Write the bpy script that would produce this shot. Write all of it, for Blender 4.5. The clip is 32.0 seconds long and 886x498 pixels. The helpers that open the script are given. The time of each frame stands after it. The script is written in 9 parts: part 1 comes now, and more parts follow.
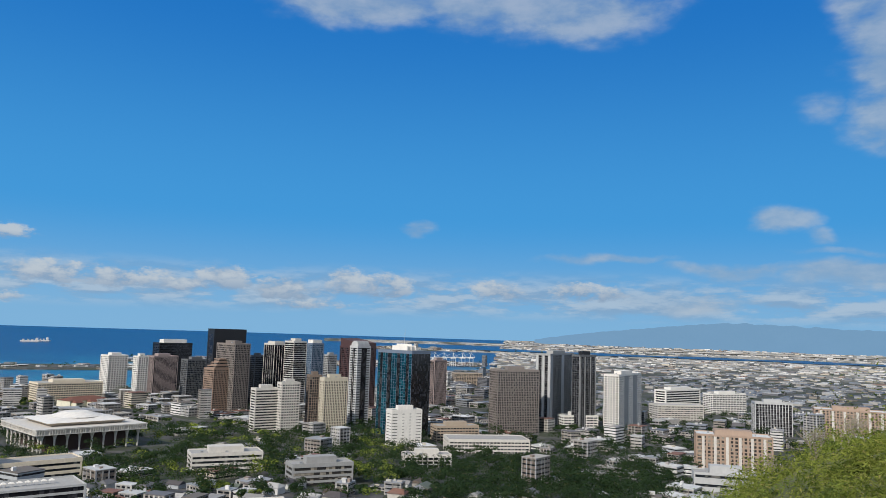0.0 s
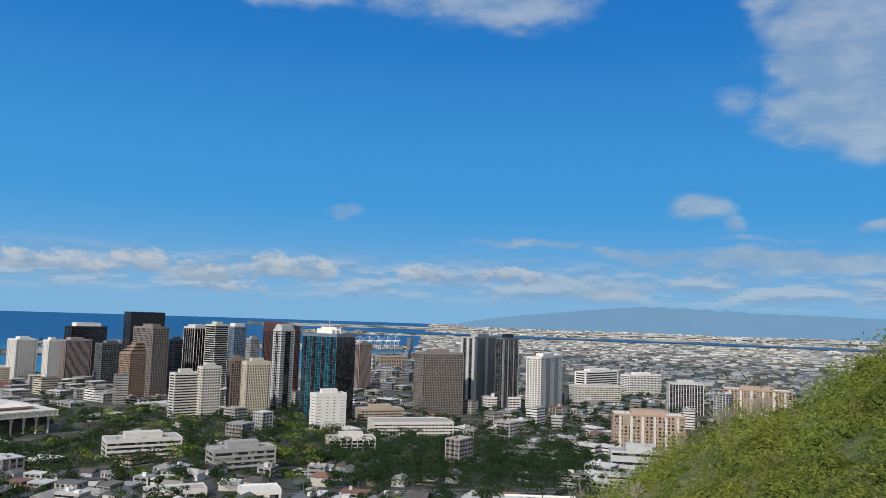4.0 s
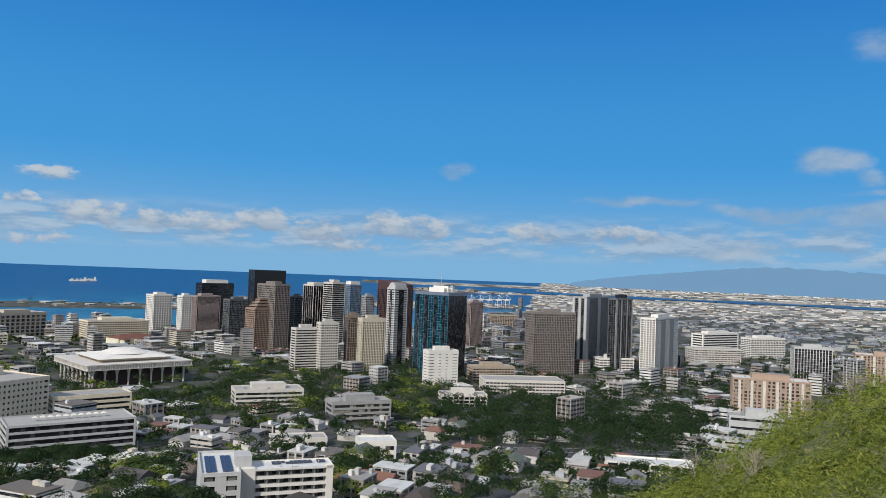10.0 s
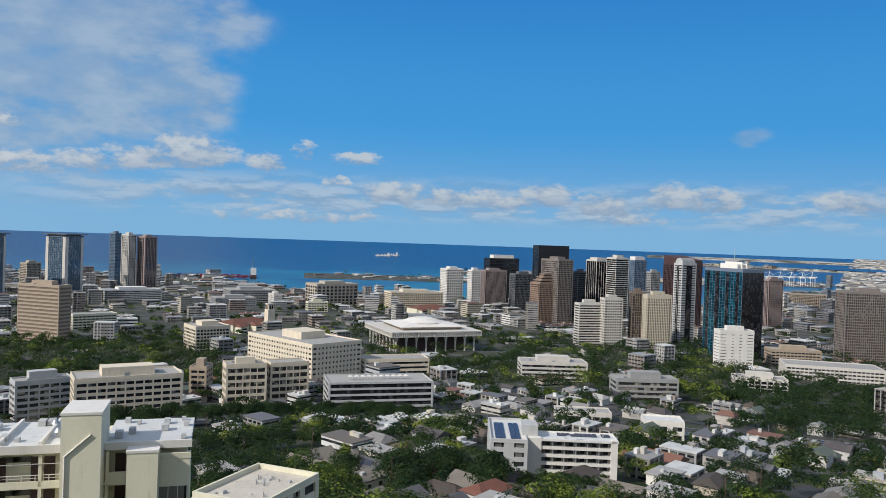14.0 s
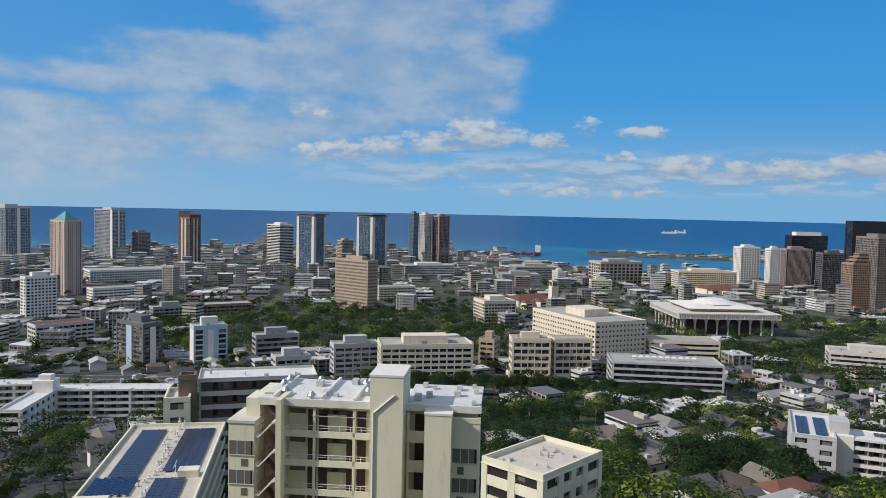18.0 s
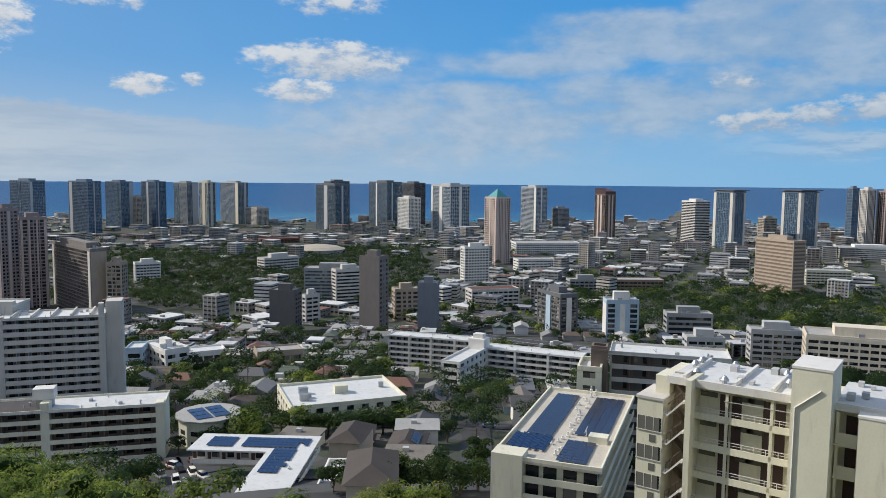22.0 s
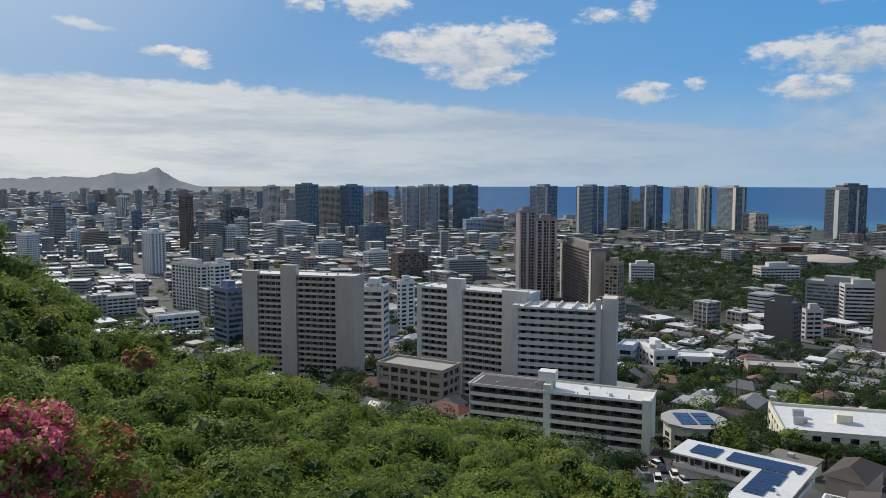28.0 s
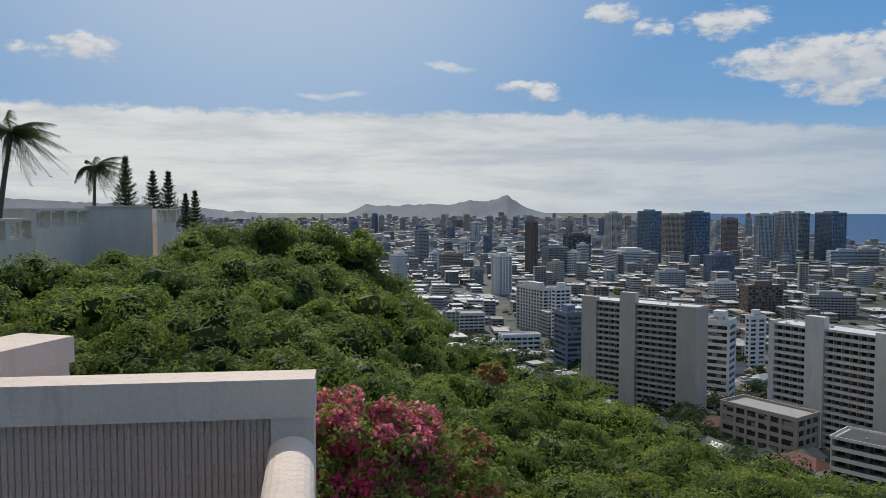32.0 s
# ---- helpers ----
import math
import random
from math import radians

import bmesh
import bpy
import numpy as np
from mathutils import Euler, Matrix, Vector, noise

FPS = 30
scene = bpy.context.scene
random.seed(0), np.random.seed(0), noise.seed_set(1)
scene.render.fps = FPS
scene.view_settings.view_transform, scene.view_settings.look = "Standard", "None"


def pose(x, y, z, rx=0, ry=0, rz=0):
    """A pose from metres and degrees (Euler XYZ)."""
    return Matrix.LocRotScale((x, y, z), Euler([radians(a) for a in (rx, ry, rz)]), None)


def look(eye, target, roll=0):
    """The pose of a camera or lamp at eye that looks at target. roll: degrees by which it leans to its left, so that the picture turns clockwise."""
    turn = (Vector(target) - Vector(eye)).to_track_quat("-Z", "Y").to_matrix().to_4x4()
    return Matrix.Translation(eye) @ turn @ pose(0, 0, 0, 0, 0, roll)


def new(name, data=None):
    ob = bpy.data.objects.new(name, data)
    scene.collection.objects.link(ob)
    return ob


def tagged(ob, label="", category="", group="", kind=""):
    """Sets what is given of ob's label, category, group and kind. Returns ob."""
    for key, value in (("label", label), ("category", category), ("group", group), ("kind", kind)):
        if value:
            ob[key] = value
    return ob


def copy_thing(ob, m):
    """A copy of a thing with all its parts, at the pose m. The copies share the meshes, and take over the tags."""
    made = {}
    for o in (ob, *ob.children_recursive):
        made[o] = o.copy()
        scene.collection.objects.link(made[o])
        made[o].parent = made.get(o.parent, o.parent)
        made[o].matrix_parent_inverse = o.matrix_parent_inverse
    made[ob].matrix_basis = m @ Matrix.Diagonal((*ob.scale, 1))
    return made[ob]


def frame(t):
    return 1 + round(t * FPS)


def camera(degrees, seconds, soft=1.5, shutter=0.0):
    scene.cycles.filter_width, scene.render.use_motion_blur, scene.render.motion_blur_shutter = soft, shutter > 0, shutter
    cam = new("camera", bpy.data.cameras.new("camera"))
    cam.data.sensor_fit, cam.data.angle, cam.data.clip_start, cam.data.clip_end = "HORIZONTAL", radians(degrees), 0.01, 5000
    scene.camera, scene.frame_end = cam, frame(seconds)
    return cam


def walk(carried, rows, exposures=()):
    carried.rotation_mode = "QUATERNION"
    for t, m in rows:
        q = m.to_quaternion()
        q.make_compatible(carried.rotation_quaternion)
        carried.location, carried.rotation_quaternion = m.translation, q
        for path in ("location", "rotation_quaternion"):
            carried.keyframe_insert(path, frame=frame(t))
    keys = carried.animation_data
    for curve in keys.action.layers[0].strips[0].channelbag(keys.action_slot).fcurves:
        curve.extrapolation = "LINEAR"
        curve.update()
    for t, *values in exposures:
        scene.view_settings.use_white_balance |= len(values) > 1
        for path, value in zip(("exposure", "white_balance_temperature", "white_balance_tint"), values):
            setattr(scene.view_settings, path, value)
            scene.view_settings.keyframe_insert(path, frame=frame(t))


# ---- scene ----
cam = camera(60.87, 32.0, soft=0.6)
EYE = 140.0  # metres above the sea
walk(cam, [
    (0, pose(0, 0, EYE, 96.39, -1.84, -0.20)),
    (0.5, pose(0, 0, EYE, 97.37, -1.51, -4.72)),
    (1, pose(0, 0, EYE, 98.26, -1.28, -7.04)),
    (1.5, pose(0, 0, EYE, 98.15, -1.36, -7.58)),
    (2, pose(0, 0, EYE, 97.95, -1.54, -8.08)),
    (2.5, pose(0, 0, EYE, 96.76, -1.77, -8.04)),
    (3, pose(0, 0, EYE, 95.84, -1.85, -7.14)),
    (3.5, pose(0, 0, EYE, 95.40, -1.95, -5.32)),
    (5.5, pose(0, 0, EYE, 95.19, -1.31, -8.60)),
    (6, pose(0, 0, EYE, 95.05, -1.34, -8.18)),
    (6.5, pose(0, 0, EYE, 94.46, -1.38, -7.30)),
    (7, pose(0, 0, EYE, 94.03, -1.54, -6.00)),
    (7.5, pose(0, 0, EYE, 93.54, -1.73, -4.14)),
    (8, pose(0, 0, EYE, 93.11, -1.88, -2.88)),
    (8.5, pose(0, 0, EYE, 92.71, -2.00, -1.60)),
    (9, pose(0, 0, EYE, 92.39, -2.05, 0.03)),
    (9.5, pose(0, 0, EYE, 92.12, -2.21, 1.43)),
    (10, pose(0, 0, EYE, 91.93, -2.23, 2.57)),
    (10.5, pose(0, 0, EYE, 91.59, -2.29, 3.94)),
    (11, pose(0, 0, EYE, 91.20, -2.43, 5.04)),
    (11.5, pose(0, 0, EYE, 90.86, -2.42, 6.31)),
    (12, pose(0, 0, EYE, 90.31, -2.43, 9.97)),
    (12.5, pose(0, 0, EYE, 90.01, -2.39, 11.87)),
    (13, pose(0, 0, EYE, 89.79, -2.26, 14.50)),
    (13.5, pose(0, 0, EYE, 89.53, -2.16, 18.84)),
    (14, pose(0, 0, EYE, 89.27, -1.97, 23.83)),
    (14.5, pose(0, 0, EYE, 89.10, -1.84, 26.36)),
    (16.5, pose(0, 0, EYE, 88.35, -1.71, 32.78)),
    (17, pose(0, 0, EYE, 87.98, -1.70, 36.29)),
    (17.5, pose(0, 0, EYE, 87.39, -1.49, 41.52)),
    (18, pose(0, 0, EYE, 86.97, -1.25, 45.10)),
    (18.5, pose(0, 0, EYE, 86.76, -1.05, 49.01)),
    (19, pose(0, 0, EYE, 86.51, -0.74, 53.51)),
    (19.5, pose(0, 0, EYE, 86.27, -0.56, 58.26)),
    (20, pose(0, 0, EYE, 86.04, -0.55, 61.65)),
    (20.5, pose(0, 0, EYE, 85.68, -0.46, 65.54)),
    (21, pose(0, 0, EYE, 85.33, -0.68, 68.70)),
    (21.5, pose(0, 0, EYE, 85.05, -0.67, 72.00)),
    (22, pose(0, 0, EYE, 84.71, -0.51, 75.78)),
    (22.5, pose(0, 0, EYE, 84.25, -0.38, 79.42)),
    (23, pose(0, 0, EYE, 83.86, -0.56, 81.80)),
    (23.5, pose(0, 0, EYE, 83.75, -0.81, 83.31)),
    (24, pose(0, 0, EYE, 83.56, -0.66, 87.58)),
    (24.5, pose(0, 0, EYE, 83.50, -0.75, 90.81)),
    (26.5, pose(-0.054, 0.035, EYE, 83.91, -0.71, 102.12)),
    (27, pose(-0.067, 0.044, EYE, 84.18, -0.28, 107.78)),
    (27.5, pose(-0.067, 0.044, EYE, 84.49, -0.24, 109.30)),
    (28, pose(-0.067, 0.044, EYE, 84.89, -0.03, 112.13)),
    (28.5, pose(-0.065, 0.042, EYE, 85.13, 0.12, 116.72)),
    (29, pose(-0.062, 0.040, EYE, 85.07, 0.17, 120.91)),
    (29.5, pose(-0.053, 0.034, EYE, 85.29, -0.09, 122.79)),
    (30, pose(-0.044, 0.028, EYE, 85.53, -0.55, 125.07)),
    (30.5, pose(-0.034, 0.022, EYE, 85.73, -0.58, 128.58)),
    (31, pose(-0.025, 0.016, EYE, 85.97, -0.48, 132.05)),
    (31.5, pose(-0.013, 0.008, EYE, 86.46, -0.30, 135.29)),
    (32, pose(0, 0, EYE, 86.91, 0.01, 137.63)),
], exposures=[(0.0, -0.06), (18.0, -0.06), (23.0, 0.04), (26.5, 0.06), (28.0, -0.06), (32.0, -0.16)])

# ---- sky, sun ----
SUN_AZ, SUN_EL = 150.0, 36.0     # degrees to the left of the first view; above the horizon
SUN_WAY = Vector((-math.sin(radians(SUN_AZ)) * math.cos(radians(SUN_EL)), math.cos(radians(SUN_AZ)) * math.cos(radians(SUN_EL)), math.sin(radians(SUN_EL))))
world = bpy.data.worlds.new("world")
scene.world = world
world.use_nodes = True


class Nodes:
    """A small helper to write node graphs."""

    def __init__(self, tree):
        self.tree = tree

    def add(self, kind, operation="", use_clamp=False, data_type="", blend_type="", interpolation_type="", noise_dimensions=""):
        node = self.tree.nodes.new(kind)
        if operation:
            node.operation = operation
        if use_clamp:
            node.use_clamp = True
        if data_type:
            node.data_type = data_type
        if blend_type:
            node.blend_type = blend_type
        if interpolation_type:
            node.interpolation_type = interpolation_type
        if noise_dimensions:
            node.noise_dimensions = noise_dimensions
        return node

    def put(self, socket, value):
        if isinstance(value, bpy.types.NodeSocket):
            self.tree.links.new(value, socket)
        else:
            socket.default_value = value

    def math(self, op, a, b=0.0, c=0.0, clamp=False):
        node = self.add("ShaderNodeMath", operation=op, use_clamp=clamp)
        for socket, value in zip(node.inputs, (a, b, c)):
            self.put(socket, value)
        return node.outputs[0]

    def vec(self, op, a, b=(0, 0, 0), out=0):
        node = self.add("ShaderNodeVectorMath", operation=op)
        self.put(node.inputs[0], a)
        if op not in ("LENGTH", "NORMALIZE", "FRACTION", "FLOOR"):
            self.put(node.inputs[1], b)
        return node.outputs[out]

    def noise(self, at, scale, detail=3.0, rough=0.5, lac=2.0, dist=0.0):
        node = self.add("ShaderNodeTexNoise")
        self.put(node.inputs["Vector"], at)
        for key, value in (("Scale", scale), ("Detail", detail), ("Roughness", rough), ("Lacunarity", lac), ("Distortion", dist)):
            self.put(node.inputs[key], value)
        return node.outputs["Fac"]

    def ramp(self, fac, lo, hi, a=0.0, b=1.0, smooth=True):
        node = self.add("ShaderNodeMapRange", interpolation_type="SMOOTHSTEP" if smooth else "LINEAR")
        for socket, value in zip(node.inputs, (fac, lo, hi, a, b)):
            self.put(socket, value)
        return node.outputs[0]

    def mix(self, fac, a, b, blend="MIX"):
        node = self.add("ShaderNodeMix", data_type="RGBA", blend_type=blend)
        for socket, value in ((node.inputs[0], fac), (node.inputs[6], a), (node.inputs[7], b)):
            self.put(socket, (*value, 1) if isinstance(value, tuple) and len(value) == 3 else value)
        return node.outputs[2]

    def join(self, x, y, z):
        node = self.add("ShaderNodeCombineXYZ")
        for socket, value in zip(node.inputs, (x, y, z)):
            self.put(socket, value)
        return node.outputs[0]


def sky():
    tree = world.node_tree
    tree.nodes.clear()
    n = Nodes(tree)
    air = n.add("ShaderNodeTexSky")
    air.sky_type, air.sun_disc = "NISHITA", False
    air.sun_elevation = radians(SUN_EL)
    air.sun_rotation = radians(-SUN_AZ)
    air.altitude, air.air_density, air.dust_density, air.ozone_density = 100, 1.0, 0.7, 3.0
    way = n.add("ShaderNodeTexCoord").outputs["Generated"]
    split = n.add("ShaderNodeSeparateXYZ")
    n.put(split.inputs[0], way)
    az = n.math("DEGREES", n.math("ARCTAN2", n.math("MULTIPLY", split.outputs[0], -1.0), split.outputs[1]))
    el = n.math("DEGREES", n.math("ARCSINE", split.outputs[2]))
    place = n.join(az, el, 0.0)
    # clear trade-wind blue, paler near the horizon and whiter towards the sun
    glow = n.ramp(az, 40.0, 150.0)
    blue = n.mix(n.ramp(el, 0.0, 9.0), n.mix(glow, (2.2, 4.6, 7.2), (5.2, 6.0, 6.7)), n.mix(glow, (0.62, 3.35, 7.25), (2.3, 4.1, 6.7)))
    blue = n.mix(n.ramp(el, 6.0, 26.0), blue, n.mix(glow, (0.15, 1.75, 5.6), (0.95, 2.75, 6.0)))
    clear = n.mix(n.ramp(el, 45.0, 28.0), air.outputs[0], blue)
    # ragged edges: the place is pushed about by noise before the clouds' masses are read
    rag = n.add("ShaderNodeTexNoise")
    n.put(rag.inputs["Vector"], n.vec("MULTIPLY", place, (0.42, 0.85, 1)))
    rag.inputs["Scale"].default_value, rag.inputs["Detail"].default_value, rag.inputs["Roughness"].default_value = 1.0, 8.0, 0.68
    push = n.vec("MULTIPLY", n.vec("SUBTRACT", rag.outputs["Color"], (0.5, 0.5, 0.5)), (3.4, 1.5, 0))
    place2 = n.vec("ADD", place, push)
    fine = n.noise(n.vec("MULTIPLY", place, (0.55, 1.05, 1)), 1.0, 7.0, 0.62)
    # veils keep soft edges: a gentler push and a broad falloff
    rag2 = n.add("ShaderNodeTexNoise")
    n.put(rag2.inputs["Vector"], n.vec("MULTIPLY", place, (0.16, 0.30, 1)))
    rag2.inputs["Scale"].default_value, rag2.inputs["Detail"].default_value, rag2.inputs["Roughness"].default_value = 1.0, 4.0, 0.55
    place3 = n.vec("ADD", place, n.vec("MULTIPLY", n.vec("SUBTRACT", rag2.outputs["Color"], (0.5, 0.5, 0.5)), (5.5, 2.8, 0)))
    smooth = n.noise(n.vec("MULTIPLY", place, (0.24, 0.5, 1)), 1.0, 5.0, 0.56)
    soft, puff, under = 0.0, 0.0, 0.0
    for a, e, w, h, s, cumulus in CLOUDS:
        d = n.vec("MULTIPLY", n.vec("SUBTRACT", place2 if cumulus else place3, (a, e, 0)), (1 / w, 1 / h, 0))
        mass = n.math("MULTIPLY_ADD", n.vec("DOT_PRODUCT", d, d, out=1), -s, s)
        if cumulus:
            puff = n.math("MAXIMUM", puff, mass)
            low = n.math("MULTIPLY", n.math("MINIMUM", n.math("DIVIDE", n.math("SUBTRACT", e + h * 0.1, el), h), 1.0), n.ramp(mass, 0.0, 0.4))
            under = n.math("MAXIMUM", under, low)
        else:
            soft = n.math("MAXIMUM", soft, mass)
    lumpy = n.math("MULTIPLY_ADD", fine, 3.2, -1.65)
    cover = n.math("MULTIPLY", n.ramp(n.math("ADD", puff, lumpy), 0.0, 0.95), n.ramp(puff, 0.0, 0.42))
    wisp = n.math("MULTIPLY", n.ramp(n.math("ADD", n.math("MINIMUM", soft, 1.15), n.math("MULTIPLY_ADD", smooth, 2.4, -1.2)), -0.05, 1.05), n.ramp(soft, 0.0, 0.85))
    # flat grey-white bank over the sea towards the sun
    rim = n.ramp(az, 58.0, 128.0, 1.2, 7.2, smooth=False)
    bank = n.ramp(n.math("ADD", n.math("SUBTRACT", rim, el), n.math("MULTIPLY_ADD", fine, 1.7, -0.85)), -0.05, 0.55)
    bank = n.math("MULTIPLY", n.math("MULTIPLY", bank, n.ramp(az, 52.0, 118.0)), n.ramp(el, -0.2, 1.0, 0.75, 1.0))
    # far rows of fair-weather cloud over the open sea
    row = n.noise(n.vec("MULTIPLY", place, (0.17, 0.70, 1)), 1.0, 7.0, 0.60)
    higher = n.noise(n.vec("MULTIPLY", n.vec("ADD", place, (0.0, 0.42, 0.0)), (0.17, 0.70, 1)), 1.0, 7.0, 0.60)
    crest = n.ramp(n.math("SUBTRACT", row, higher), -0.09, 0.10)
    rows = n.math("MULTIPLY", n.ramp(row, 0.38, 0.54), n.math("MULTIPLY", n.ramp(el, 0.9, 2.3), n.ramp(el, 3.0, 5.2, 1.0, 0.0)))
    rows = n.math("MULTIPLY", n.math("MULTIPLY", rows, n.ramp(az, 60.0, 42.0)), 0.62)
    # unseen broken cloud, added overhead and behind to tune the fill light
    above = n.math("MULTIPLY", n.ramp(n.noise(way, 3.0, 5.0, 0.6), 0.26, 0.46), n.ramp(el, 30.0, 40.0))
    behind = n.ramp(n.vec("DOT_PRODUCT", way, (0.866, -0.5, 0.0), out=1), 0.34, 0.62)
    above = n.math("MAXIMUM", above, n.math("MULTIPLY", behind, n.ramp(n.noise(way, 4.0, 5.0, 0.6), 0.28, 0.5)))
    # lit tops, greyer undersides
    sunward = n.ramp(az, 20.0, 130.0)
    lit = n.mix(sunward, (5.1, 5.8, 6.5), (7.6, 7.7, 7.8))
    shade = n.mix(sunward, (2.6, 3.7, 5.2), (5.4, 5.8, 6.4))
    tone = n.math("SUBTRACT", n.ramp(fine, 0.30, 0.62), n.math("MULTIPLY", under, 0.95), clamp=True)
    cloud = n.mix(tone, shade, lit)
    bright = n.ramp(az, 84.0, 152.0)
    sheet = n.mix(n.ramp(n.noise(n.vec("MULTIPLY", place, (0.09, 0.62, 1)), 1.0, 7.0, 0.64), 0.34, 0.62), n.mix(bright, (3.2, 4.3, 5.7), (5.8, 6.1, 6.4)), n.mix(bright, (4.1, 5.0, 6.1), (7.9, 8.0, 7.8)))
    clear = n.mix(rows, clear, n.mix(crest, shade, lit))
    clear = n.mix(n.math("MULTIPLY", bank, 0.92), clear, sheet)
    clear = n.mix(n.math("MULTIPLY", wisp, 0.72), clear, n.mix(sunward, n.mix(n.ramp(smooth, 0.40, 0.70), (2.8, 4.0, 5.5), (4.5, 5.3, 6.2)), n.mix(0.55, sheet, cloud)))
    clear = n.mix(n.math("MULTIPLY", above, 0.9), clear, (4.3, 4.9, 5.9))
    near_sun = n.ramp(n.vec("DOT_PRODUCT", way, tuple(SUN_WAY), out=1), 0.80, 1.0)
    clear = n.mix(n.math("MULTIPLY", near_sun, 0.55), clear, (9.0, 9.2, 9.2))
    back = tree.nodes.new("ShaderNodeBackground")
    n.put(back.inputs[0], n.mix(n.math("MULTIPLY", cover, 0.95), clear, cloud))
    back.inputs[1].default_value = SKY
    tree.links.new(back.outputs[0], n.add("ShaderNodeOutputWorld").inputs[0])


SKY = 0.10
CLOUDS = []


def cloud(az, el, wide, high, weight=1.0, cumulus=True):
    CLOUDS.append((az, el, wide, high, weight, cumulus))


# wisps and veils
for row in ((-4, 25.8, 13, 3.6, 1.3), (-10, 23.6, 8, 2.4, 1.0), (6.5, 24.6, 9, 2.4, 1.15), (-22, 25, 3, 1.3, .6),
            (-37, 19.5, 8.0, 7.4, 2.0), (-33.5, 15.2, 5.2, 2.8, 1.3), (-37, 12.9, 4, 1.7, 1.0), (-27.2, 16, 2, 1.1, .6), (-30, 22.5, 3, 2.4, .9),
            (1.8, 7.9, 1.4, .8, .8), (-24.6, 8.7, 2.3, 1.1, 1.0), (-26.4, 7.5, 1.4, .8, .7), (-36, 6.9, 1.6, .6, .8), (-12, 5.8, 5, .6, .8), (-21, 5.2, 6, .6, .9),
            (-31, 4.9, 7, 1.0, 1.2), (-28, 6.4, 4, .4, .6), (-19, 2.8, 6, .7, .7),
            (50, 14.5, 10, 4.2, 1.3), (52, 10.6, 9, 3.4, 1.3), (44, 10, 5, 3.8, 1.1), (40.6, 14.5, 4, 3, .8), (48, 7.4, 8, 1.9, .9), (62, 10.4, 9, 2.0, 1.1), (68, 8.6, 9, 1.5, 1.0),
            (72.5, 6.6, 7, 1.1, .9), (60, 6.3, 6, 1.4, .7), (78, 5.0, 8, 1.2, .9), (66, 3.8, 8, 1.4, .6), (75, 4.2, 16, 3.6, 1.0), (62, 5.4, 11, 3.0, .95), (54, 6.6, 9, 2.6, .9), (80, 8.0, 7, 1.8, .6), (48, 3.3, 7, .9, .5),
            (137, 10.5, 2.3, .38, 1.0), (145.8, 8.5, 3, .38, .9)):
    cloud(row[0], row[1], row[2] * 1.2, row[3] * 1.2, row[4], False)
# heaped clouds
for row in ((42.2, 5.7, 2.8, 1.0, 1.1), (45.8, 5.0, 2.3, .75), (49.2, 4.6, 2.0, .6), (53.2, 4.2, 2.6, .6), (54.8, 6.9, 1.6, .55, .7), (37.3, 5.2, 1.3, .6), (34.5, 6.3, .7, .55, .8), (30.2, 5.8, 1.6, .45, .8),
            (31.9, 3.9, .9, .45, .9), (27.5, 3.3, 2.3, .65), (23, 3.2, 2.7, .65), (19, 2.9, 2.0, .5), (16, 3.6, 1.8, .65), (12, 3.0, 2.7, .6), (7.1, 3.6, 1.5, .95), (4.4, 3.5, 2.0, .75),
            (-4.2, 3.4, 1.8, .65), (-10.3, 3.5, 1.7, .65), (-12.6, 3.4, 1.3, .5, .9), (34, 1.3, 4.5, .35, .7), (38.6, 1.4, 2.0, .4, .7), (29.9, 1.6, .9, .35, .7), (10, 1.9, 3, .35, .7),
            (84.6, 8.6, 4.8, 1.1, 1.1), (86.6, 6.3, 2.4, .65), (97.4, 6.4, 1.7, .62), (93.7, 7.0, .7, .35, .7), (111, 10, 5.4, 1.2, 1.2), (109.5, 8.4, 3.2, 1.2, 1.1), (106.5, 10.5, 2.1, 1.1),
            (115.5, 10.1, 2.1, .65), (117.3, 12.9, 2.4, .95), (122.3, 12.7, 1.1, .6, .8), (101, 11.8, 1.3, .5, .7), (98, 12.0, 1.3, .6, .7), (132.3, 9.0, 1.3, .4, .9), (130.2, 8.5, 1.4, .5, .9),
            (162.7, 10.9, 1.8, .75), (166, 10.5, 1.8, .45, .6), (125.3, 14, 1.6, .65), (83.8, 12.7, 3.2, .9, .7)):
    cloud(row[0], row[1], row[2] * 1.45, row[3] * 1.5, *row[4:])
sky()
sun = new("sun", bpy.data.lights.new("sun", "SUN"))
sun.data.energy, sun.data.angle, sun.data.color = 3.8, radians(0.55), (1.0, 0.945, 0.875)
sun.matrix_world = look(SUN_WAY * 300 + Vector((0, 0, EYE)), (0, 0, EYE))

# ---- materials ----
def rgb(c):
    return (*c, 1.0)


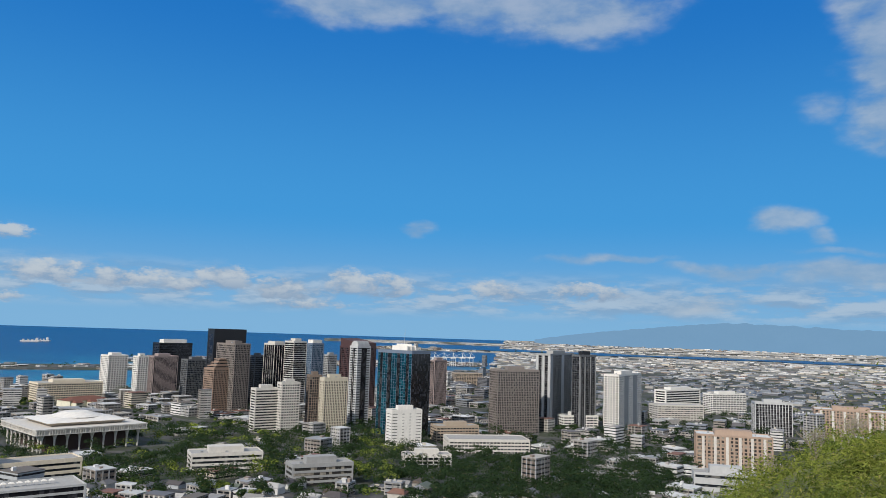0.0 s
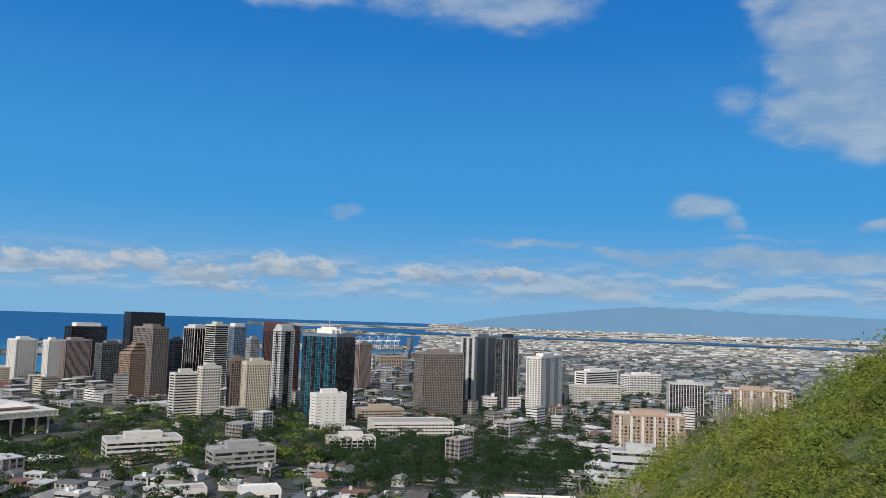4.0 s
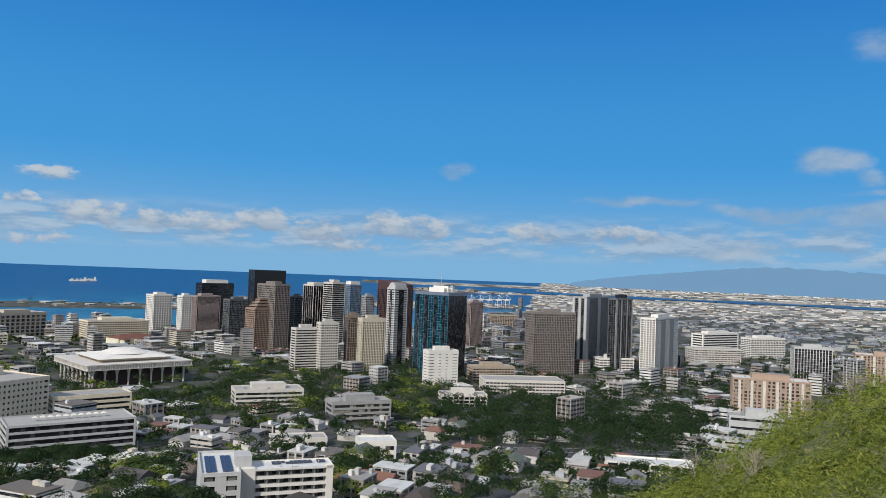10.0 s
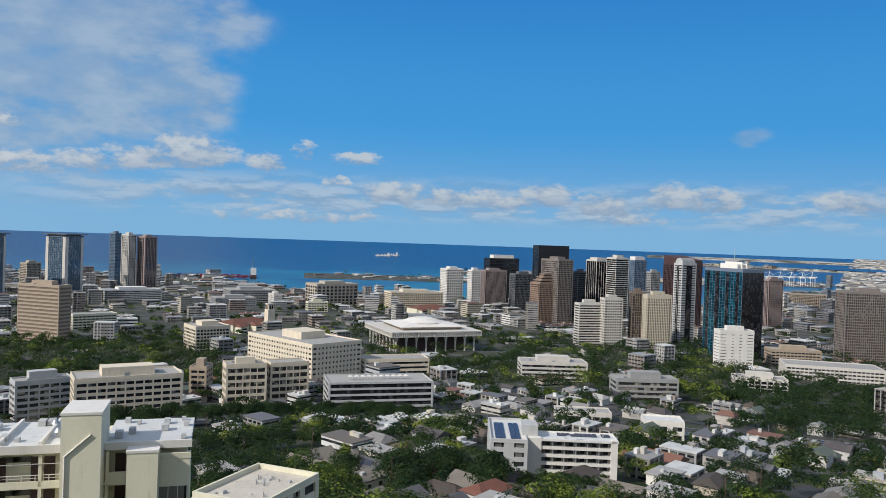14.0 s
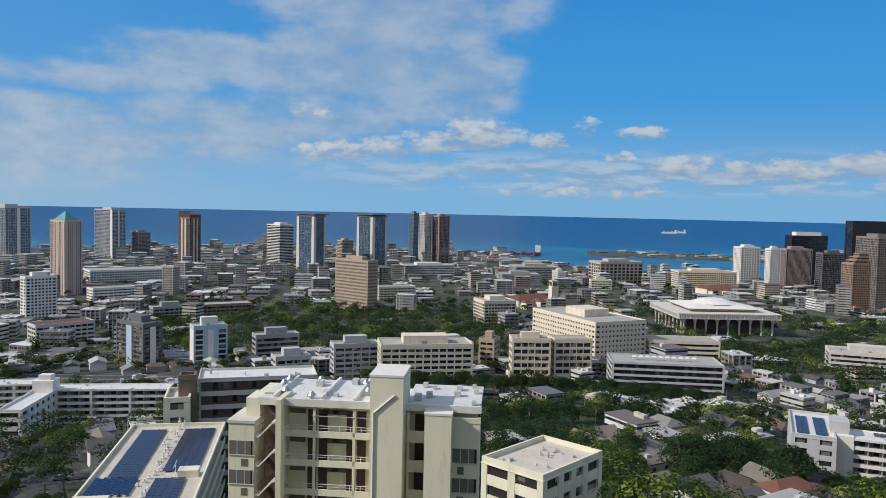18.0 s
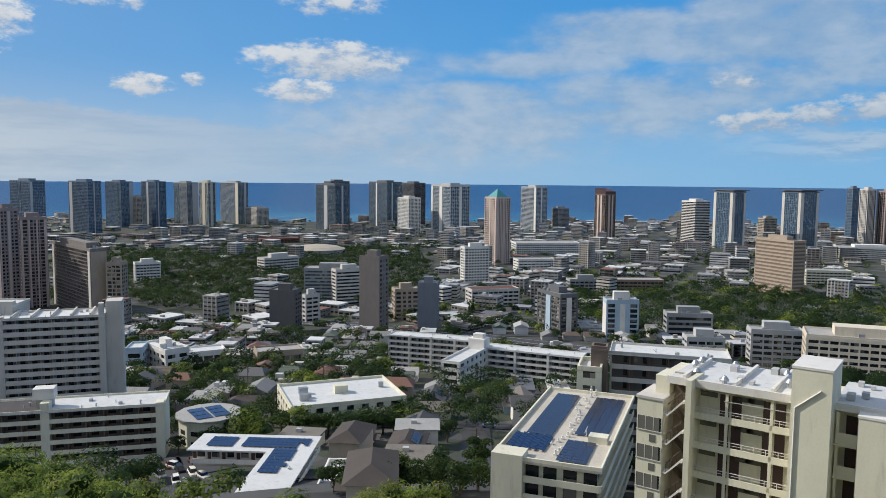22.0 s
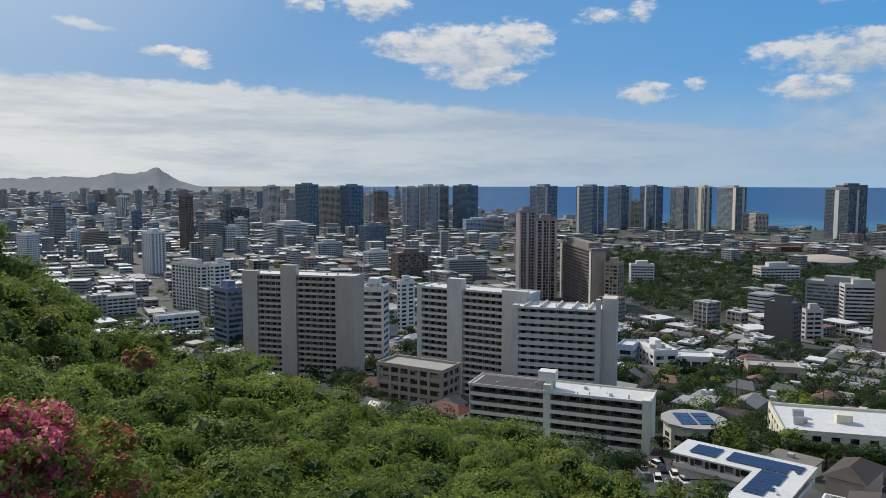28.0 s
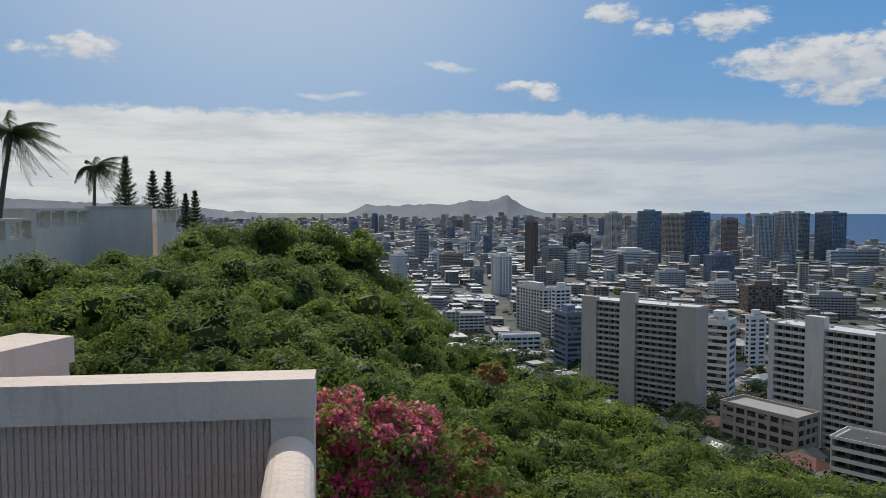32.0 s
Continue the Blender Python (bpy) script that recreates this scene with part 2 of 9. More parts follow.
def surface(name, base, rough=0.75, metal=0.0, var=0.18, scale=0.25, fine=6.0, bump=0.15, dirt=0.25, spec=0.4):
    """Paint, concrete, stone or the like: broad stains, fine grain, slight relief."""
    m = bpy.data.materials.new(name)
    m.use_nodes = True
    n = Nodes(m.node_tree)
    p = m.node_tree.nodes["Principled BSDF"]
    at = n.add("ShaderNodeTexCoord").outputs["Object"]
    info = n.add("ShaderNodeObjectInfo").outputs["Random"]
    broad = n.noise(n.vec("MULTIPLY", at, (1, 1, 0.45)), scale, 4.0, 0.6)
    grain = n.noise(at, fine, 3.0, 0.65)
    value = n.math("MULTIPLY_ADD", n.math("SUBTRACT", broad, 0.5), var * 2, 1.0)
    value = n.math("MULTIPLY_ADD", n.math("SUBTRACT", grain, 0.5), var, value)
    value = n.math("MULTIPLY_ADD", n.math("SUBTRACT", info, 0.5), var * 0.5, value)
    stain = n.ramp(n.noise(n.vec("MULTIPLY", at, (1.3, 1.3, 0.2)), scale * 3, 5.0, 0.7), 0.52, 0.75)
    colour = n.mix(n.math("MULTIPLY", stain, dirt), base, tuple(c * f for c, f in zip(base, (0.45, 0.42, 0.38))))
    bright = n.add("ShaderNodeVectorMath", operation="SCALE")
    n.put(bright.inputs[0], colour)
    n.put(bright.inputs["Scale"], value)
    n.put(p.inputs["Base Color"], bright.outputs[0])
    n.put(p.inputs["Roughness"], n.math("MULTIPLY_ADD", grain, 0.2, rough - 0.1, clamp=True))
    p.inputs["Metallic"].default_value = metal
    p.inputs["Specular IOR Level"].default_value = spec
    if bump:
        b = n.add("ShaderNodeBump")
        b.inputs["Strength"].default_value, b.inputs["Distance"].default_value = bump, 0.03
        n.put(b.inputs["Height"], grain)
        n.put(p.inputs["Normal"], b.outputs[0])
    return m


def glazing(name, dark, light, share=0.25, cell=(2.4, 2.4, 3.2), rough=0.08, metal=0.0, spec=0.6):
    """Window glass over rooms: each pane cell has blinds, curtains or a dark room behind it."""
    m = bpy.data.materials.new(name)
    m.use_nodes = True
    n = Nodes(m.node_tree)
    p = m.node_tree.nodes["Principled BSDF"]
    at = n.add("ShaderNodeTexCoord").outputs["Object"]
    snap = n.vec("FLOOR", n.vec("DIVIDE", n.vec("ADD", at, (0.13, 0.17, 0.05)), cell))
    white = n.add("ShaderNodeTexWhiteNoise", noise_dimensions="3D")
    n.put(white.inputs["Vector"], snap)
    fac = n.ramp(white.outputs["Value"], 1.0 - share * 1.6, 1.0 - share * 0.3)
    tint = n.mix(n.math("MULTIPLY", white.outputs["Value"], 0.5), dark, tuple(c * 0.45 for c in dark))
    n.put(p.inputs["Base Color"], n.mix(fac, tint, light))
    wave = n.noise(at, 0.6, 2.0, 0.5)
    n.put(p.inputs["Roughness"], n.math("MULTIPLY_ADD", wave, 0.08, rough))
    p.inputs["Metallic"].default_value = metal
    p.inputs["Specular IOR Level"].default_value = spec
    b = n.add("ShaderNodeBump")
    b.inputs["Strength"].default_value, b.inputs["Distance"].default_value = 0.06, 0.2
    n.put(b.inputs["Height"], wave)
    n.put(p.inputs["Normal"], b.outputs[0])
    return m


def foliage(name, dark, light, dry=(0.14, 0.12, 0.04), dryness=0.12, trans=0.25, patch=0.15):
    """Leaves: each leaf its own tone, patches of older and fresher growth."""
    m = bpy.data.materials.new(name)
    m.use_nodes = True
    n = Nodes(m.node_tree)
    tree = m.node_tree
    p = tree.nodes["Principled BSDF"]
    geo = n.add("ShaderNodeNewGeometry")
    island = geo.outputs["Random Per Island"]
    info = n.add("ShaderNodeObjectInfo").outputs["Random"]
    broad = n.noise(geo.outputs["Position"], patch, 4.0, 0.6)
    f = n.math("ADD", n.math("MULTIPLY", island, 0.55), n.math("MULTIPLY_ADD", info, 0.25, -0.12))
    f = n.math("ADD", f, n.math("MULTIPLY_ADD", broad, 2.4, -1.0), clamp=True)
    c = n.mix(f, dark, light)
    c = n.mix(n.math("MULTIPLY", n.ramp(island, 1.0 - dryness, 1.0), 0.8), c, dry)
    n.put(p.inputs["Base Color"], c)
    p.inputs["Roughness"].default_value = 0.7
    p.inputs["Specular IOR Level"].default_value = 0.12
    if trans:
        t = n.add("ShaderNodeBsdfTranslucent")
        n.put(t.inputs[0], n.mix(0.4, c, (0.20, 0.30, 0.045)))
        mixer = n.add("ShaderNodeMixShader")
        mixer.inputs[0].default_value = trans
        tree.links.new(p.outputs[0], mixer.inputs[1])
        tree.links.new(t.outputs[0], mixer.inputs[2])
        tree.links.new(mixer.outputs[0], tree.nodes["Material Output"].inputs[0])
    return m


def islands(name, tones, rough=0.7, spec=0.4):
    """Many small joined things: each takes its own colour from a row of paints."""
    m = bpy.data.materials.new(name)
    m.use_nodes = True
    n = Nodes(m.node_tree)
    p = m.node_tree.nodes["Principled BSDF"]
    geo = n.add("ShaderNodeNewGeometry")
    r = n.add("ShaderNodeValToRGB")
    r.color_ramp.interpolation = "CONSTANT"
    for i, c in enumerate(tones):
        e = r.color_ramp.elements[i] if i < 2 else r.color_ramp.elements.new(0.5)
        e.color = rgb(c)
    for i in range(len(tones)):
        r.color_ramp.elements[i].position = i / len(tones)
    n.put(r.inputs[0], geo.outputs["Random Per Island"])
    broad = n.noise(geo.outputs["Position"], 0.2, 5.0, 0.65)
    n.put(p.inputs["Base Color"], n.mix(n.math("MULTIPLY", n.ramp(broad, 0.45, 0.75), 0.4), r.outputs[0], (0.16, 0.15, 0.13)))
    p.inputs["Roughness"].default_value = rough
    p.inputs["Specular IOR Level"].default_value = spec
    return m


MAT = dict(
    white=surface("white_paint", (0.75, 0.715, 0.655), 0.7),
    slabwhite=surface("weathered_white_concrete", (0.60, 0.56, 0.495), 0.8, dirt=0.45),
    offwhite=surface("off_white_paint", (0.60, 0.565, 0.51), 0.75),
    cream=surface("cream_paint", (0.74, 0.70, 0.54), 0.75, dirt=0.35),
    beige=surface("beige_concrete", (0.46, 0.40, 0.32), 0.8),
    warmwhite=surface("warm_white_paint", (0.71, 0.62, 0.48), 0.75),
    beigeroof=surface("weathered_beige_roof", (0.56, 0.51, 0.43), 0.85, var=0.25, dirt=0.5),
    sand=surface("sand_stone", (0.56, 0.50, 0.39), 0.8),
    taupe=surface("taupe_concrete", (0.215, 0.185, 0.165), 0.8),
    pinkcream=surface("pink_cream_paint", (0.55, 0.44, 0.38), 0.75),
    slate=surface("slate_grey_paint", (0.20, 0.22, 0.245), 0.7),
    warmdark=surface("warm_dark_grey_concrete", (0.135, 0.125, 0.12), 0.8),
    tan=surface("tan_concrete", (0.40, 0.32, 0.24), 0.8),
    terracotta=surface("pink_terracotta_panels", (0.30, 0.21, 0.155), 0.75),
    mauve=surface("mauve_concrete", (0.32, 0.25, 0.23), 0.8),
    brown=surface("brown_concrete", (0.19, 0.145, 0.115), 0.8),
    darkbrown=surface("dark_brown_cladding", (0.075, 0.045, 0.04), 0.6),
    redbrown=surface("red_granite", (0.08, 0.043, 0.042), 0.45),
    grey=surface("grey_concrete", (0.33, 0.33, 0.32), 0.8),
    lightgrey=surface("light_grey_concrete", (0.48, 0.48, 0.47), 0.8),
    darkgrey=surface("dark_grey_concrete", (0.13, 0.135, 0.14), 0.75),
    black=surface("black_cladding", (0.018, 0.019, 0.022), 0.4),
    bluegrey=surface("blue_grey_cladding", (0.16, 0.20, 0.26), 0.5),
    paleblue=surface("pale_blue_paint", (0.42, 0.52, 0.60), 0.7),
    coral=surface("coral_brick_panels", (0.38, 0.275, 0.205), 0.8),
    redroof=surface("red_clay_tiles", (0.17, 0.072, 0.05), 0.85, var=0.3, fine=2.0, bump=0.5),
    greenroof=surface("green_copper_roof", (0.13, 0.19, 0.13), 0.7),
    tealroof=surface("teal_metal_roof", (0.05, 0.28, 0.28), 0.5),
    greyroof=surface("grey_shingles", (0.105, 0.103, 0.105), 0.85, var=0.3, fine=3.0, bump=0.5),
    brownroof=surface("brown_shingles", (0.075, 0.062, 0.054), 0.85, var=0.3, fine=3.0, bump=0.5),
    whiteroof=surface("white_roof_coating", (0.63, 0.63, 0.61), 0.7, var=0.18, dirt=0.5),
    tanroof=surface("weathered_tan_shingles", (0.185, 0.165, 0.14), 0.9, var=0.3, fine=3.0, bump=0.5, dirt=0.5),
    greyflat=surface("grey_roof_gravel", (0.36, 0.35, 0.33), 0.9, var=0.2, dirt=0.5),
    asphalt=surface("asphalt", (0.055, 0.055, 0.058), 0.9, var=0.3),
    steel=surface("galvanised_steel", (0.42, 0.43, 0.44), 0.45, metal=0.7),
    wood=surface("weathered_pole_wood", (0.12, 0.08, 0.055), 0.9),
    glass=glazing("dark_window_glass", (0.018, 0.022, 0.027), (0.17, 0.165, 0.15), 0.18),
    # no glass: near-black colour stands in for shade inside balconies and decks
    shade=glazing("loggia_shade_paint", (0.030, 0.028, 0.026), (0.30, 0.27, 0.22), 0.30, rough=0.5, spec=0.3),
    blueglass=glazing("blue_curtain_glass", (0.055, 0.125, 0.19), (0.34, 0.43, 0.50), 0.13, rough=0.05, metal=0.35),
    tealglass=glazing("teal_mirror_glass", (0.006, 0.075, 0.12), (0.02, 0.19, 0.26), 0.35, (4, 4, 3.6), rough=0.03, metal=0.6, spec=0.8),
    greyglass=glazing("grey_curtain_glass", (0.10, 0.145, 0.18), (0.36, 0.41, 0.44), 0.18, rough=0.06, metal=0.3),
    blackglass=glazing("black_curtain_glass", (0.010, 0.011, 0.014), (0.05, 0.05, 0.055), 0.3, rough=0.06),
    solar=glazing("solar_cells", (0.045, 0.05, 0.072), (0.07, 0.078, 0.105), 0.4, (1.0, 1.0, 9), rough=0.22),
    solar_blue=glazing("blue_solar_cells", (0.03, 0.042, 0.085), (0.05, 0.07, 0.135), 0.4, (1.0, 1.0, 9), rough=0.18),
    darkroof=surface("dark_bitumen_roof", (0.075, 0.068, 0.066), 0.9, var=0.4, dirt=0.4),
    bark=surface("bark", (0.13, 0.10, 0.075), 0.95, var=0.4, scale=2, fine=14, bump=0.8),
    leaf=foliage("tree_leaves", (0.013, 0.030, 0.011), (0.042, 0.074, 0.022)),
    leaf_dark=foliage("monkeypod_leaves", (0.010, 0.024, 0.011), (0.034, 0.062, 0.022), dryness=0.05),
    # brighter copy of tree_leaves, with sunlight put into its greens
    leaf_mid=foliage("sunlit_tree_leaves", (0.018, 0.040, 0.012), (0.065, 0.105, 0.028)),
    leaf_light=foliage("yellow_green_leaves", (0.09, 0.125, 0.02), (0.30, 0.36, 0.06)),
    haole=foliage("koa_haole_leaves", (0.075, 0.105, 0.018), (0.37, 0.40, 0.075), (0.42, 0.35, 0.13), 0.2, 0.5, 0.4),
    haole_green=foliage("green_scrub_leaves", (0.078, 0.120, 0.030), (0.40, 0.47, 0.10), (0.26, 0.25, 0.09), 0.12, 0.5, 0.4),
    # darker copy of the scrub leaves, with shade put into its greens
    haole_shade=foliage("shade_toned_scrub_leaves", (0.055, 0.092, 0.028), (0.275, 0.335, 0.085), (0.20, 0.18, 0.06), 0.12, 0.5, 0.4),
    bloom=foliage("bougainvillea_bracts", (0.58, 0.035, 0.15), (0.95, 0.16, 0.42), (0.88, 0.45, 0.42), 0.22, 0.62, 3.0),
    coral_bloom=foliage("faded_bougainvillea_bracts", (0.46, 0.06, 0.07), (0.90, 0.30, 0.26), (0.72, 0.50, 0.36), 0.3, 0.62, 3.0),
    twig=surface("dry_twigs", (0.30, 0.26, 0.20), 0.9),
)

# ---- the lie of the land ----
def spot(az, r, z=0.0):
    """A place by its bearing (degrees to the left of the first view) and distance from the lookout."""
    return Vector((-math.sin(radians(az)) * r, math.cos(radians(az)) * r, z))


def table(xs, ys):
    return lambda v: np.interp(v, xs, ys)


plain = table((0, 80, 130, 170, 200, 280, 450, 650, 900, 1400, 2000, 2600), (96, 96, 84, 73, 67, 55, 34, 19, 10, 6, 3, 2))


def land(r):
    """Height of the city's ground: it falls from the crater's foot to the shore; far off it lifts gently towards the horizon."""
    r = np.asarray(r, float)
    return plain(r) + 107 * (np.maximum(r - 2600, 0) / 2300) ** 1.5


# brow of the slope under the lookout, by bearing: how far below the level it is seen, and how far off it lies
brow = table((-60, -46, -38.5, -33, -24.6, -19, -12, -4, 10, 60, 95, 99, 106, 113, 120, 128, 132.6, 138.7, 142, 144, 147, 154, 157.5, 168, 185),
             (2.8, 2.2, -0.3, -4.3, -8.3, -12.7, -16.9, -21, -26, -26, -24.6, -23.4, -21.0, -20.4, -18, -15, -13.6, -11.2, -9.2, -7.4, -5.4, -3.9, -3.7, -5.2, -6))
brow_far = table((-60, -38, -24, -12, 5, 60, 95, 106, 120, 132, 140, 147, 160, 185), (46, 46, 40, 30, 24, 24, 30, 40, 52, 58, 55, 52, 50, 46))


def hill(az, r):
    """Height of the planted slope."""
    e, rc = brow(az), brow_far(az)
    r = np.asarray(r, float)
    level = EYE + r * np.tan(np.radians(e))
    near = level - 2.3 * (1 - np.minimum(r / rc, 1)) ** 1.6
    over = np.maximum(r - rc, 0)
    return near - over * 0.45 - over * over * 0.006


def ground_z(az, r):
    return np.maximum(land(r), np.where(r < 170, hill(az, r), -50))


shore = table((-60, -5, -4, 1, 4, 14, 20, 22, 33, 37, 40, 44, 46, 50, 58, 66, 74, 84, 96, 104, 110, 114, 118, 122, 200),
              (5200, 5200, 2950, 2780, 1900, 1800, 1790, 1800, 1860, 2000, 2350, 2480, 2400, 2600, 2700, 2550, 2480, 2430, 2560, 2800, 3200, 3700, 4300, 5200, 5200))
# low islands in front of the open sea: bearing from, to, near edge, far edge
isles = ((20.5, 34.5, 2480, 2760), (3.0, 24.0, 2900, 3150), (-6.0, 6.0, 3950, 4120), (-3.5, 3.0, 3080, 3330), (-20, 9, 4440, 4640))


def at_sea(az, r):
    if r < shore(az):
        return False
    return not any(a < az < b and p < r < q for a, b, p, q in isles)


class Mesh:
    """Gathers boxes, prisms and faces into one mesh."""

    def __init__(self):
        self.v, self.f = [], []

    def box(self, x0, x1, y0, y1, z0, z1):
        k = len(self.v)
        self.v += [(x0, y0, z0), (x1, y0, z0), (x1, y1, z0), (x0, y1, z0), (x0, y0, z1), (x1, y0, z1), (x1, y1, z1), (x0, y1, z1)]
        self.f += [(k, k + 3, k + 2, k + 1), (k + 4, k + 5, k + 6, k + 7), (k, k + 1, k + 5, k + 4), (k + 1, k + 2, k + 6, k + 5),
                   (k + 2, k + 3, k + 7, k + 6), (k + 3, k, k + 4, k + 7)]
        return self

    def prism(self, ring, z0, z1, taper=1.0):
        """A straight or tapering body over a ring of (x, y), counter-clockwise."""
        k, m = len(self.v), len(ring)
        cx, cy = sum(p[0] for p in ring) / m, sum(p[1] for p in ring) / m
        self.v += [(x, y, z0) for x, y in ring] + [(cx + (x - cx) * taper, cy + (y - cy) * taper, z1) for x, y in ring]
        self.f += [tuple(k + i for i in reversed(range(m))), tuple(k + m + i for i in range(m))]
        self.f += [(k + i, k + (i + 1) % m, k + m + (i + 1) % m, k + m + i) for i in range(m)]
        return self

    def tube(self, x, y, z0, z1, r0, r1=None, sides=10):
        ring = [(x + r0 * math.cos(i * math.tau / sides), y + r0 * math.sin(i * math.tau / sides)) for i in range(sides)]
        return self.prism(ring, z0, z1, 1.0 if r1 is None else r1 / r0)

    def rod(self, a, b, r0, r1=None, sides=6):
        """A round bar from a to b."""
        a, b = Vector(a), Vector(b)
        r1 = r0 if r1 is None else r1
        q = (b - a).to_track_quat("Z", "Y")
        k = len(self.v)
        for p, r in ((a, r0), (b, r1)):
            self.v += [tuple(p + q @ Vector((r * math.cos(i * math.tau / sides), r * math.sin(i * math.tau / sides), 0))) for i in range(sides)]
        self.f += [tuple(k + i for i in reversed(range(sides))), tuple(k + sides + i for i in range(sides))]
        self.f += [(k + i, k + (i + 1) % sides, k + sides + (i + 1) % sides, k + sides + i) for i in range(sides)]
        return self

    def gable(self, x0, x1, y0, y1, z0, z1, hip=0.0):
        """A pitched roof whose ridge runs along x; hip: how far the ridge's ends stand in."""
        k, y = len(self.v), (y0 + y1) / 2
        self.v += [(x0, y0, z0), (x1, y0, z0), (x1, y1, z0), (x0, y1, z0), (x0 + hip, y, z1), (x1 - hip, y, z1)]
        self.f += [(k, k + 1, k + 5, k + 4), (k + 2, k + 3, k + 4, k + 5), (k + 3, k, k + 4), (k + 1, k + 2, k + 5), (k, k + 3, k + 2, k + 1)]
        return self

    def data(self, name, material):
        me = bpy.data.meshes.new(name)
        me.from_pydata(self.v, [], self.f)
        me.materials.append(material)
        return me


def part(name, body, material, parent, label=""):
    """Links a body as one mesh object under a thing or a part."""
    ob = new(name, body.data(name, material) if isinstance(body, Mesh) else body)
    ob.parent = parent
    return tagged(ob, label) if label else ob


def thing(name, m, label, category, group="", kind=""):
    ob = new(name)
    ob.matrix_world = m
    return tagged(ob, label, category, group, kind)


def grid_mesh(name, verts, rows, cols, material, smooth=True):
    i, j = np.meshgrid(np.arange(rows - 1), np.arange(cols - 1), indexing="ij")
    k = (i * cols + j).ravel()
    quads = np.stack([k, k + 1, k + cols + 1, k + cols], 1)
    return raw_mesh(name, verts, quads, material, smooth)


def raw_mesh(name, verts, quads, material, smooth=False):
    """A mesh from arrays of corners and of four-cornered faces."""
    verts, quads = np.asarray(verts, np.float32), np.asarray(quads, np.int32)
    me = bpy.data.meshes.new(name)
    me.vertices.add(len(verts))
    me.vertices.foreach_set("co", verts.ravel())
    me.loops.add(quads.size)
    me.loops.foreach_set("vertex_index", quads.ravel())
    me.polygons.add(len(quads))
    me.polygons.foreach_set("loop_start", np.arange(0, quads.size, quads.shape[1], dtype=np.int32))
    me.polygons.foreach_set("use_smooth", np.full(len(quads), smooth))
    me.update(calc_edges=True)
    me.materials.append(material)
    return me


# ---- ground, sea, slope ----
def ground_material():
    m = bpy.data.materials.new("city_ground")
    m.use_nodes = True
    n = Nodes(m.node_tree)
    p = m.node_tree.nodes["Principled BSDF"]
    at = n.add("ShaderNodeNewGeometry").outputs["Position"]
    lots = n.add("ShaderNodeTexVoronoi")
    n.put(lots.inputs["Vector"], n.vec("MULTIPLY", at, (1, 1, 0)))
    lots.inputs["Scale"].default_value = 0.06
    broad = n.noise(at, 0.004, 5.0, 0.6)
    grain = n.noise(at, 0.4, 5.0, 0.7)
    split = n.add("ShaderNodeSeparateColor")
    n.put(split.inputs[0], lots.outputs["Color"])
    paved = n.mix(split.outputs[0], (0.045, 0.045, 0.046), (0.12, 0.115, 0.105))
    grass = n.mix(grain, (0.022, 0.034, 0.012), (0.055, 0.065, 0.026))
    c = n.mix(n.ramp(n.math("ADD", n.math("MULTIPLY", split.outputs[1], 0.6), n.math("MULTIPLY", broad, 0.8)), 0.62, 0.72), paved, grass)
    # coral flats and concrete yards of the western plain
    split2 = n.add("ShaderNodeSeparateXYZ")
    n.put(split2.inputs[0], at)
    flats = n.math("MULTIPLY", n.ramp(n.vec("LENGTH", at, out=1), 2900, 3600), n.ramp(split2.outputs[0], -800.0, -500.0))
    flats = n.math("MULTIPLY", flats, n.ramp(n.noise(n.vec("MULTIPLY", at, (1, 1, 0)), 0.006, 5.0, 0.6), 0.36, 0.56))
    c = n.mix(n.math("MULTIPLY", grain, 0.5), c, (0.05, 0.05, 0.045))
    n.put(p.inputs["Base Color"], n.mix(flats, c, n.mix(split.outputs[2], (0.24, 0.22, 0.18), (0.48, 0.46, 0.42))))
    p.inputs["Roughness"].default_value = 0.9
    return m


def sea_material():
    m = bpy.data.materials.new("sea_water")
    m.use_nodes = True
    n = Nodes(m.node_tree)
    p = m.node_tree.nodes["Principled BSDF"]
    at = n.add("ShaderNodeNewGeometry").outputs["Position"]
    reef = n.ramp(n.noise(n.vec("MULTIPLY", at, (1, 1, 0)), 0.0022, 6.0, 0.62), 0.36, 0.62)
    far = n.ramp(n.vec("LENGTH", n.vec("MULTIPLY", at, (1, 1, 0)), out=1), 2450, 3500, 1.0, 0.0)
    c = n.mix(n.math("MULTIPLY", reef, far), (0.004, 0.052, 0.15), (0.02, 0.19, 0.28))
    n.put(p.inputs["Base Color"], c)
    p.inputs["Roughness"].default_value = 0.28
    p.inputs["IOR"].default_value = 1.33
    p.inputs["Specular IOR Level"].default_value = 0.42
    swell = n.noise(n.vec("MULTIPLY", at, (1, 1, 0)), 0.05, 6.0, 0.62)
    b = n.add("ShaderNodeBump")
    b.inputs["Strength"].default_value, b.inputs["Distance"].default_value = 0.9, 3.0
    n.put(b.inputs["Height"], swell)
    n.put(p.inputs["Normal"], b.outputs[0])
    return m


def hill_material():
    m = bpy.data.materials.new("slope_soil")
    m.use_nodes = True
    n = Nodes(m.node_tree)
    p = m.node_tree.nodes["Principled BSDF"]
    at = n.add("ShaderNodeNewGeometry").outputs["Position"]
    c = n.mix(n.ramp(n.noise(at, 0.5, 6.0, 0.7), 0.35, 0.7), (0.085, 0.10, 0.028), (0.19, 0.18, 0.065))
    n.put(p.inputs["Base Color"], c)
    p.inputs["Roughness"].default_value = 0.95
    return m


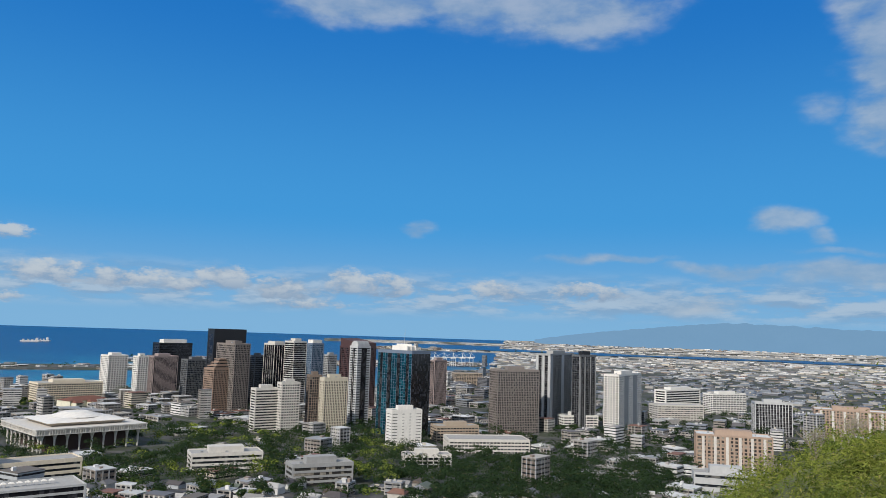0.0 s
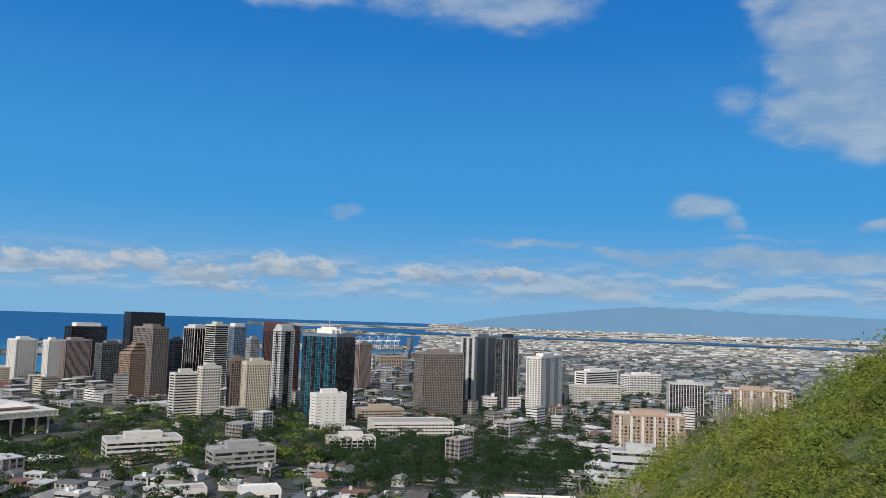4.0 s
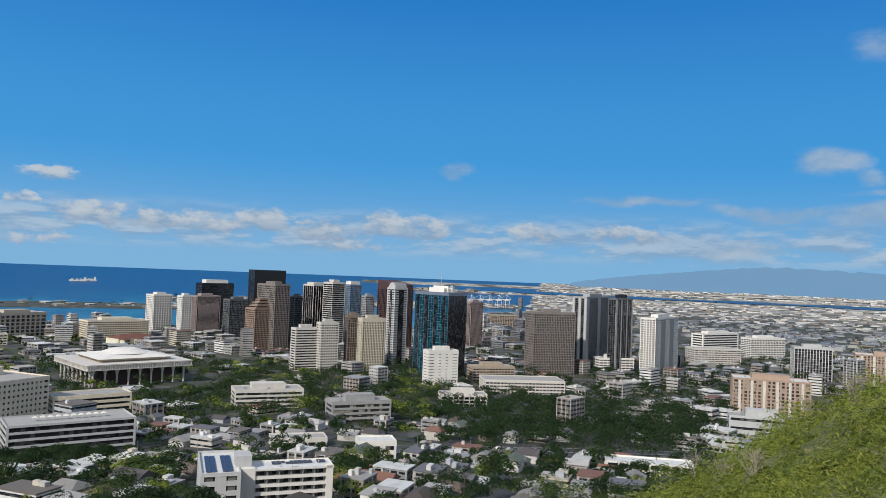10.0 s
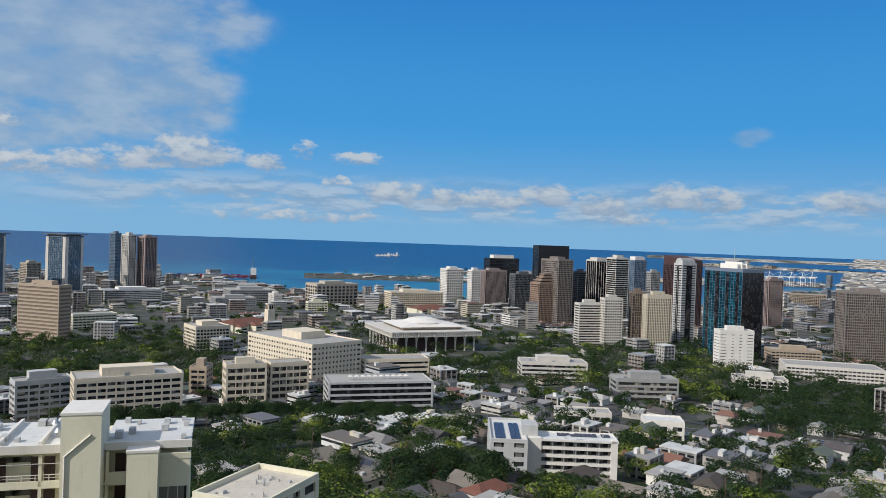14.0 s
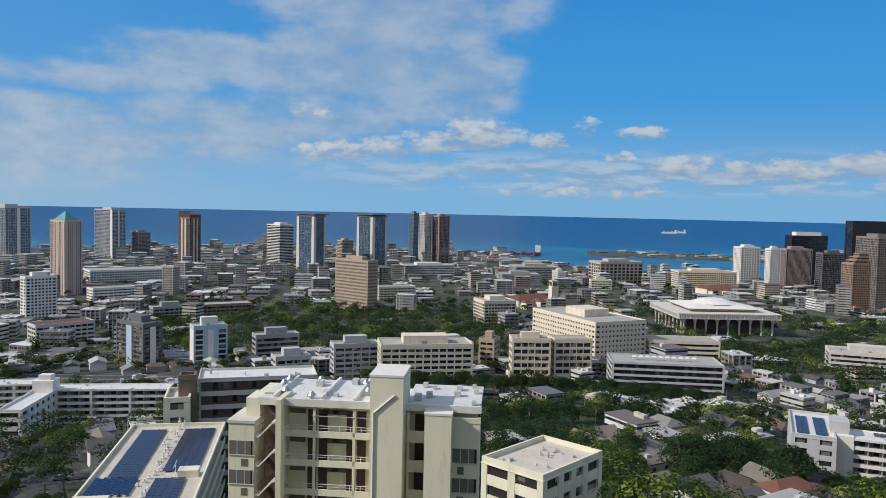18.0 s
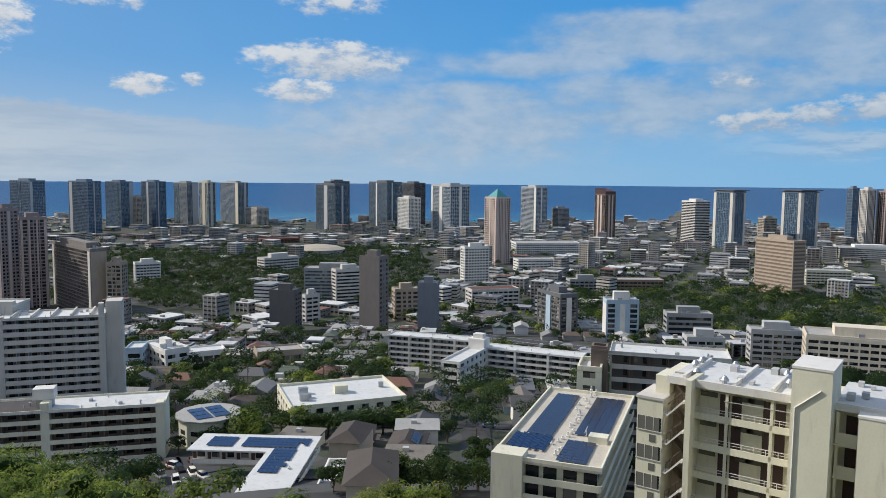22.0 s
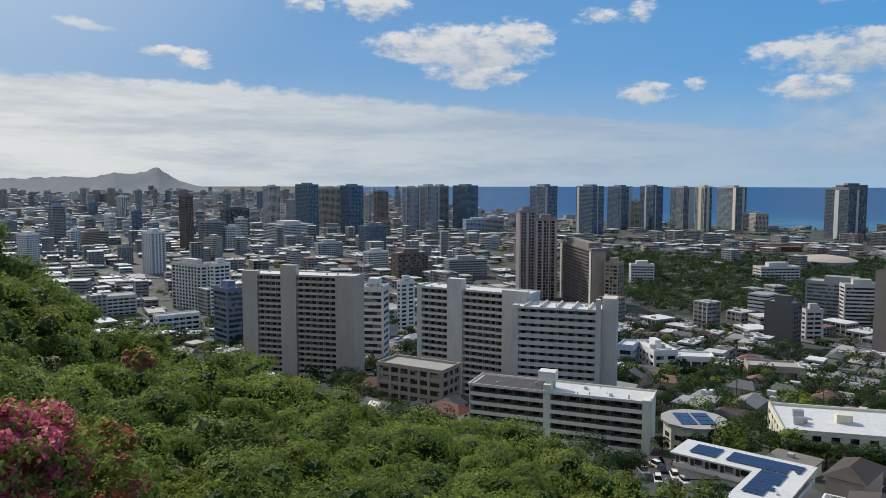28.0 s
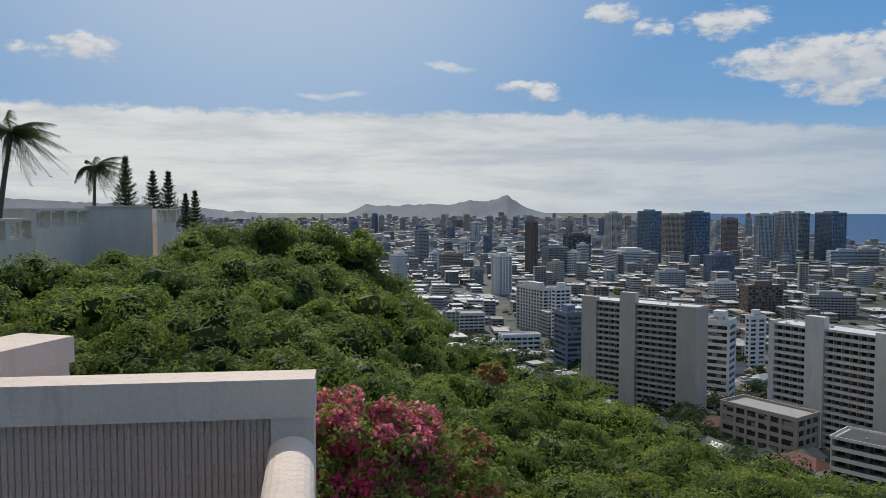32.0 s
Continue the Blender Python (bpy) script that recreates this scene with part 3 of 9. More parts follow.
def build_land():
    az = np.arange(-60, 200.01, 0.5)
    r = np.concatenate([np.arange(20, 200, 5), np.arange(200, 900, 25), np.arange(900, 4901, 40)])
    A, Rr = np.meshgrid(az, r, indexing="ij")
    Z = land(Rr)
    wet = np.array([[at_sea(a, q) for q in r] for a in az])
    Z = np.where(wet, Z - 9, Z)
    V = np.stack([-np.sin(np.radians(A)) * Rr, np.cos(np.radians(A)) * Rr, Z], -1).reshape(-1, 3)
    tagged(new("ground", grid_mesh("ground", V, len(az), len(r), ground_material())), "grey and green city ground falling to the shore", "ground", kind="structure")
    # the rest of the round, behind the lookout
    az = np.arange(199.5, 300.6, 2.0)
    A, Rr = np.meshgrid(az, np.arange(20, 4901, 160), indexing="ij")
    V = np.stack([-np.sin(np.radians(A)) * Rr, np.cos(np.radians(A)) * Rr, land(Rr) + 60], -1).reshape(-1, 3)
    tagged(new("ground_behind", grid_mesh("ground_behind", V, len(az), A.shape[1], MAT["grass"])), "grassy crater ground", "ground", kind="structure")
    # the sea
    az = np.arange(-14, 160.1, 1.0)
    r = np.concatenate([np.arange(1700, 2600, 150), np.arange(2600, 4921, 40)])
    A, Rr = np.meshgrid(az, r, indexing="ij")
    Z = 107 * (np.maximum(Rr - 2600, 0) / 2300) ** 1.5 - 1.2
    V = np.stack([-np.sin(np.radians(A)) * Rr, np.cos(np.radians(A)) * Rr, Z], -1).reshape(-1, 3)
    tagged(new("water", grid_mesh("water", V, len(az), len(r), sea_material())), "deep blue ocean with paler reef shallows", "sea", kind="structure")
    # the slope under the lookout
    az = np.arange(-60, 186.01, 1.0)
    r = np.concatenate([np.arange(1.0, 12, 0.5), np.arange(12, 62, 1.0), np.arange(62, 150, 4.0)])
    A, Rr = np.meshgrid(az, r, indexing="ij")
    Z = np.maximum(hill(A, Rr), land(Rr) - 4)
    Z = Z + np.array([[noise.fractal(Vector((-math.sin(radians(a)) * q * 0.11, math.cos(radians(a)) * q * 0.11, 3)), 0.8, 2.0, 3) for q in r] for a in az]) * np.clip(Rr / 30, 0.05, 1) * 0.5
    V = np.stack([-np.sin(np.radians(A)) * Rr, np.cos(np.radians(A)) * Rr, Z], -1).reshape(-1, 3)
    tagged(new("hillside", grid_mesh("hillside", V, len(az), len(r), hill_material())), "steep slope of dry soil under green scrub", "hillside", kind="structure")


MAT["grass"] = surface("mown_grass", (0.06, 0.085, 0.025), 0.95, var=0.4, scale=0.05, fine=1.5)
build_land()

# ---- buildings ----
def body_frame(left, near, right, r, phi):
    """From the bearings of a building's left edge, nearest corner and right edge, the corner's distance and the way its left face runs:
    its middle, length along the left face, depth along the right face."""
    c = spot(near, r)
    a, b = spot(phi, 1), spot(phi - 90, 1)

    def reach(way, bearing):
        d = spot(bearing, 1)
        return abs((c.x * d.y - c.y * d.x) / (way.x * d.y - way.y * d.x))
    return c, a, b, reach(a, left), reach(b, right)


FOOT = []  # footprints already taken: x, y, radius


def taken(x, y, pad):
    return any((x - p) ** 2 + (y - q) ** 2 < (s + pad) ** 2 for p, q, s in FOOT)


def place_body(name, label, left, near, right, r, top, phi, w=None, d=None, category="building", group=""):
    c, a, b, W, D = body_frame(left, near, right, r, phi)
    W, D = w or W, d or D
    mid = c + a * W / 2 + b * D / 2
    base = float(land(math.hypot(mid.x, mid.y))) - 1.0
    FOOT.append((mid.x, mid.y, max(W, D) * 0.5))
    ob = thing(name, pose(mid.x, mid.y, base, 0, 0, phi), label, category, group)
    return ob, W, D, top - base


def tower(name, label, left, near, right, r, top, phi, wall="white", glass="glass", floor=3.3, band=0.35, bay=4.0, pier=0.8,
          out=0.35, corner=1.2, crown=3.0, house=(0.5, 0.5, 4.0), blank="", w=None, d=None, roof="greyflat", house_wall="", split=False,
          bands=True, category="building", top_style="", strips=()):
    """A block of storeys: glazing core, floor bands, piers, corner columns, parapet roof and a plant room."""
    ob, W, D, H = place_body(name, label, left, near, right, r, top, phi, w, d, category)
    x, y = D / 2, W / 2
    wall_m = MAT[wall]
    part("glazing", Mesh().box(-x, x, -y, y, 0, H - crown), MAT[glass], ob)
    n = max(1, int((H - crown) / floor))
    fh = (H - crown) / n
    near = split or r < 780
    m = Mesh()
    if bands and band > 0:
        if near:
            me = Mesh().box(-x - out, x + out, -y - out, y + out, 0, fh * band).data("floor_band", wall_m)
            for i in range(n):
                part("floor_band", me, wall_m, ob).location = (0, 0, i * fh)
        else:
            for i in range(n):
                m.box(-x - out, x + out, -y - out, y + out, i * fh, i * fh + fh * band)
    o = out + 0.06
    if bay > 0:
        for half, span, along in ((x, W, "y"), (y, D, "x")):
            k = max(1, round((span - 2 * corner) / bay))
            one = None
            for i in range(1, k):
                p = -span / 2 + corner + (span - 2 * corner) * i / k
                for side in (-1, 1):
                    lo, hi = sorted((side * (half - 0.1), side * (half + o)))
                    if near and side < 0:
                        if one is None:
                            one = (Mesh().box(lo, hi, -pier / 2, pier / 2, 0, H - crown) if along == "y" else Mesh().box(-pier / 2, pier / 2, lo, hi, 0, H - crown)).data("pier", wall_m)
                        part("pier", one, wall_m, ob).location = (0, p, 0) if along == "y" else (p, 0, 0)
                    elif along == "y":
                        m.box(lo, hi, p - pier / 2, p + pier / 2, 0, H - crown)
                    else:
                        m.box(p - pier / 2, p + pier / 2, lo, hi, 0, H - crown)
    if corner > 0:
        if near:
            me = Mesh().box(-corner / 2, corner / 2, -corner / 2, corner / 2, 0, H - crown).data("corner_column", wall_m)
        for sx in (-1, 1):
            for sy in (-1, 1):
                u, v = sx * (x + o - corner / 2 + 0.03), sy * (y + o - corner / 2 + 0.03)
                if near:
                    part("corner_column", me, wall_m, ob).location = (u, v, 0)
                else:
                    m.box(u - corner / 2, u + corner / 2, v - corner / 2, v + corner / 2, 0, H - crown)
    if m.v:
        tagged(part("facade_grid", m, wall_m, ob), kind="stuff")
    for side, box in (("L", (-x - o - 0.1, -x, -y - o, y + o)), ("R", (-x - o, x + o, -y - o - 0.1, -y))):
        if side in blank:
            part("blank_wall", Mesh().box(*box, 0, H - crown), wall_m, ob)
    for side, f0, f1, paint, proud in strips:
        e = o + proud
        if side == "L":
            body = Mesh().box(-x - e, -x, -y + 2 * y * f0, -y + 2 * y * f1, 0, H - crown)
        else:
            body = Mesh().box(-x + 2 * x * f0, -x + 2 * x * f1, -y - e, -y, 0, H - crown)
        part("facade_strip", body, MAT[paint], ob)
    m = Mesh().box(-x - o - 0.12, x + o + 0.12, -y - o - 0.12, y + o + 0.12, H - crown, H - 1.0)
    for b in ((-x - o, x + o, -y - o, -y - o + 0.4), (-x - o, x + o, y + o - 0.4, y + o), (-x - o, -x - o + 0.4, -y - o + 0.4, y + o - 0.4), (x + o - 0.4, x + o, -y - o + 0.4, y + o - 0.4)):
        m.box(*b, H - 1.0, H)
    part("parapet", m, wall_m, ob)
    part("roof", Mesh().box(-x - o + 0.4, x + o - 0.4, -y - o + 0.4, y + o - 0.4, H - 1.0, H - 0.85), MAT[roof], ob)
    if house:
        hx, hy, hz = x * house[0], y * house[1], house[2]
        part("plant_room", Mesh().box(-hx, hx, -hy, hy, H - 0.9, H + hz), MAT[house_wall or wall], ob)
        if r < 1500:
            rnd = random.Random(int(left * 100))
            for i in range(4 if near else 2):
                u, v, s = rnd.uniform(-0.8, 0.8) * x, rnd.uniform(-0.85, 0.85) * y, rnd.uniform(0.6, 1.6)
                part("air_conditioner", Mesh().box(u - s, u + s, v - s * 0.7, v + s * 0.7, H - 0.9, H + rnd.uniform(0.2, 1.4)), MAT["steel"], ob)
    ring = [(-x, -y), (x, -y), (x, y), (-x, y)]
    if top_style == "pyramid":
        part("pyramid_roof", Mesh().prism([(p * .8, q * .8) for p, q in ring], H, H + 12, .08), MAT["tealroof"], ob)
    elif top_style == "mast":
        part("mast", Mesh().rod((0, 0, H + 4), (0, 0, H + 16), .45, .3).rod((0, 0, H + 16), (0, 0, H + 28), .25, .12), MAT["lightgrey"], ob)
        for k in range(3):
            part("roof_fin", Mesh().box(-x * .5 + k * x * .45, -x * .5 + k * x * .45 + 1.2, -y * .45, y * .45, H, H + 8 - 2 * abs(k - 1)), MAT["white"], ob)
    elif top_style == "arch":
        n_seg, m = 10, Mesh()
        for i in range(n_seg):
            t0 = -1 + 2 * (i + .5) / n_seg
            m.box(-x * .9, x * .9, (t0 - .1) * y * .9, (t0 + .1) * y * .9, H - 1, H + 7 * math.sqrt(1 - t0 * t0))
        part("arched_crown", m, MAT["lightgrey"], ob)
    elif top_style == "steps":
        for k in range(3):
            f = .86 - .16 * k
            part("setback", Mesh().box(-x * f, x * f, -y * f, y * f, H + k * 5 - .9, H + k * 5 + 4), wall_m, ob)
            part("setback_glazing", Mesh().box(-x * f - .1, x * f + .1, -y * f - .1, y * f + .1, H + k * 5 + 1, H + k * 5 + 2.6), MAT[glass], ob)
    elif top_style == "brim":
        part("brim", Mesh().prism([(p * 1.22, q * 1.22) for p, q in ring], H + 1.5, H + 3.2), MAT["darkgrey"], ob)
    elif top_style == "slant":
        m = Mesh()
        m.v = [(-x, -y, H - 1), (x, -y, H - 1), (x, y, H - 1), (-x, y, H - 1), (-x, -y, H + 6), (x, -y, H + 6), (x, y, H + 13), (-x, y, H + 13), (0, 0, H + 2)]
        m.f = [(0, 3, 2, 1), (0, 1, 5, 4), (1, 2, 6, 5), (2, 3, 7, 6), (3, 0, 4, 7), (4, 5, 8), (5, 6, 8), (6, 7, 8), (7, 4, 8)]
        part("slanted_crown", m, MAT["redbrown"], ob)
    elif top_style == "frame":
        for sx in (-1, 1):
            part("crown_post", Mesh().box(-x - .6, x + .6, sx * y - 1.4, sx * y + 1.4, 0, H), MAT["black"], ob)
    return ob, x, y, H

# towers of the city, by bearing and distance
tower("office_tower", "dark glass bank tower with black stone frame", 16.95, 16.56, 14.36, 1330, 135.7, 41.9, wall='black', glass='blackglass', bay=0, band=0.12, corner=2.5, crown=9, house=None, top_style='frame')
tower("office_tower", "beige gridded office tower", 16.31, 15.04, 13.99, 1230, 114.1, 51, wall='taupe', bay=3, pier=0.9, band=0.35)
tower("office_tower", "black office tower with white plant room", 20.63, 20.22, 18.03, 1680, 102.4, 47.1, wall='black', glass='blackglass', bay=0, band=0.3, house=(0.7, 0.7, 7), house_wall='white')
tower("apartment_tower", "white condominium tower with balconies", 23.93, 23.42, 22.22, 1588, 78.9, 51, wall='white', glass='glass', bay=5, pier=2, band=0.45)
tower("apartment_tower", "slim white condominium tower", 21.85, 21.52, 20.88, 1420, 84.5, 51, wall='white', bay=4, pier=1.6, band=0.45)
tower("office_tower", "mauve office tower with vertical ribs", 21.03, 20.51, 18.92, 1552, 80.0, 51, wall='mauve', bay=2.2, pier=0.9, band=0, bands=False)
tower("office_tower", "grey office tower with dark window grid", 18.67, 18.25, 16.81, 1469, 78.4, 51, wall='darkgrey', bay=3, pier=0.4, band=0.3)
tower("office_tower", "dark grey office tower", 13.95, 13.59, 12.94, 1400, 90.3, 51, wall='darkgrey', glass='blackglass', bay=0, band=0.3)
tower("office_tower", "black office tower with pale vertical stripes", 12.98, 12.25, 11.34, 1330, 114.1, 51, wall='offwhite', glass='blackglass', bay=5.5, pier=0.3, band=0, bands=False, corner=0.8, house=(0.7, 0.7, 3.5), house_wall='offwhite')
tower("office_tower", "dark office tower with white floor bands", 11.51, 10.85, 9.94, 1230, 120.6, 51, wall='offwhite', glass='blackglass', bay=0, band=0.25, corner=0.5)
tower("office_tower", "blue grey tower with pale drum on top", 9.98, 9.52, 8.68, 1380, 115.3, 51, wall='bluegrey', glass='blueglass', bay=3, pier=0.6, band=0.3, house=(0.8, 0.8, 6), house_wall='white')
tower("office_tower", "small grey office block", 8.65, 8.31, 7.68, 1500, 92.0, 51, wall='grey', bay=3, band=0.4)
tower("office_tower", "brown red granite tower with angled crown", 7.45, 6.14, 4.79, 1280, 113.9, 51, wall='redbrown', glass='blackglass', bay=3, pier=1.1, band=0.2, house=None, top_style='slant')
tower("office_tower", "grey pier tower with rounded crown", 6.70, 6.15, 5.21, 1080, 118.8, 51, wall='lightgrey', glass='glass', bay=0, pier=0.8, band=0.55, house=None, top_style='arch', strips=(('L', 0.36, 0.64, 'blackglass', 0.1), ('R', 0.3, 0.7, 'blackglass', 0.1), ('L', 0.49, 0.51, 'offwhite', 0.2)))
# the black cover on the right face paints in its darker reflection
tower("office_tower", "teal mirror glass tower with white mast", 4.60, 2.08, 0.71, 960, 117.0, 51, wall='bluegrey', glass='tealglass', bay=4.2, pier=0.18, out=0.12, band=0.06, corner=0.3, crown=4, house=(0.45, 0.4, 5), house_wall='white', top_style='mast', strips=(('R', 0, 1, 'blackglass', 0.05), ('L', 0.08, 0.16, 'blackglass', 0.1), ('L', 0.34, 0.42, 'blackglass', 0.1), ('L', 0.6, 0.7, 'blackglass', 0.1), ('L', 0.86, 0.93, 'blackglass', 0.1)))
tower("office_tower", "brown office tower with ribs", 0.73, 0.35, -0.55, 1400, 91.3, 51, wall='mauve', glass='blackglass', bay=2.5, pier=0.9, band=0.1)
tower("office_building", "cream stone office building with ribs", 8.83, 8.49, 6.81, 995, 78.7, 35.0, wall='sand', bay=2.4, pier=1.1, band=0.3, crown=5)
tower("office_building", "brown concrete office building", 9.79, 9.59, 8.71, 1010, 81.0, 26.0, wall='brown', bay=3, pier=0.9, band=0.2)
tower("office_building", "white office block with strip windows", 11.88, 11.55, 10.27, 990, 71.9, 37.4, wall='offwhite', bay=3.2, pier=1.2, band=0.45)
tower("office_building", "white office wing with floor bands", 13.73, 13.40, 11.73, 988, 64.2, 38.8, wall='offwhite', bay=0, band=0.5)
tower("office_tower", "terracotta stepped office tower", 17.09, 16.42, 14.36, 1225, 75.6, 51, wall='terracotta', bay=2.8, pier=0.9, band=0.4, house=None, top_style='steps')
tower("office_building", "plain white block with small openings", 3.80, 3.41, 1.20, 878, 51.7, 27.7, wall='white', bay=9, pier=6, band=0.8, crown=5)
tower("apartment_tower", "brown apartment tower with window columns", -3.82, -4.42, -7.47, 1030, 94.3, 23.3, wall='taupe', bay=2.6, pier=0.8, band=0.3, house=(0.4, 0.4, 4))
tower("apartment_tower", "pale tower with black glass faces", -7.26, -8.27, -9.98, 1130, 115.5, 64.0, wall='grey', glass='blackglass', bay=4, pier=0.7, band=0.1, corner=4, strips=(('L', 0, 0.13, 'lightgrey', 0.3), ('L', 0.42, 0.56, 'lightgrey', 0.3), ('L', 0.88, 1, 'lightgrey', 0.3), ('R', 0, 0.1, 'lightgrey', 0.3), ('R', 0.45, 0.56, 'lightgrey', 0.3), ('R', 0.9, 1, 'lightgrey', 0.3)))
tower("apartment_tower", "black apartment tower with pale edges", -9.90, -10.44, -11.60, 1120, 115.8, 43.7, wall='darkgrey', glass='blackglass', bay=3.6, pier=0.3, band=0.12, corner=0.8, house=(0.5, 0.5, 5), house_wall='black', strips=(('L', 0, 0.06, 'grey', 0.2), ('R', 0, 0.06, 'grey', 0.2), ('R', 0.3, 0.34, 'grey', 0.2), ('R', 0.64, 0.68, 'grey', 0.2), ('R', 0.95, 1, 'grey', 0.2)))
tower("apartment_tower", "white apartment tower with balconies", -12.21, -13.27, -14.83, 1125, 89.4, 59.0, wall='white', bay=3.6, pier=1.2, band=0.45, strips=(('L', 0.3, 0.36, 'grey', 0.2), ('L', 0.62, 0.68, 'lightgrey', 0.2), ('R', 0.22, 0.4, 'grey', 0.1), ('R', 0.6, 0.78, 'grey', 0.1)))
tower("office_building", "white office building with black window bands", -15.78, -16.56, -18.89, 1561, 44.0, 37.2, wall='white', glass='blackglass', bay=0, band=0.45, floor=4.5, corner=3, house=(0.6, 0.6, 4))
tower("office_building", "white car deck podium", -15.40, -16.00, -19.10, 1337, 33.2, 11.1, wall='offwhite', glass='shade', bay=6, band=0.5, house=None)
tower("apartment_building", "white gallery apartment slab", -19.09, -19.73, -21.90, 1524, 43.7, 25.6, wall='white', bay=4, band=0.45)
tower("apartment_building", "white apartment block with blue stripes", -22.27, -22.49, -24.82, 1210, 55.5, -9.5, wall='lightgrey', glass='blackglass', bay=4.2, pier=0.9, band=0.1)
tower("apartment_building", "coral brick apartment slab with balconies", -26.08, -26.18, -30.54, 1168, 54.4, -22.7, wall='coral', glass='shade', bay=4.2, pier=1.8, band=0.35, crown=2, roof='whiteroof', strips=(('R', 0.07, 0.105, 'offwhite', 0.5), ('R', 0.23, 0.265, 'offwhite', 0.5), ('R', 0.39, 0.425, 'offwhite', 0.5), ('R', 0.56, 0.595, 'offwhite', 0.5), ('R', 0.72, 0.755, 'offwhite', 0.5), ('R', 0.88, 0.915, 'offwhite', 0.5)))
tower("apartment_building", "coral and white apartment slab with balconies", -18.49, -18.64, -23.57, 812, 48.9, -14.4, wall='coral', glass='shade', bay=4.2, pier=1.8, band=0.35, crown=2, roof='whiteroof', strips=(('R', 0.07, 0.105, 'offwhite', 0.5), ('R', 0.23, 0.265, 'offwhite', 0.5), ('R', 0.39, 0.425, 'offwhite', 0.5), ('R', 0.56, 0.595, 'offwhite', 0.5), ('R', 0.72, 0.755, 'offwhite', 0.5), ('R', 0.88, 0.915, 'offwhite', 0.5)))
tower("school_building", "long low white school building", -9.95, -10.07, -16.22, 411, 45.6, -6.6, wall='white', bay=5, band=0.4, crown=1, house=None, roof='whiteroof')
tower("gymnasium", "grey concrete gymnasium with strip windows", -18.32, -18.47, -22.72, 674, 33.2, -13.5, wall='lightgrey', bay=0, band=0.7, floor=6, crown=2, house=(0.5, 0.5, 5))
tower("office_building", "low white civic building", -0.50, -0.93, -6.86, 831, 27.2, 8.9, wall='offwhite', bay=4, band=0.5, house=None)
tower("office_building", "tan low office building", 0.47, 0.04, -3.07, 935, 28.4, 19.1, wall='tan', bay=4, band=0.5)
tower("office_building", "tan building by the harbour", -0.97, -1.27, -3.24, 2037, 36.3, 20.0, wall='tan', bay=5, pier=1.5, band=0.3, crown=2, house=None)
tower("office_building", "white building with black ground floor", -8.90, -9.32, -11.79, 1119, 28.7, 14.3, wall='white', bay=6, band=0.5)
tower("office_building", "black and white modern building", 2.57, 2.35, -1.10, 712, 28.3, 10.8, wall='offwhite', glass='blackglass', bay=5, band=0.3)
tower("apartment_building", "white curved terrace building", 17.82, 17.55, 12.67, 670, 34.8, 25.1, wall='offwhite', bay=0, band=0.5, floor=3.6)
tower("office_building", "grey round car deck", 10.96, 10.47, 6.14, 584, 40.0, 26.2, wall='grey', glass='shade', bay=0, band=0.45)
tower("apartment_building", "white low apartment house", 14.96, 14.80, 10.80, 464, 38.3, 20.2, wall='offwhite', bay=5, band=0.5, house=None)
tower("apartment_building", "small white apartment block", 8.61, 8.36, 5.64, 410, 49.1, 16.2, wall='white', bay=6, pier=3, band=0.5, house=None, roof='whiteroof')
tower("office_building", "beige colonnaded government building", 34.02, 33.17, 30.16, 1457, 47.1, 60, wall='beige', bay=9, pier=3, band=0.3, floor=6, crown=5)
tower("office_building", "small cream stone library block", 33.97, 33.82, 32.35, 1324, 24.4, 48.2, wall='cream', bay=5, band=0.5)
tower("office_building", "white hotel like block by the harbour", 28.13, 27.60, 23.68, 1433, 37.2, 46.3, wall='warmwhite', bay=4, band=0.45)
tower("church", "pale stone clock tower", 36.72, 36.32, 35.76, 1362, 32.9, 51, wall='offwhite', bay=0, band=0.8, corner=2)
tower("office_building", "white government block with roof deck", 42.57, 41.77, 39.41, 836, 39.1, 62, wall='warmwhite', bay=3.5, pier=0.8, band=0.4, crown=4)
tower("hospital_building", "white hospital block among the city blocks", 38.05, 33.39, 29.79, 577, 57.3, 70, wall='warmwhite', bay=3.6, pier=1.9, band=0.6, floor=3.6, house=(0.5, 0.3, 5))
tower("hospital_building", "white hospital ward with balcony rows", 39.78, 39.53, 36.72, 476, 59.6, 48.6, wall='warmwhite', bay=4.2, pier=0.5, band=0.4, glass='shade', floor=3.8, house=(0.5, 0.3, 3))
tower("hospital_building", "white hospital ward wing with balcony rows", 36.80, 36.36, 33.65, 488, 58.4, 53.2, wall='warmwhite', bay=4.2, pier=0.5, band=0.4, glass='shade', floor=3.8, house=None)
# the black core paints the shade inside the open parking levels
deck, deck_x, deck_y, deck_top = tower("car_park", "white parking deck with curved ramp", 32.44, 32.05, 24.24, 464, 50.3, 38.9, wall='lightgrey', glass='blackglass', bay=0, band=0.36, floor=3.2, crown=1.2, house=None)
canopy = Mesh().box(-1.5, 1.5, -1.2, 1.2, 1.9, 2.1).prism([(-1.4, -1.1), (1.4, -1.1), (1.4, 1.1), (-1.4, 1.1)], 2.1, 2.9, .3).rod((-1.2, 0, 0), (-1.2, 0, 1.9), .08).rod((1.2, 0, 0), (1.2, 0, 1.9), .08).data("roof_canopy", MAT["white"])
for k in range(10):
    part("roof_canopy", canopy, None, deck).location = (-deck_x * .55 + deck_x * 1.1 * k / 9, -deck_y * .1, deck_top - .85)
tower("hospital_building", "white clinic block among the city blocks", 29.91, 29.43, 24.60, 606, 42.1, 43.1, wall='warmwhite', bay=0, band=0.55, house=None)
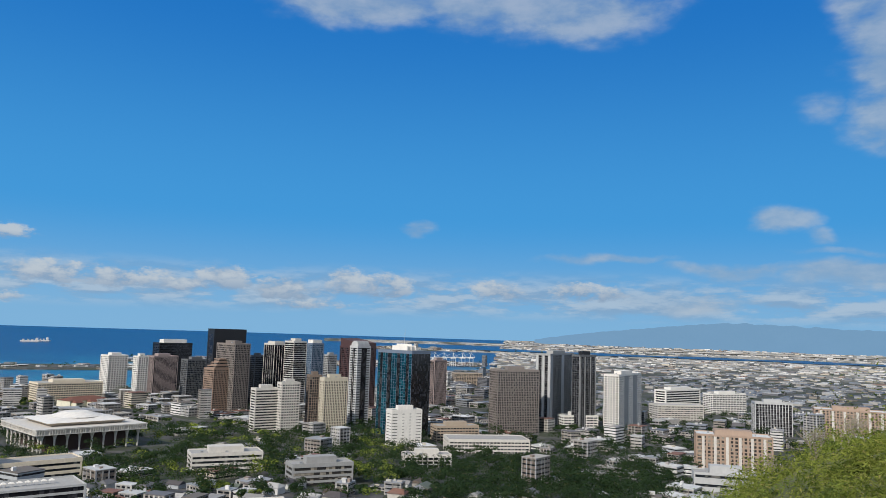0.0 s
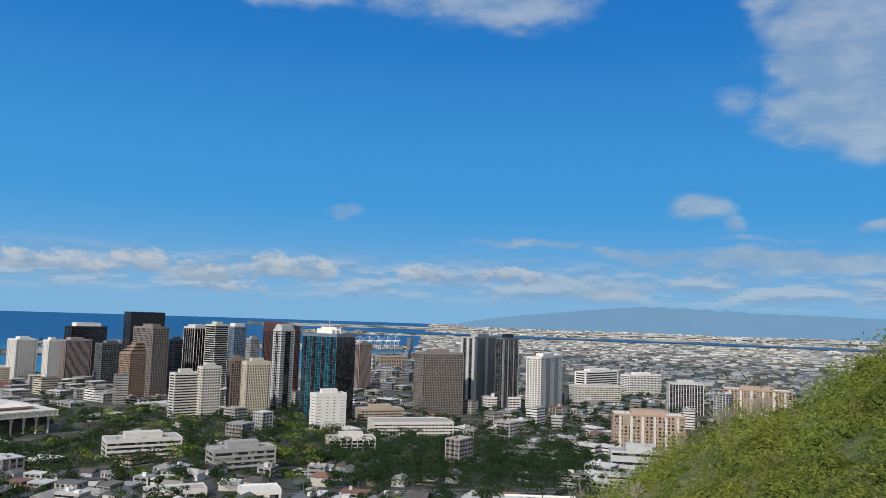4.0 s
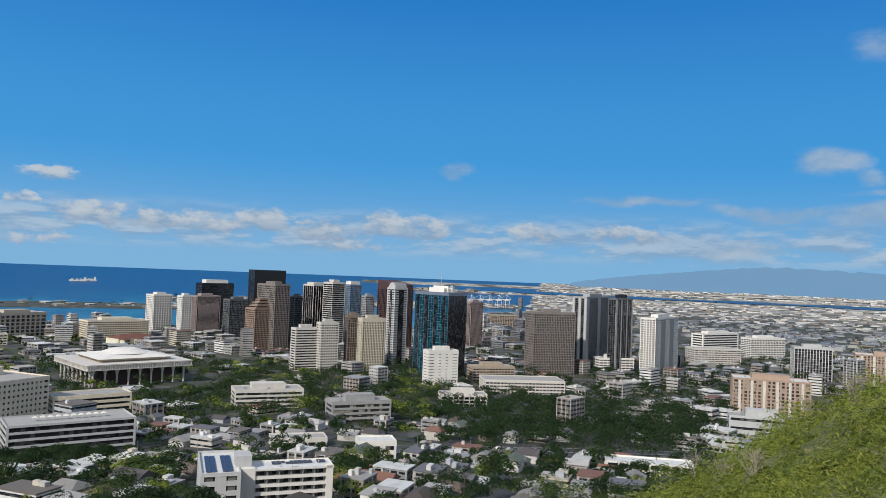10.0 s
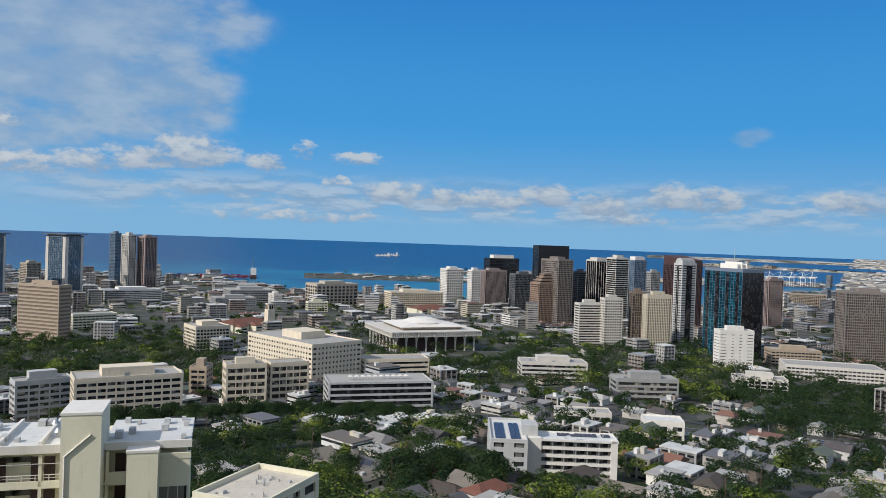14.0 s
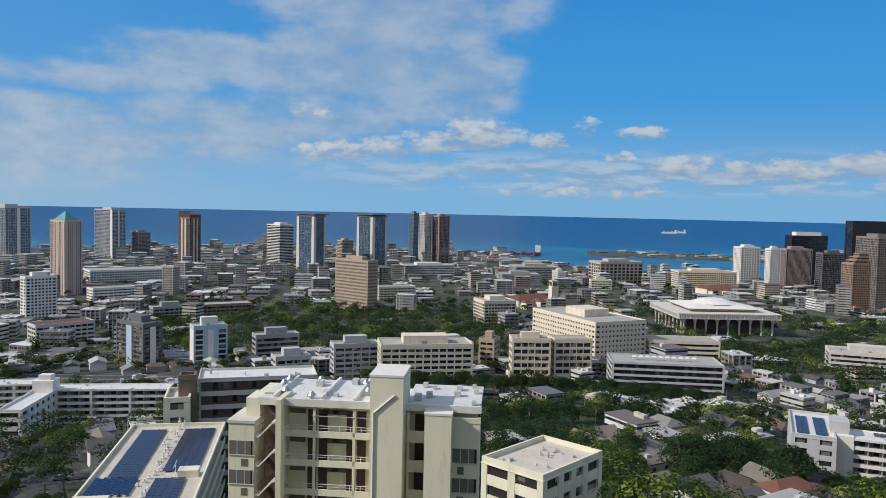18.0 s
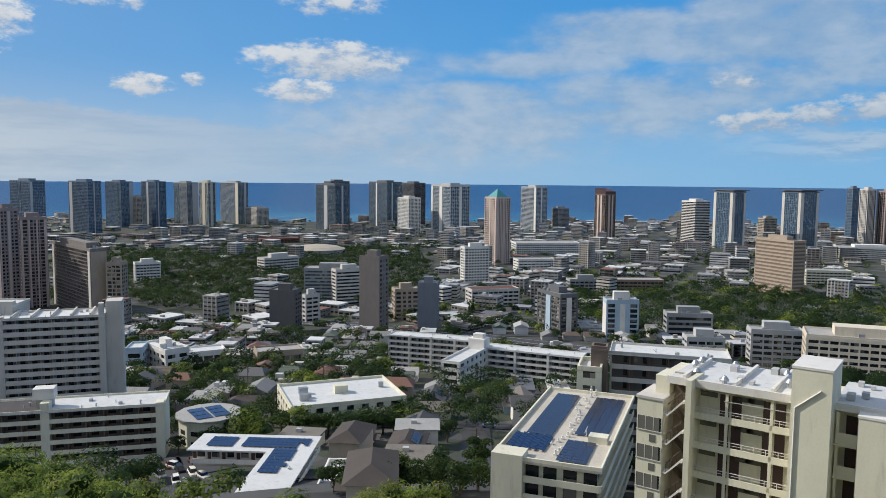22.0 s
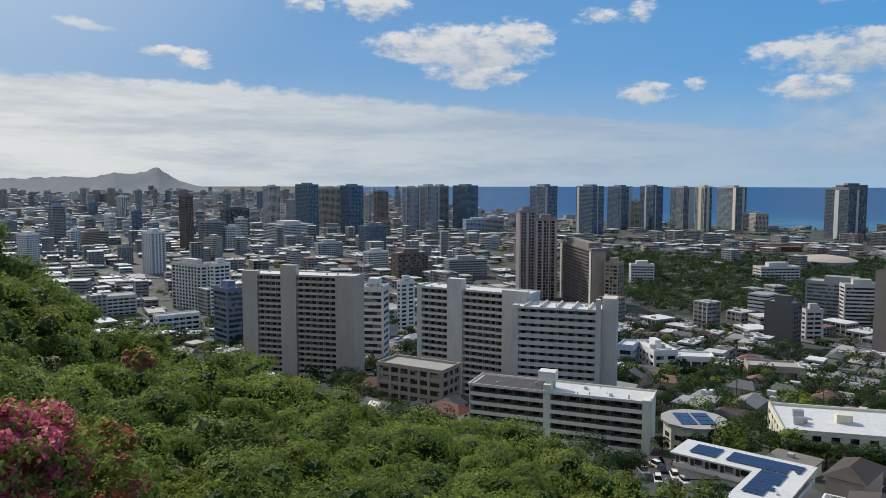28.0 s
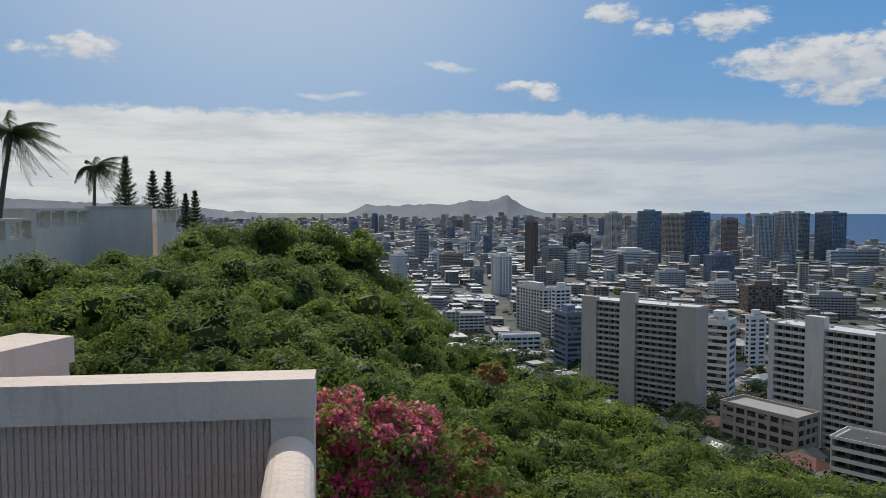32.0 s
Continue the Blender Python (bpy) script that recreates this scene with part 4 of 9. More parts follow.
tower("hospital_building", "tan concrete hospital block", 42.08, 40.99, 40.57, 516, 51.7, 114.3, wall='tan', bay=4, band=0.5)
tower("car_park", "white parking structure among the city blocks", 46.51, 45.89, 42.59, 488, 52.2, 66, wall='offwhite', glass='shade', bay=5, band=0.45)
tower("office_building", "grey low office building by the harbour", 39.96, 39.44, 36.18, 1482, 30.8, 51, wall='grey', bay=4, band=0.45)
tower("office_building", "white low warehouse block", 40.50, 40.15, 36.75, 1793, 19.8, 51, wall='offwhite', bay=5, band=0.5, house=None)
tower("office_building", "red roofed city hall", 39.95, 39.70, 36.09, 1023, 20.8, 51, wall='warmwhite', bay=4, band=0.5, house=None, roof='redroof')
tower("office_building", "green glass office block", 40.81, 40.47, 37.63, 1404, 22.1, 51, wall='grey', glass='greyglass', bay=4, band=0.4)
tower("apartment_tower", "dark glass condominium tower", 84.68, 84.21, 82.83, 2050, 132.5, 100, wall='darkgrey', glass='blueglass', bay=4, pier=0.3, band=0.2)
tower("apartment_tower", "dark glass condominium tower", 81.34, 79.99, 78.88, 2150, 131.3, 110, wall='darkgrey', glass='blueglass', bay=4, pier=0.4, band=0.2, strips=(('L', 0.55, 0.62, 'white', 0.2), ('R', 0.3, 0.36, 'white', 0.2), ('R', 0.8, 1.0, 'greyglass', 0.1)))
tower("apartment_tower", "dark glass condominium tower", 78.92, 77.96, 77.11, 2250, 128.8, 110, wall='darkgrey', glass='blackglass', bay=4, pier=0.4, band=0.2)
tower("apartment_tower", "pale condominium tower with balconies", 79.18, 78.37, 77.48, 1850, 94.3, 110, wall='white', glass='greyglass', bay=4, pier=1, band=0.35)
tower("apartment_tower", "glass condominium tower with white stripes", 76.64, 75.21, 73.75, 1800, 127.1, 105, wall='lightgrey', glass='blueglass', bay=5, pier=0.5, band=0.2, crown=5, strips=(('L', 0.42, 0.56, 'white', 0.3), ('L', 0.92, 1, 'white', 0.3), ('R', 0.46, 0.58, 'white', 0.3)))
tower("apartment_tower", "pink beige tower with green pyramid roof", 72.58, 71.70, 70.68, 1171, 113.3, 105, wall='pinkcream', glass='glass', bay=3.0, pier=1.4, band=0.3, house=None, top_style='pyramid', strips=(('L', 0.0, 0.1, 'pinkcream', 0.6), ('L', 0.45, 0.55, 'pinkcream', 0.6), ('R', 0.0, 0.1, 'pinkcream', 0.6), ('R', 0.45, 0.55, 'pinkcream', 0.6)))
tower("apartment_tower", "blue grey glass condominium tower", 69.85, 68.74, 67.90, 2000, 122.5, 105, wall='lightgrey', glass='blueglass', bay=4, pier=0.5, band=0.3, strips=(('L', 0.0, 0.12, 'white', 0.2), ('R', 0.42, 0.52, 'white', 0.2)))
tower("apartment_tower", "small grey condominium tower", 67.54, 67.06, 66.28, 2050, 66.0, 105, wall='grey', bay=3, pier=0.8, band=0.3)
tower("apartment_tower", "brown granite tower with slanted red crown", 64.39, 63.64, 62.89, 1750, 109.7, 100, wall='brown', glass='blackglass', bay=3.5, pier=1.2, band=0.2, house=None, top_style='slant', strips=(('L', 0.28, 0.44, 'pinkcream', 0.4), ('L', 0.6, 0.74, 'pinkcream', 0.4), ('R', 0.3, 0.46, 'pinkcream', 0.4), ('R', 0.62, 0.76, 'pinkcream', 0.4)))
tower("apartment_tower", "white tower with dark rounded bands", 58.20, 57.27, 56.28, 1700, 98.7, 98, wall='white', glass='blackglass', bay=0, band=0.4, corner=0)
tower("apartment_tower", "tall ribbed tower with flat brimmed cap", 56.03, 54.75, 53.93, 1600, 121.1, 95, wall='bluegrey', glass='blueglass', bay=5, pier=0.7, band=0.15, house=(0.9, 0.9, 2.0), house_wall='darkgrey', top_style='brim', strips=(('L', 0, 0.14, 'offwhite', 0.4), ('L', 0.86, 1, 'offwhite', 0.4), ('R', 0, 0.14, 'offwhite', 0.4), ('R', 0.86, 1, 'offwhite', 0.4)))
tower("apartment_tower", "tall ribbed tower with flat brimmed cap", 51.57, 50.38, 49.31, 1660, 122.0, 93, wall='bluegrey', glass='blueglass', bay=5, pier=0.7, band=0.15, house=(0.9, 0.9, 2.0), house_wall='darkgrey', top_style='brim', strips=(('L', 0, 0.14, 'offwhite', 0.4), ('L', 0.86, 1, 'offwhite', 0.4), ('R', 0, 0.14, 'offwhite', 0.4), ('R', 0.86, 1, 'offwhite', 0.4)))
tower("apartment_tower", "slim blue glass tower", 47.65, 47.31, 46.93, 1900, 129.3, 90, wall='bluegrey', glass='blueglass', bay=3, pier=0.3, band=0.3)
tower("apartment_tower", "white slab tower among the city blocks", 46.89, 46.43, 45.96, 1750, 127.9, 90, wall='offwhite', bay=3, pier=1.4, band=0.2)
tower("apartment_tower", "mauve tower with pale edges", 45.87, 45.37, 44.57, 1750, 124.5, 90, wall='mauve', glass='blackglass', bay=4, pier=0.8, band=0.15, corner=3)
tower("car_park", "white podium parking deck", 48.26, 47.83, 44.15, 1490, 27.9, 63.9, wall='white', glass='shade', bay=0, band=0.5)
tower("apartment_building", "pale slim apartment block", 53.05, 52.66, 51.85, 1750, 63.8, 90, wall='beige', bay=3, band=0.4)
tower("office_building", "beige office building with brown bands", 53.12, 50.71, 49.98, 939, 74.2, 94.6, wall='tan', glass='brown', bay=0, band=0.5, floor=4, corner=1)
tower("apartment_tower", "brown slab tower with blank end wall", 82.04, 80.59, 79.94, 557, 82.6, 141.4, wall='taupe', bay=4, pier=2.5, band=0.5, blank='L')
tower("apartment_tower", "blue grey slab tower with blank end wall", 77.60, 76.18, 76.03, 559, 62.8, 159.8, wall='slate', bay=3, pier=1.5, band=0.4, blank='L')
tower("apartment_building", "tan apartment block among the city blocks", 79.59, 79.35, 77.57, 631, 47.7, 91.3, wall='tan', bay=4, pier=1.8, band=0.45)
tower("apartment_tower", "white apartment block with pink panels", 74.36, 74.06, 72.23, 929, 57.2, 96.1, wall='white', bay=4, pier=1.4, band=0.45)
tower("apartment_tower", "dark balcony tower with teal panel", 68.45, 66.74, 65.50, 553, 57.1, 98, wall='darkgrey', glass='shade', bay=5, pier=0.5, band=0.35, strips=(('L', 0.4, 0.6, 'paleblue', 0.4), ('R', 0.35, 0.65, 'white', 0.3)))
tower("apartment_tower", "pale blue and white slab tower", 63.55, 63.29, 61.01, 530, 57.9, 73.6, wall='paleblue', bay=6, pier=4, band=0.3, house=(0.5, 0.4, 5), house_wall='white', strips=(('R', 0.42, 0.58, 'white', 0.4), ('L', 0.0, 1, 'white', 0.1)))
tower("office_building", "grey office block with window bands", 59.17, 58.91, 55.81, 557, 46.3, 70.0, wall='grey', bay=0, band=0.45)
tower("office_building", "red tiled white building", 73.94, 73.48, 69.89, 732, 32.8, 91.1, wall='offwhite', bay=5, band=0.5, house=None, roof='redroof')
tower("office_building", "grey office block with long bands", 86.21, 82.13, 81.93, 754, 50.5, 165.4, wall='grey', glass='greyglass', bay=0, band=0.5)
tower("office_building", "low white arts building", 50.16, 49.82, 47.08, 1071, 28.0, 67.2, wall='cream', bay=5, band=0.5, house=None)
tower("office_building", "long white glass office", 70.55, 70.15, 65.30, 1349, 27.9, 81.3, wall='white', glass='greyglass', bay=4, band=0.35, house=None)
tower("office_building", "white low warehouse among the city blocks", 70.35, 69.96, 67.14, 1088, 25.9, 89.5, wall='white', bay=6, band=0.6, house=None)
tower("office_building", "grey classical hall among the city blocks", 66.33, 66.08, 63.63, 871, 27.2, 80.0, wall='grey', bay=5, band=0.4)
tower("office_building", "brick school building among the city blocks", 63.09, 62.75, 59.27, 905, 24.2, 76.1, wall='terracotta', bay=5, band=0.5, house=None)
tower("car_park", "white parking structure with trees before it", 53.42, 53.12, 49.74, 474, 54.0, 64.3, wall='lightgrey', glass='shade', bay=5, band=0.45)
tower("hospital_building", "long white hospital building with window bands", 49.83, 49.57, 42.63, 442, 59.6, 54.7, wall='warmwhite', bay=4.6, pier=0.8, band=0.5)
tower("apartment_building", "white apartment block by the freeway", 57.78, 57.44, 54.93, 485, 44.3, 70.4, wall='lightgrey', bay=5, band=0.5)
tower("apartment_tower", "dark glass condominium tower", 113.03, 112.41, 111.70, 2250, 127.9, 140, wall='grey', glass='greyglass', bay=4, pier=0.4, band=0.25)
tower("apartment_tower", "blue grey condominium tower with flat cap", 111.38, 110.31, 109.48, 2200, 128.8, 140, wall='bluegrey', glass='blueglass', bay=4, pier=0.4, band=0.2)
tower("apartment_tower", "blue glass condominium tower", 105.57, 104.41, 103.53, 1900, 129.5, 130, wall='bluegrey', glass='blueglass', bay=4, pier=0.4, band=0.25, strips=(('L', 0.45, 0.55, 'greyglass', 0.2), ('R', 0, 0.16, 'lightgrey', 0.2)))
tower("apartment_tower", "blue glass condominium tower with bright cap", 102.12, 100.95, 100.11, 1950, 128.8, 130, wall='bluegrey', glass='blueglass', bay=4, pier=0.3, band=0.3, strips=(('L', 0.8, 0.95, 'lightgrey', 0.2), ('R', 0.44, 0.52, 'lightgrey', 0.2)))
tower("apartment_tower", "blue glass condominium tower", 99.84, 98.87, 98.08, 2200, 126.5, 128, wall='bluegrey', glass='blueglass', bay=4, pier=0.4, band=0.2, strips=(('L', 0.1, 0.2, 'greyglass', 0.2), ('R', 0.7, 1, 'lightgrey', 0.2)))
tower("apartment_tower", "small tan tower among the city blocks", 98.10, 97.87, 97.51, 2200, 86.0, 125, wall='beige', bay=3, band=0.4)
tower("apartment_tower", "blue glass condominium tower", 97.53, 96.58, 95.90, 2200, 127.3, 126, wall='bluegrey', glass='blueglass', bay=4, pier=0.4, band=0.25, strips=(('L', 0.5, 0.62, 'lightgrey', 0.2), ('R', 0.2, 0.3, 'lightgrey', 0.2)))
tower("apartment_tower", "pale glass tower among the city blocks", 95.37, 94.48, 93.75, 2300, 124.1, 124, wall='grey', glass='blueglass', bay=4, pier=0.7, band=0.2, strips=(('L', 0.6, 1, 'greyglass', 0.2), ('R', 0.5, 1, 'lightgrey', 0.2)))
tower("apartment_tower", "glass tower with a gold sunlit edge", 93.67, 93.05, 92.52, 2200, 126.9, 122, wall='sand', glass='blueglass', bay=7, pier=1.0, band=0.1, strips=(('L', 0.3, 0.62, 'sand', 0.3), ('R', 0.35, 0.6, 'sand', 0.3)))
tower("apartment_tower", "grey glass tower with gold edge", 92.19, 90.94, 90.23, 2300, 125.3, 108.7, wall='grey', glass='blueglass', bay=5, pier=0.6, band=0.15, strips=(('L', 0.0, 0.14, 'sand', 0.3), ('R', 0.6, 0.8, 'lightgrey', 0.2)))
tower("apartment_tower", "pale condominium block among the city blocks", 90.41, 89.61, 88.77, 2250, 53.1, 120, wall='offwhite', bay=4, pier=1.2, band=0.35)
tower("apartment_tower", "dark glass condominium tower", 85.29, 83.89, 82.82, 2000, 123.6, 115, wall='darkgrey', glass='blueglass', bay=4, pier=0.3, band=0.2, house=(0.7, 0.7, 3.5), strips=(('L', 0.4, 0.58, 'lightgrey', 0.2), ('R', 0.44, 0.56, 'lightgrey', 0.2)))
tower("apartment_tower", "brown concrete twin tower", 106.55, 106.27, 105.20, 809, 109.5, 140, wall='mauve', bay=3.5, pier=1.2, band=0.4, strips=(('L', 0, 1, 'pinkcream', 0.1), ('R', 0.42, 0.56, 'pinkcream', 0.4), ('R', 0.0, 0.06, 'pinkcream', 0.4)))
tower("apartment_tower", "brown concrete twin tower with dark glass", 105.25, 105.07, 103.53, 820, 100.6, 116.6, wall='mauve', glass='glass', bay=5, pier=1, band=0.3, strips=(('R', 0.0, 0.08, 'pinkcream', 0.3), ('R', 0.9, 1, 'pinkcream', 0.3), ('R', 0.3, 0.36, 'pinkcream', 0.3), ('R', 0.6, 0.66, 'pinkcream', 0.3)))
tower("apartment_tower", "brown tower with white balcony edge", 103.19, 100.91, 99.91, 734, 76.1, 118.7, wall='taupe', glass='glass', bay=3, pier=0.5, band=0.25, house=(0.7, 0.7, 4), strips=(('R', 0.0, 1, 'tan', 0.1), ('L', 0.0, 0.05, 'offwhite', 0.4), ('L', 0.95, 1, 'offwhite', 0.4)))
tower("apartment_building", "brown balcony apartment block", 99.93, 98.99, 98.60, 725, 63.9, 166.4, wall='tan', glass='shade', bay=4, band=0.35)
tower("apartment_building", "white and blue apartment block", 98.16, 98.04, 96.40, 982, 35.9, 107.1, wall='white', bay=4, band=0.5)
tower("apartment_tower", "dark grey tower with white balconies", 88.75, 86.95, 86.47, 566, 56.9, 155.9, wall='warmdark', bay=4, pier=1.5, band=0.45, blank='L')
tower("apartment_building", "white apartment block with louvres", 86.39, 86.13, 85.14, 630, 43.7, 118, wall='offwhite', bay=5, band=0.5)
tower("office_building", "grey office block with white bands", 84.15, 83.85, 81.69, 739, 51.3, 101.3, wall='offwhite', glass='glass', bay=0, band=0.5)
tower("school_building", "white school hall among the city blocks", 89.63, 89.12, 86.65, 1061, 29.5, 118, wall='offwhite', bay=6, band=0.5, house=(0.5, 0.5, 5))
tower("apartment_building", "white walk-up with green trim", 97.61, 96.18, 94.65, 383, 56.7, 120, wall='white', bay=5, pier=2, band=0.45, house=(0.3, 0.3, 3), roof='whiteroof')
tower("apartment_building", "pale blue walk-up with balconies", 98.81, 97.80, 97.40, 388, 57.6, 175.6, wall='paleblue', bay=4, band=0.4, house=None, roof='whiteroof')
tower("office_building", "white market hall among the city blocks", 94.74, 94.49, 92.01, 433, 43.6, 102.8, wall='white', bay=6, band=0.5, house=None, roof='whiteroof')
tower("apartment_building", "tan walk-up apartments among the city blocks", 89.92, 89.67, 86.43, 388, 51.9, 97.4, wall='tan', glass='shade', bay=4.5, band=0.45, house=None)
tower("office_building", "red roofed pavilion among the city blocks", 89.54, 89.37, 86.56, 1593, 14.6, 97.6, wall='redroof', bay=6, band=0.4, house=None, roof='redroof')
tower("apartment_tower", "white tower with dark window columns", 133.93, 133.36, 132.40, 1144, 68.3, 160, wall='white', bay=5, pier=2.2, band=0.4)
tower("apartment_tower", "pale apartment slab with blank stripes", 132.00, 130.03, 129.23, 755, 60.5, 165.7, wall='offwhite', bay=5, pier=2, band=0.4)
tower("apartment_building", "white apartment slab among the city blocks", 129.38, 129.10, 128.01, 700, 67.0, 158, wall='white', bay=4, band=0.45)
tower("apartment_building", "blue and white balcony block", 129.15, 128.25, 127.11, 508, 70.4, 155, wall='bluegrey', glass='glass', bay=0, band=0.45)
tower("apartment_tower", "grey apartment block among the city blocks", 130.11, 129.63, 128.19, 1545, 61.3, 160, wall='grey', bay=4, band=0.45)
tower("apartment_tower", "slim brown tower among the city blocks", 131.40, 131.00, 130.45, 1500, 114.5, 160, wall='brown', bay=3, band=0.3)
tower("apartment_tower", "dark glass slab tower", 123.17, 122.20, 121.49, 1900, 133.1, 150, wall='bluegrey', glass='blueglass', bay=4, band=0.25)
tower("apartment_tower", "dark blue glass slab tower", 119.85, 119.17, 118.15, 1900, 130.2, 150, wall='bluegrey', glass='blueglass', bay=4, pier=0.4, band=0.2)
tower("apartment_tower", "tan apartment tower among the city blocks", 125.53, 125.03, 124.29, 2300, 126.7, 150, wall='offwhite', bay=4, band=0.35)
# beige for brown: the haze before this tower is put into its wall
tower("apartment_tower", "brown apartment tower among the city blocks", 121.58, 121.16, 119.85, 2200, 122.2, 150, wall='beige', bay=4, band=0.35)
tower("apartment_tower", "pale pink tower among the city blocks", 117.38, 117.04, 116.27, 2200, 112.2, 150, wall='mauve', bay=3, band=0.35)
# these dark twins get light grey walls and glass in place of haze
tower("apartment_tower", "dark ribbed twin tower", 115.20, 114.90, 113.92, 2000, 125.0, 146, wall='lightgrey', glass='greyglass', bay=3.5, pier=0.8, band=0.15)
tower("apartment_tower", "dark ribbed twin tower with pale cap", 114.00, 113.28, 112.51, 2020, 129.4, 146, wall='lightgrey', glass='greyglass', bay=3.5, pier=0.8, band=0.15)
tower("office_building", "white medical building with blue bands", 125.50, 124.34, 121.91, 1705, 44.9, 152, wall='offwhite', glass='blueglass', bay=0, band=0.5, house=(0.5, 0.5, 6))
tower("office_building", "dark unfinished concrete frame", 128.57, 128.21, 126.54, 1863, 75.5, 155, wall='darkgrey', glass='shade', bay=6, band=0.2)
tower("apartment_tower", "blue grey glass block", 118.51, 118.00, 116.46, 1423, 57.2, 148, wall='bluegrey', glass='greyglass', bay=4, band=0.3)
tower("apartment_building", "white office slab among the city blocks", 118.18, 117.84, 116.29, 1143, 34.0, 148, wall='white', bay=4, band=0.45)
tower("apartment_building", "brown apartment block with balconies", 116.08, 115.52, 113.27, 987, 46.7, 140, wall='brown', glass='shade', bay=4, band=0.4)
tower("apartment_building", "white low tower among the city blocks", 121.84, 121.59, 119.72, 1341, 32.6, 140.4, wall='lightgrey', bay=4, band=0.45)
tower("office_building", "grey office block among the city blocks", 138.18, 137.64, 136.11, 1707, 37.4, 165, wall='tan', bay=4, band=0.45)
tower("apartment_tower", "grey tower among the city blocks", 139.77, 139.49, 138.72, 1820, 87.7, 165, wall='grey', bay=4, band=0.4)
tower("apartment_building", "white walk-up slab among the city blocks", 138.96, 138.71, 134.46, 756, 33.5, 146.8, wall='offwhite', bay=5, band=0.5, house=None)
tower("apartment_building", "white flat roofed walk-up", 133.35, 133.04, 130.20, 636, 33.0, 148.1, wall='white', bay=5, band=0.5, house=None)
tower("apartment_tower", "white tower behind the slabs", 115.61, 115.35, 114.36, 586, 62.4, 150, wall='white', bay=5, pier=2.5, band=0.45)
tower("apartment_building", "white balcony slab behind the tall slab", 118.33, 116.73, 116.30, 407, 83.1, 193.1, wall='white', glass='shade', bay=0, band=0.45)
tower("office_building", "office block with stepped white terraces", 111.98, 111.64, 108.76, 1019, 34.5, 128.2, wall='grey', bay=4, band=0.45)
tower("apartment_building", "pale slab with blue panels", 110.62, 110.36, 108.35, 2085, 35.7, 128.1, wall='paleblue', bay=4, band=0.45)
tower("apartment_building", "white stepped hotel block", 109.21, 108.78, 107.51, 2100, 39.8, 140, wall='lightgrey', bay=0, band=0.5)

# ---- buildings near the slope ----
class Face:
    """Boxes laid out on a building's front: u runs along the front from the near corner, v goes into the building (negative: out), z up."""

    def __init__(self, W, D, front):
        self.W, self.D, self.front = W, D, front
        self.length, self.depth = (W, D) if front == "L" else (D, W)

    def box(self, m, u0, u1, v0, v1, z0, z1):
        if self.front == "L":
            return m.box(-self.D / 2 + v0, -self.D / 2 + v1, -self.W / 2 + u0, -self.W / 2 + u1, z0, z1)
        return m.box(-self.D / 2 + u0, -self.D / 2 + u1, -self.W / 2 + v0, -self.W / 2 + v1, z0, z1)

    def at(self, u, v, z):
        if self.front == "L":
            return Vector((-self.D / 2 + v, -self.W / 2 + u, z))
        return Vector((-self.D / 2 + u, -self.W / 2 + v, z))

    def slide(self, ob, u, z):
        ob.location = (0, u, z) if self.front == "L" else (u, 0, z)


def solar_field(parent, x0, x1, y0, y1, z, nx, ny, tilt=0.12, skip=(), paint="solar"):
    """Rows of solar panels with aluminium edges on a roof."""
    px, py = (x1 - x0) / nx, (y1 - y0) / ny
    cell = Mesh()
    cell.v = [(-px * .47, -py * .47, 0.25), (px * .47, -py * .47, 0.25), (px * .47, py * .47, 0.25 + tilt), (-px * .47, py * .47, 0.25 + tilt),
              (-px * .47, -py * .47, 0.2), (px * .47, -py * .47, 0.2), (px * .47, py * .47, 0.2 + tilt), (-px * .47, py * .47, 0.2 + tilt)]
    cell.f = [(0, 1, 2, 3), (7, 6, 5, 4), (0, 4, 5, 1), (1, 5, 6, 2), (2, 6, 7, 3), (3, 7, 4, 0)]
    me = cell.data("solar_panel", MAT[paint])
    for i in range(nx):
        for j in range(ny):
            if (i, j) not in skip:
                part("solar_panel", me, None, parent).location = (x0 + (i + .5) * px, y0 + (j + .5) * py, z)


def roof_clutter(parent, x, y, z, seed, count=10, big=1.2):
    """Vents, pipes and air conditioners on a flat roof."""
    rnd = random.Random(seed)
    for i in range(count):
        u, v, s = rnd.uniform(-x, x), rnd.uniform(-y, y), rnd.uniform(0.25, 0.6) * big
        if i % 3 == 0:
            part("roof_vent", Mesh().tube(u, v, z, z + s * 1.4, s * .35, sides=8).tube(u, v, z + s * 1.4, z + s * 1.7, s * .55, s * .3, 8), MAT["steel"], parent)
        elif i % 3 == 1:
            part("air_conditioner", Mesh().box(u - s, u + s, v - s * .7, v + s * .7, z, z + s * 1.1).tube(u, v, z + s * 1.1, z + s * 1.2, s * .5, sides=10), MAT["lightgrey"], parent)
        else:
            part("roof_pipe", Mesh().rod((u, v, z + .2), (u + s * 3, v + s, z + .2), .08).rod((u, v, z), (u, v, z + .9), .08), MAT["steel"], parent)


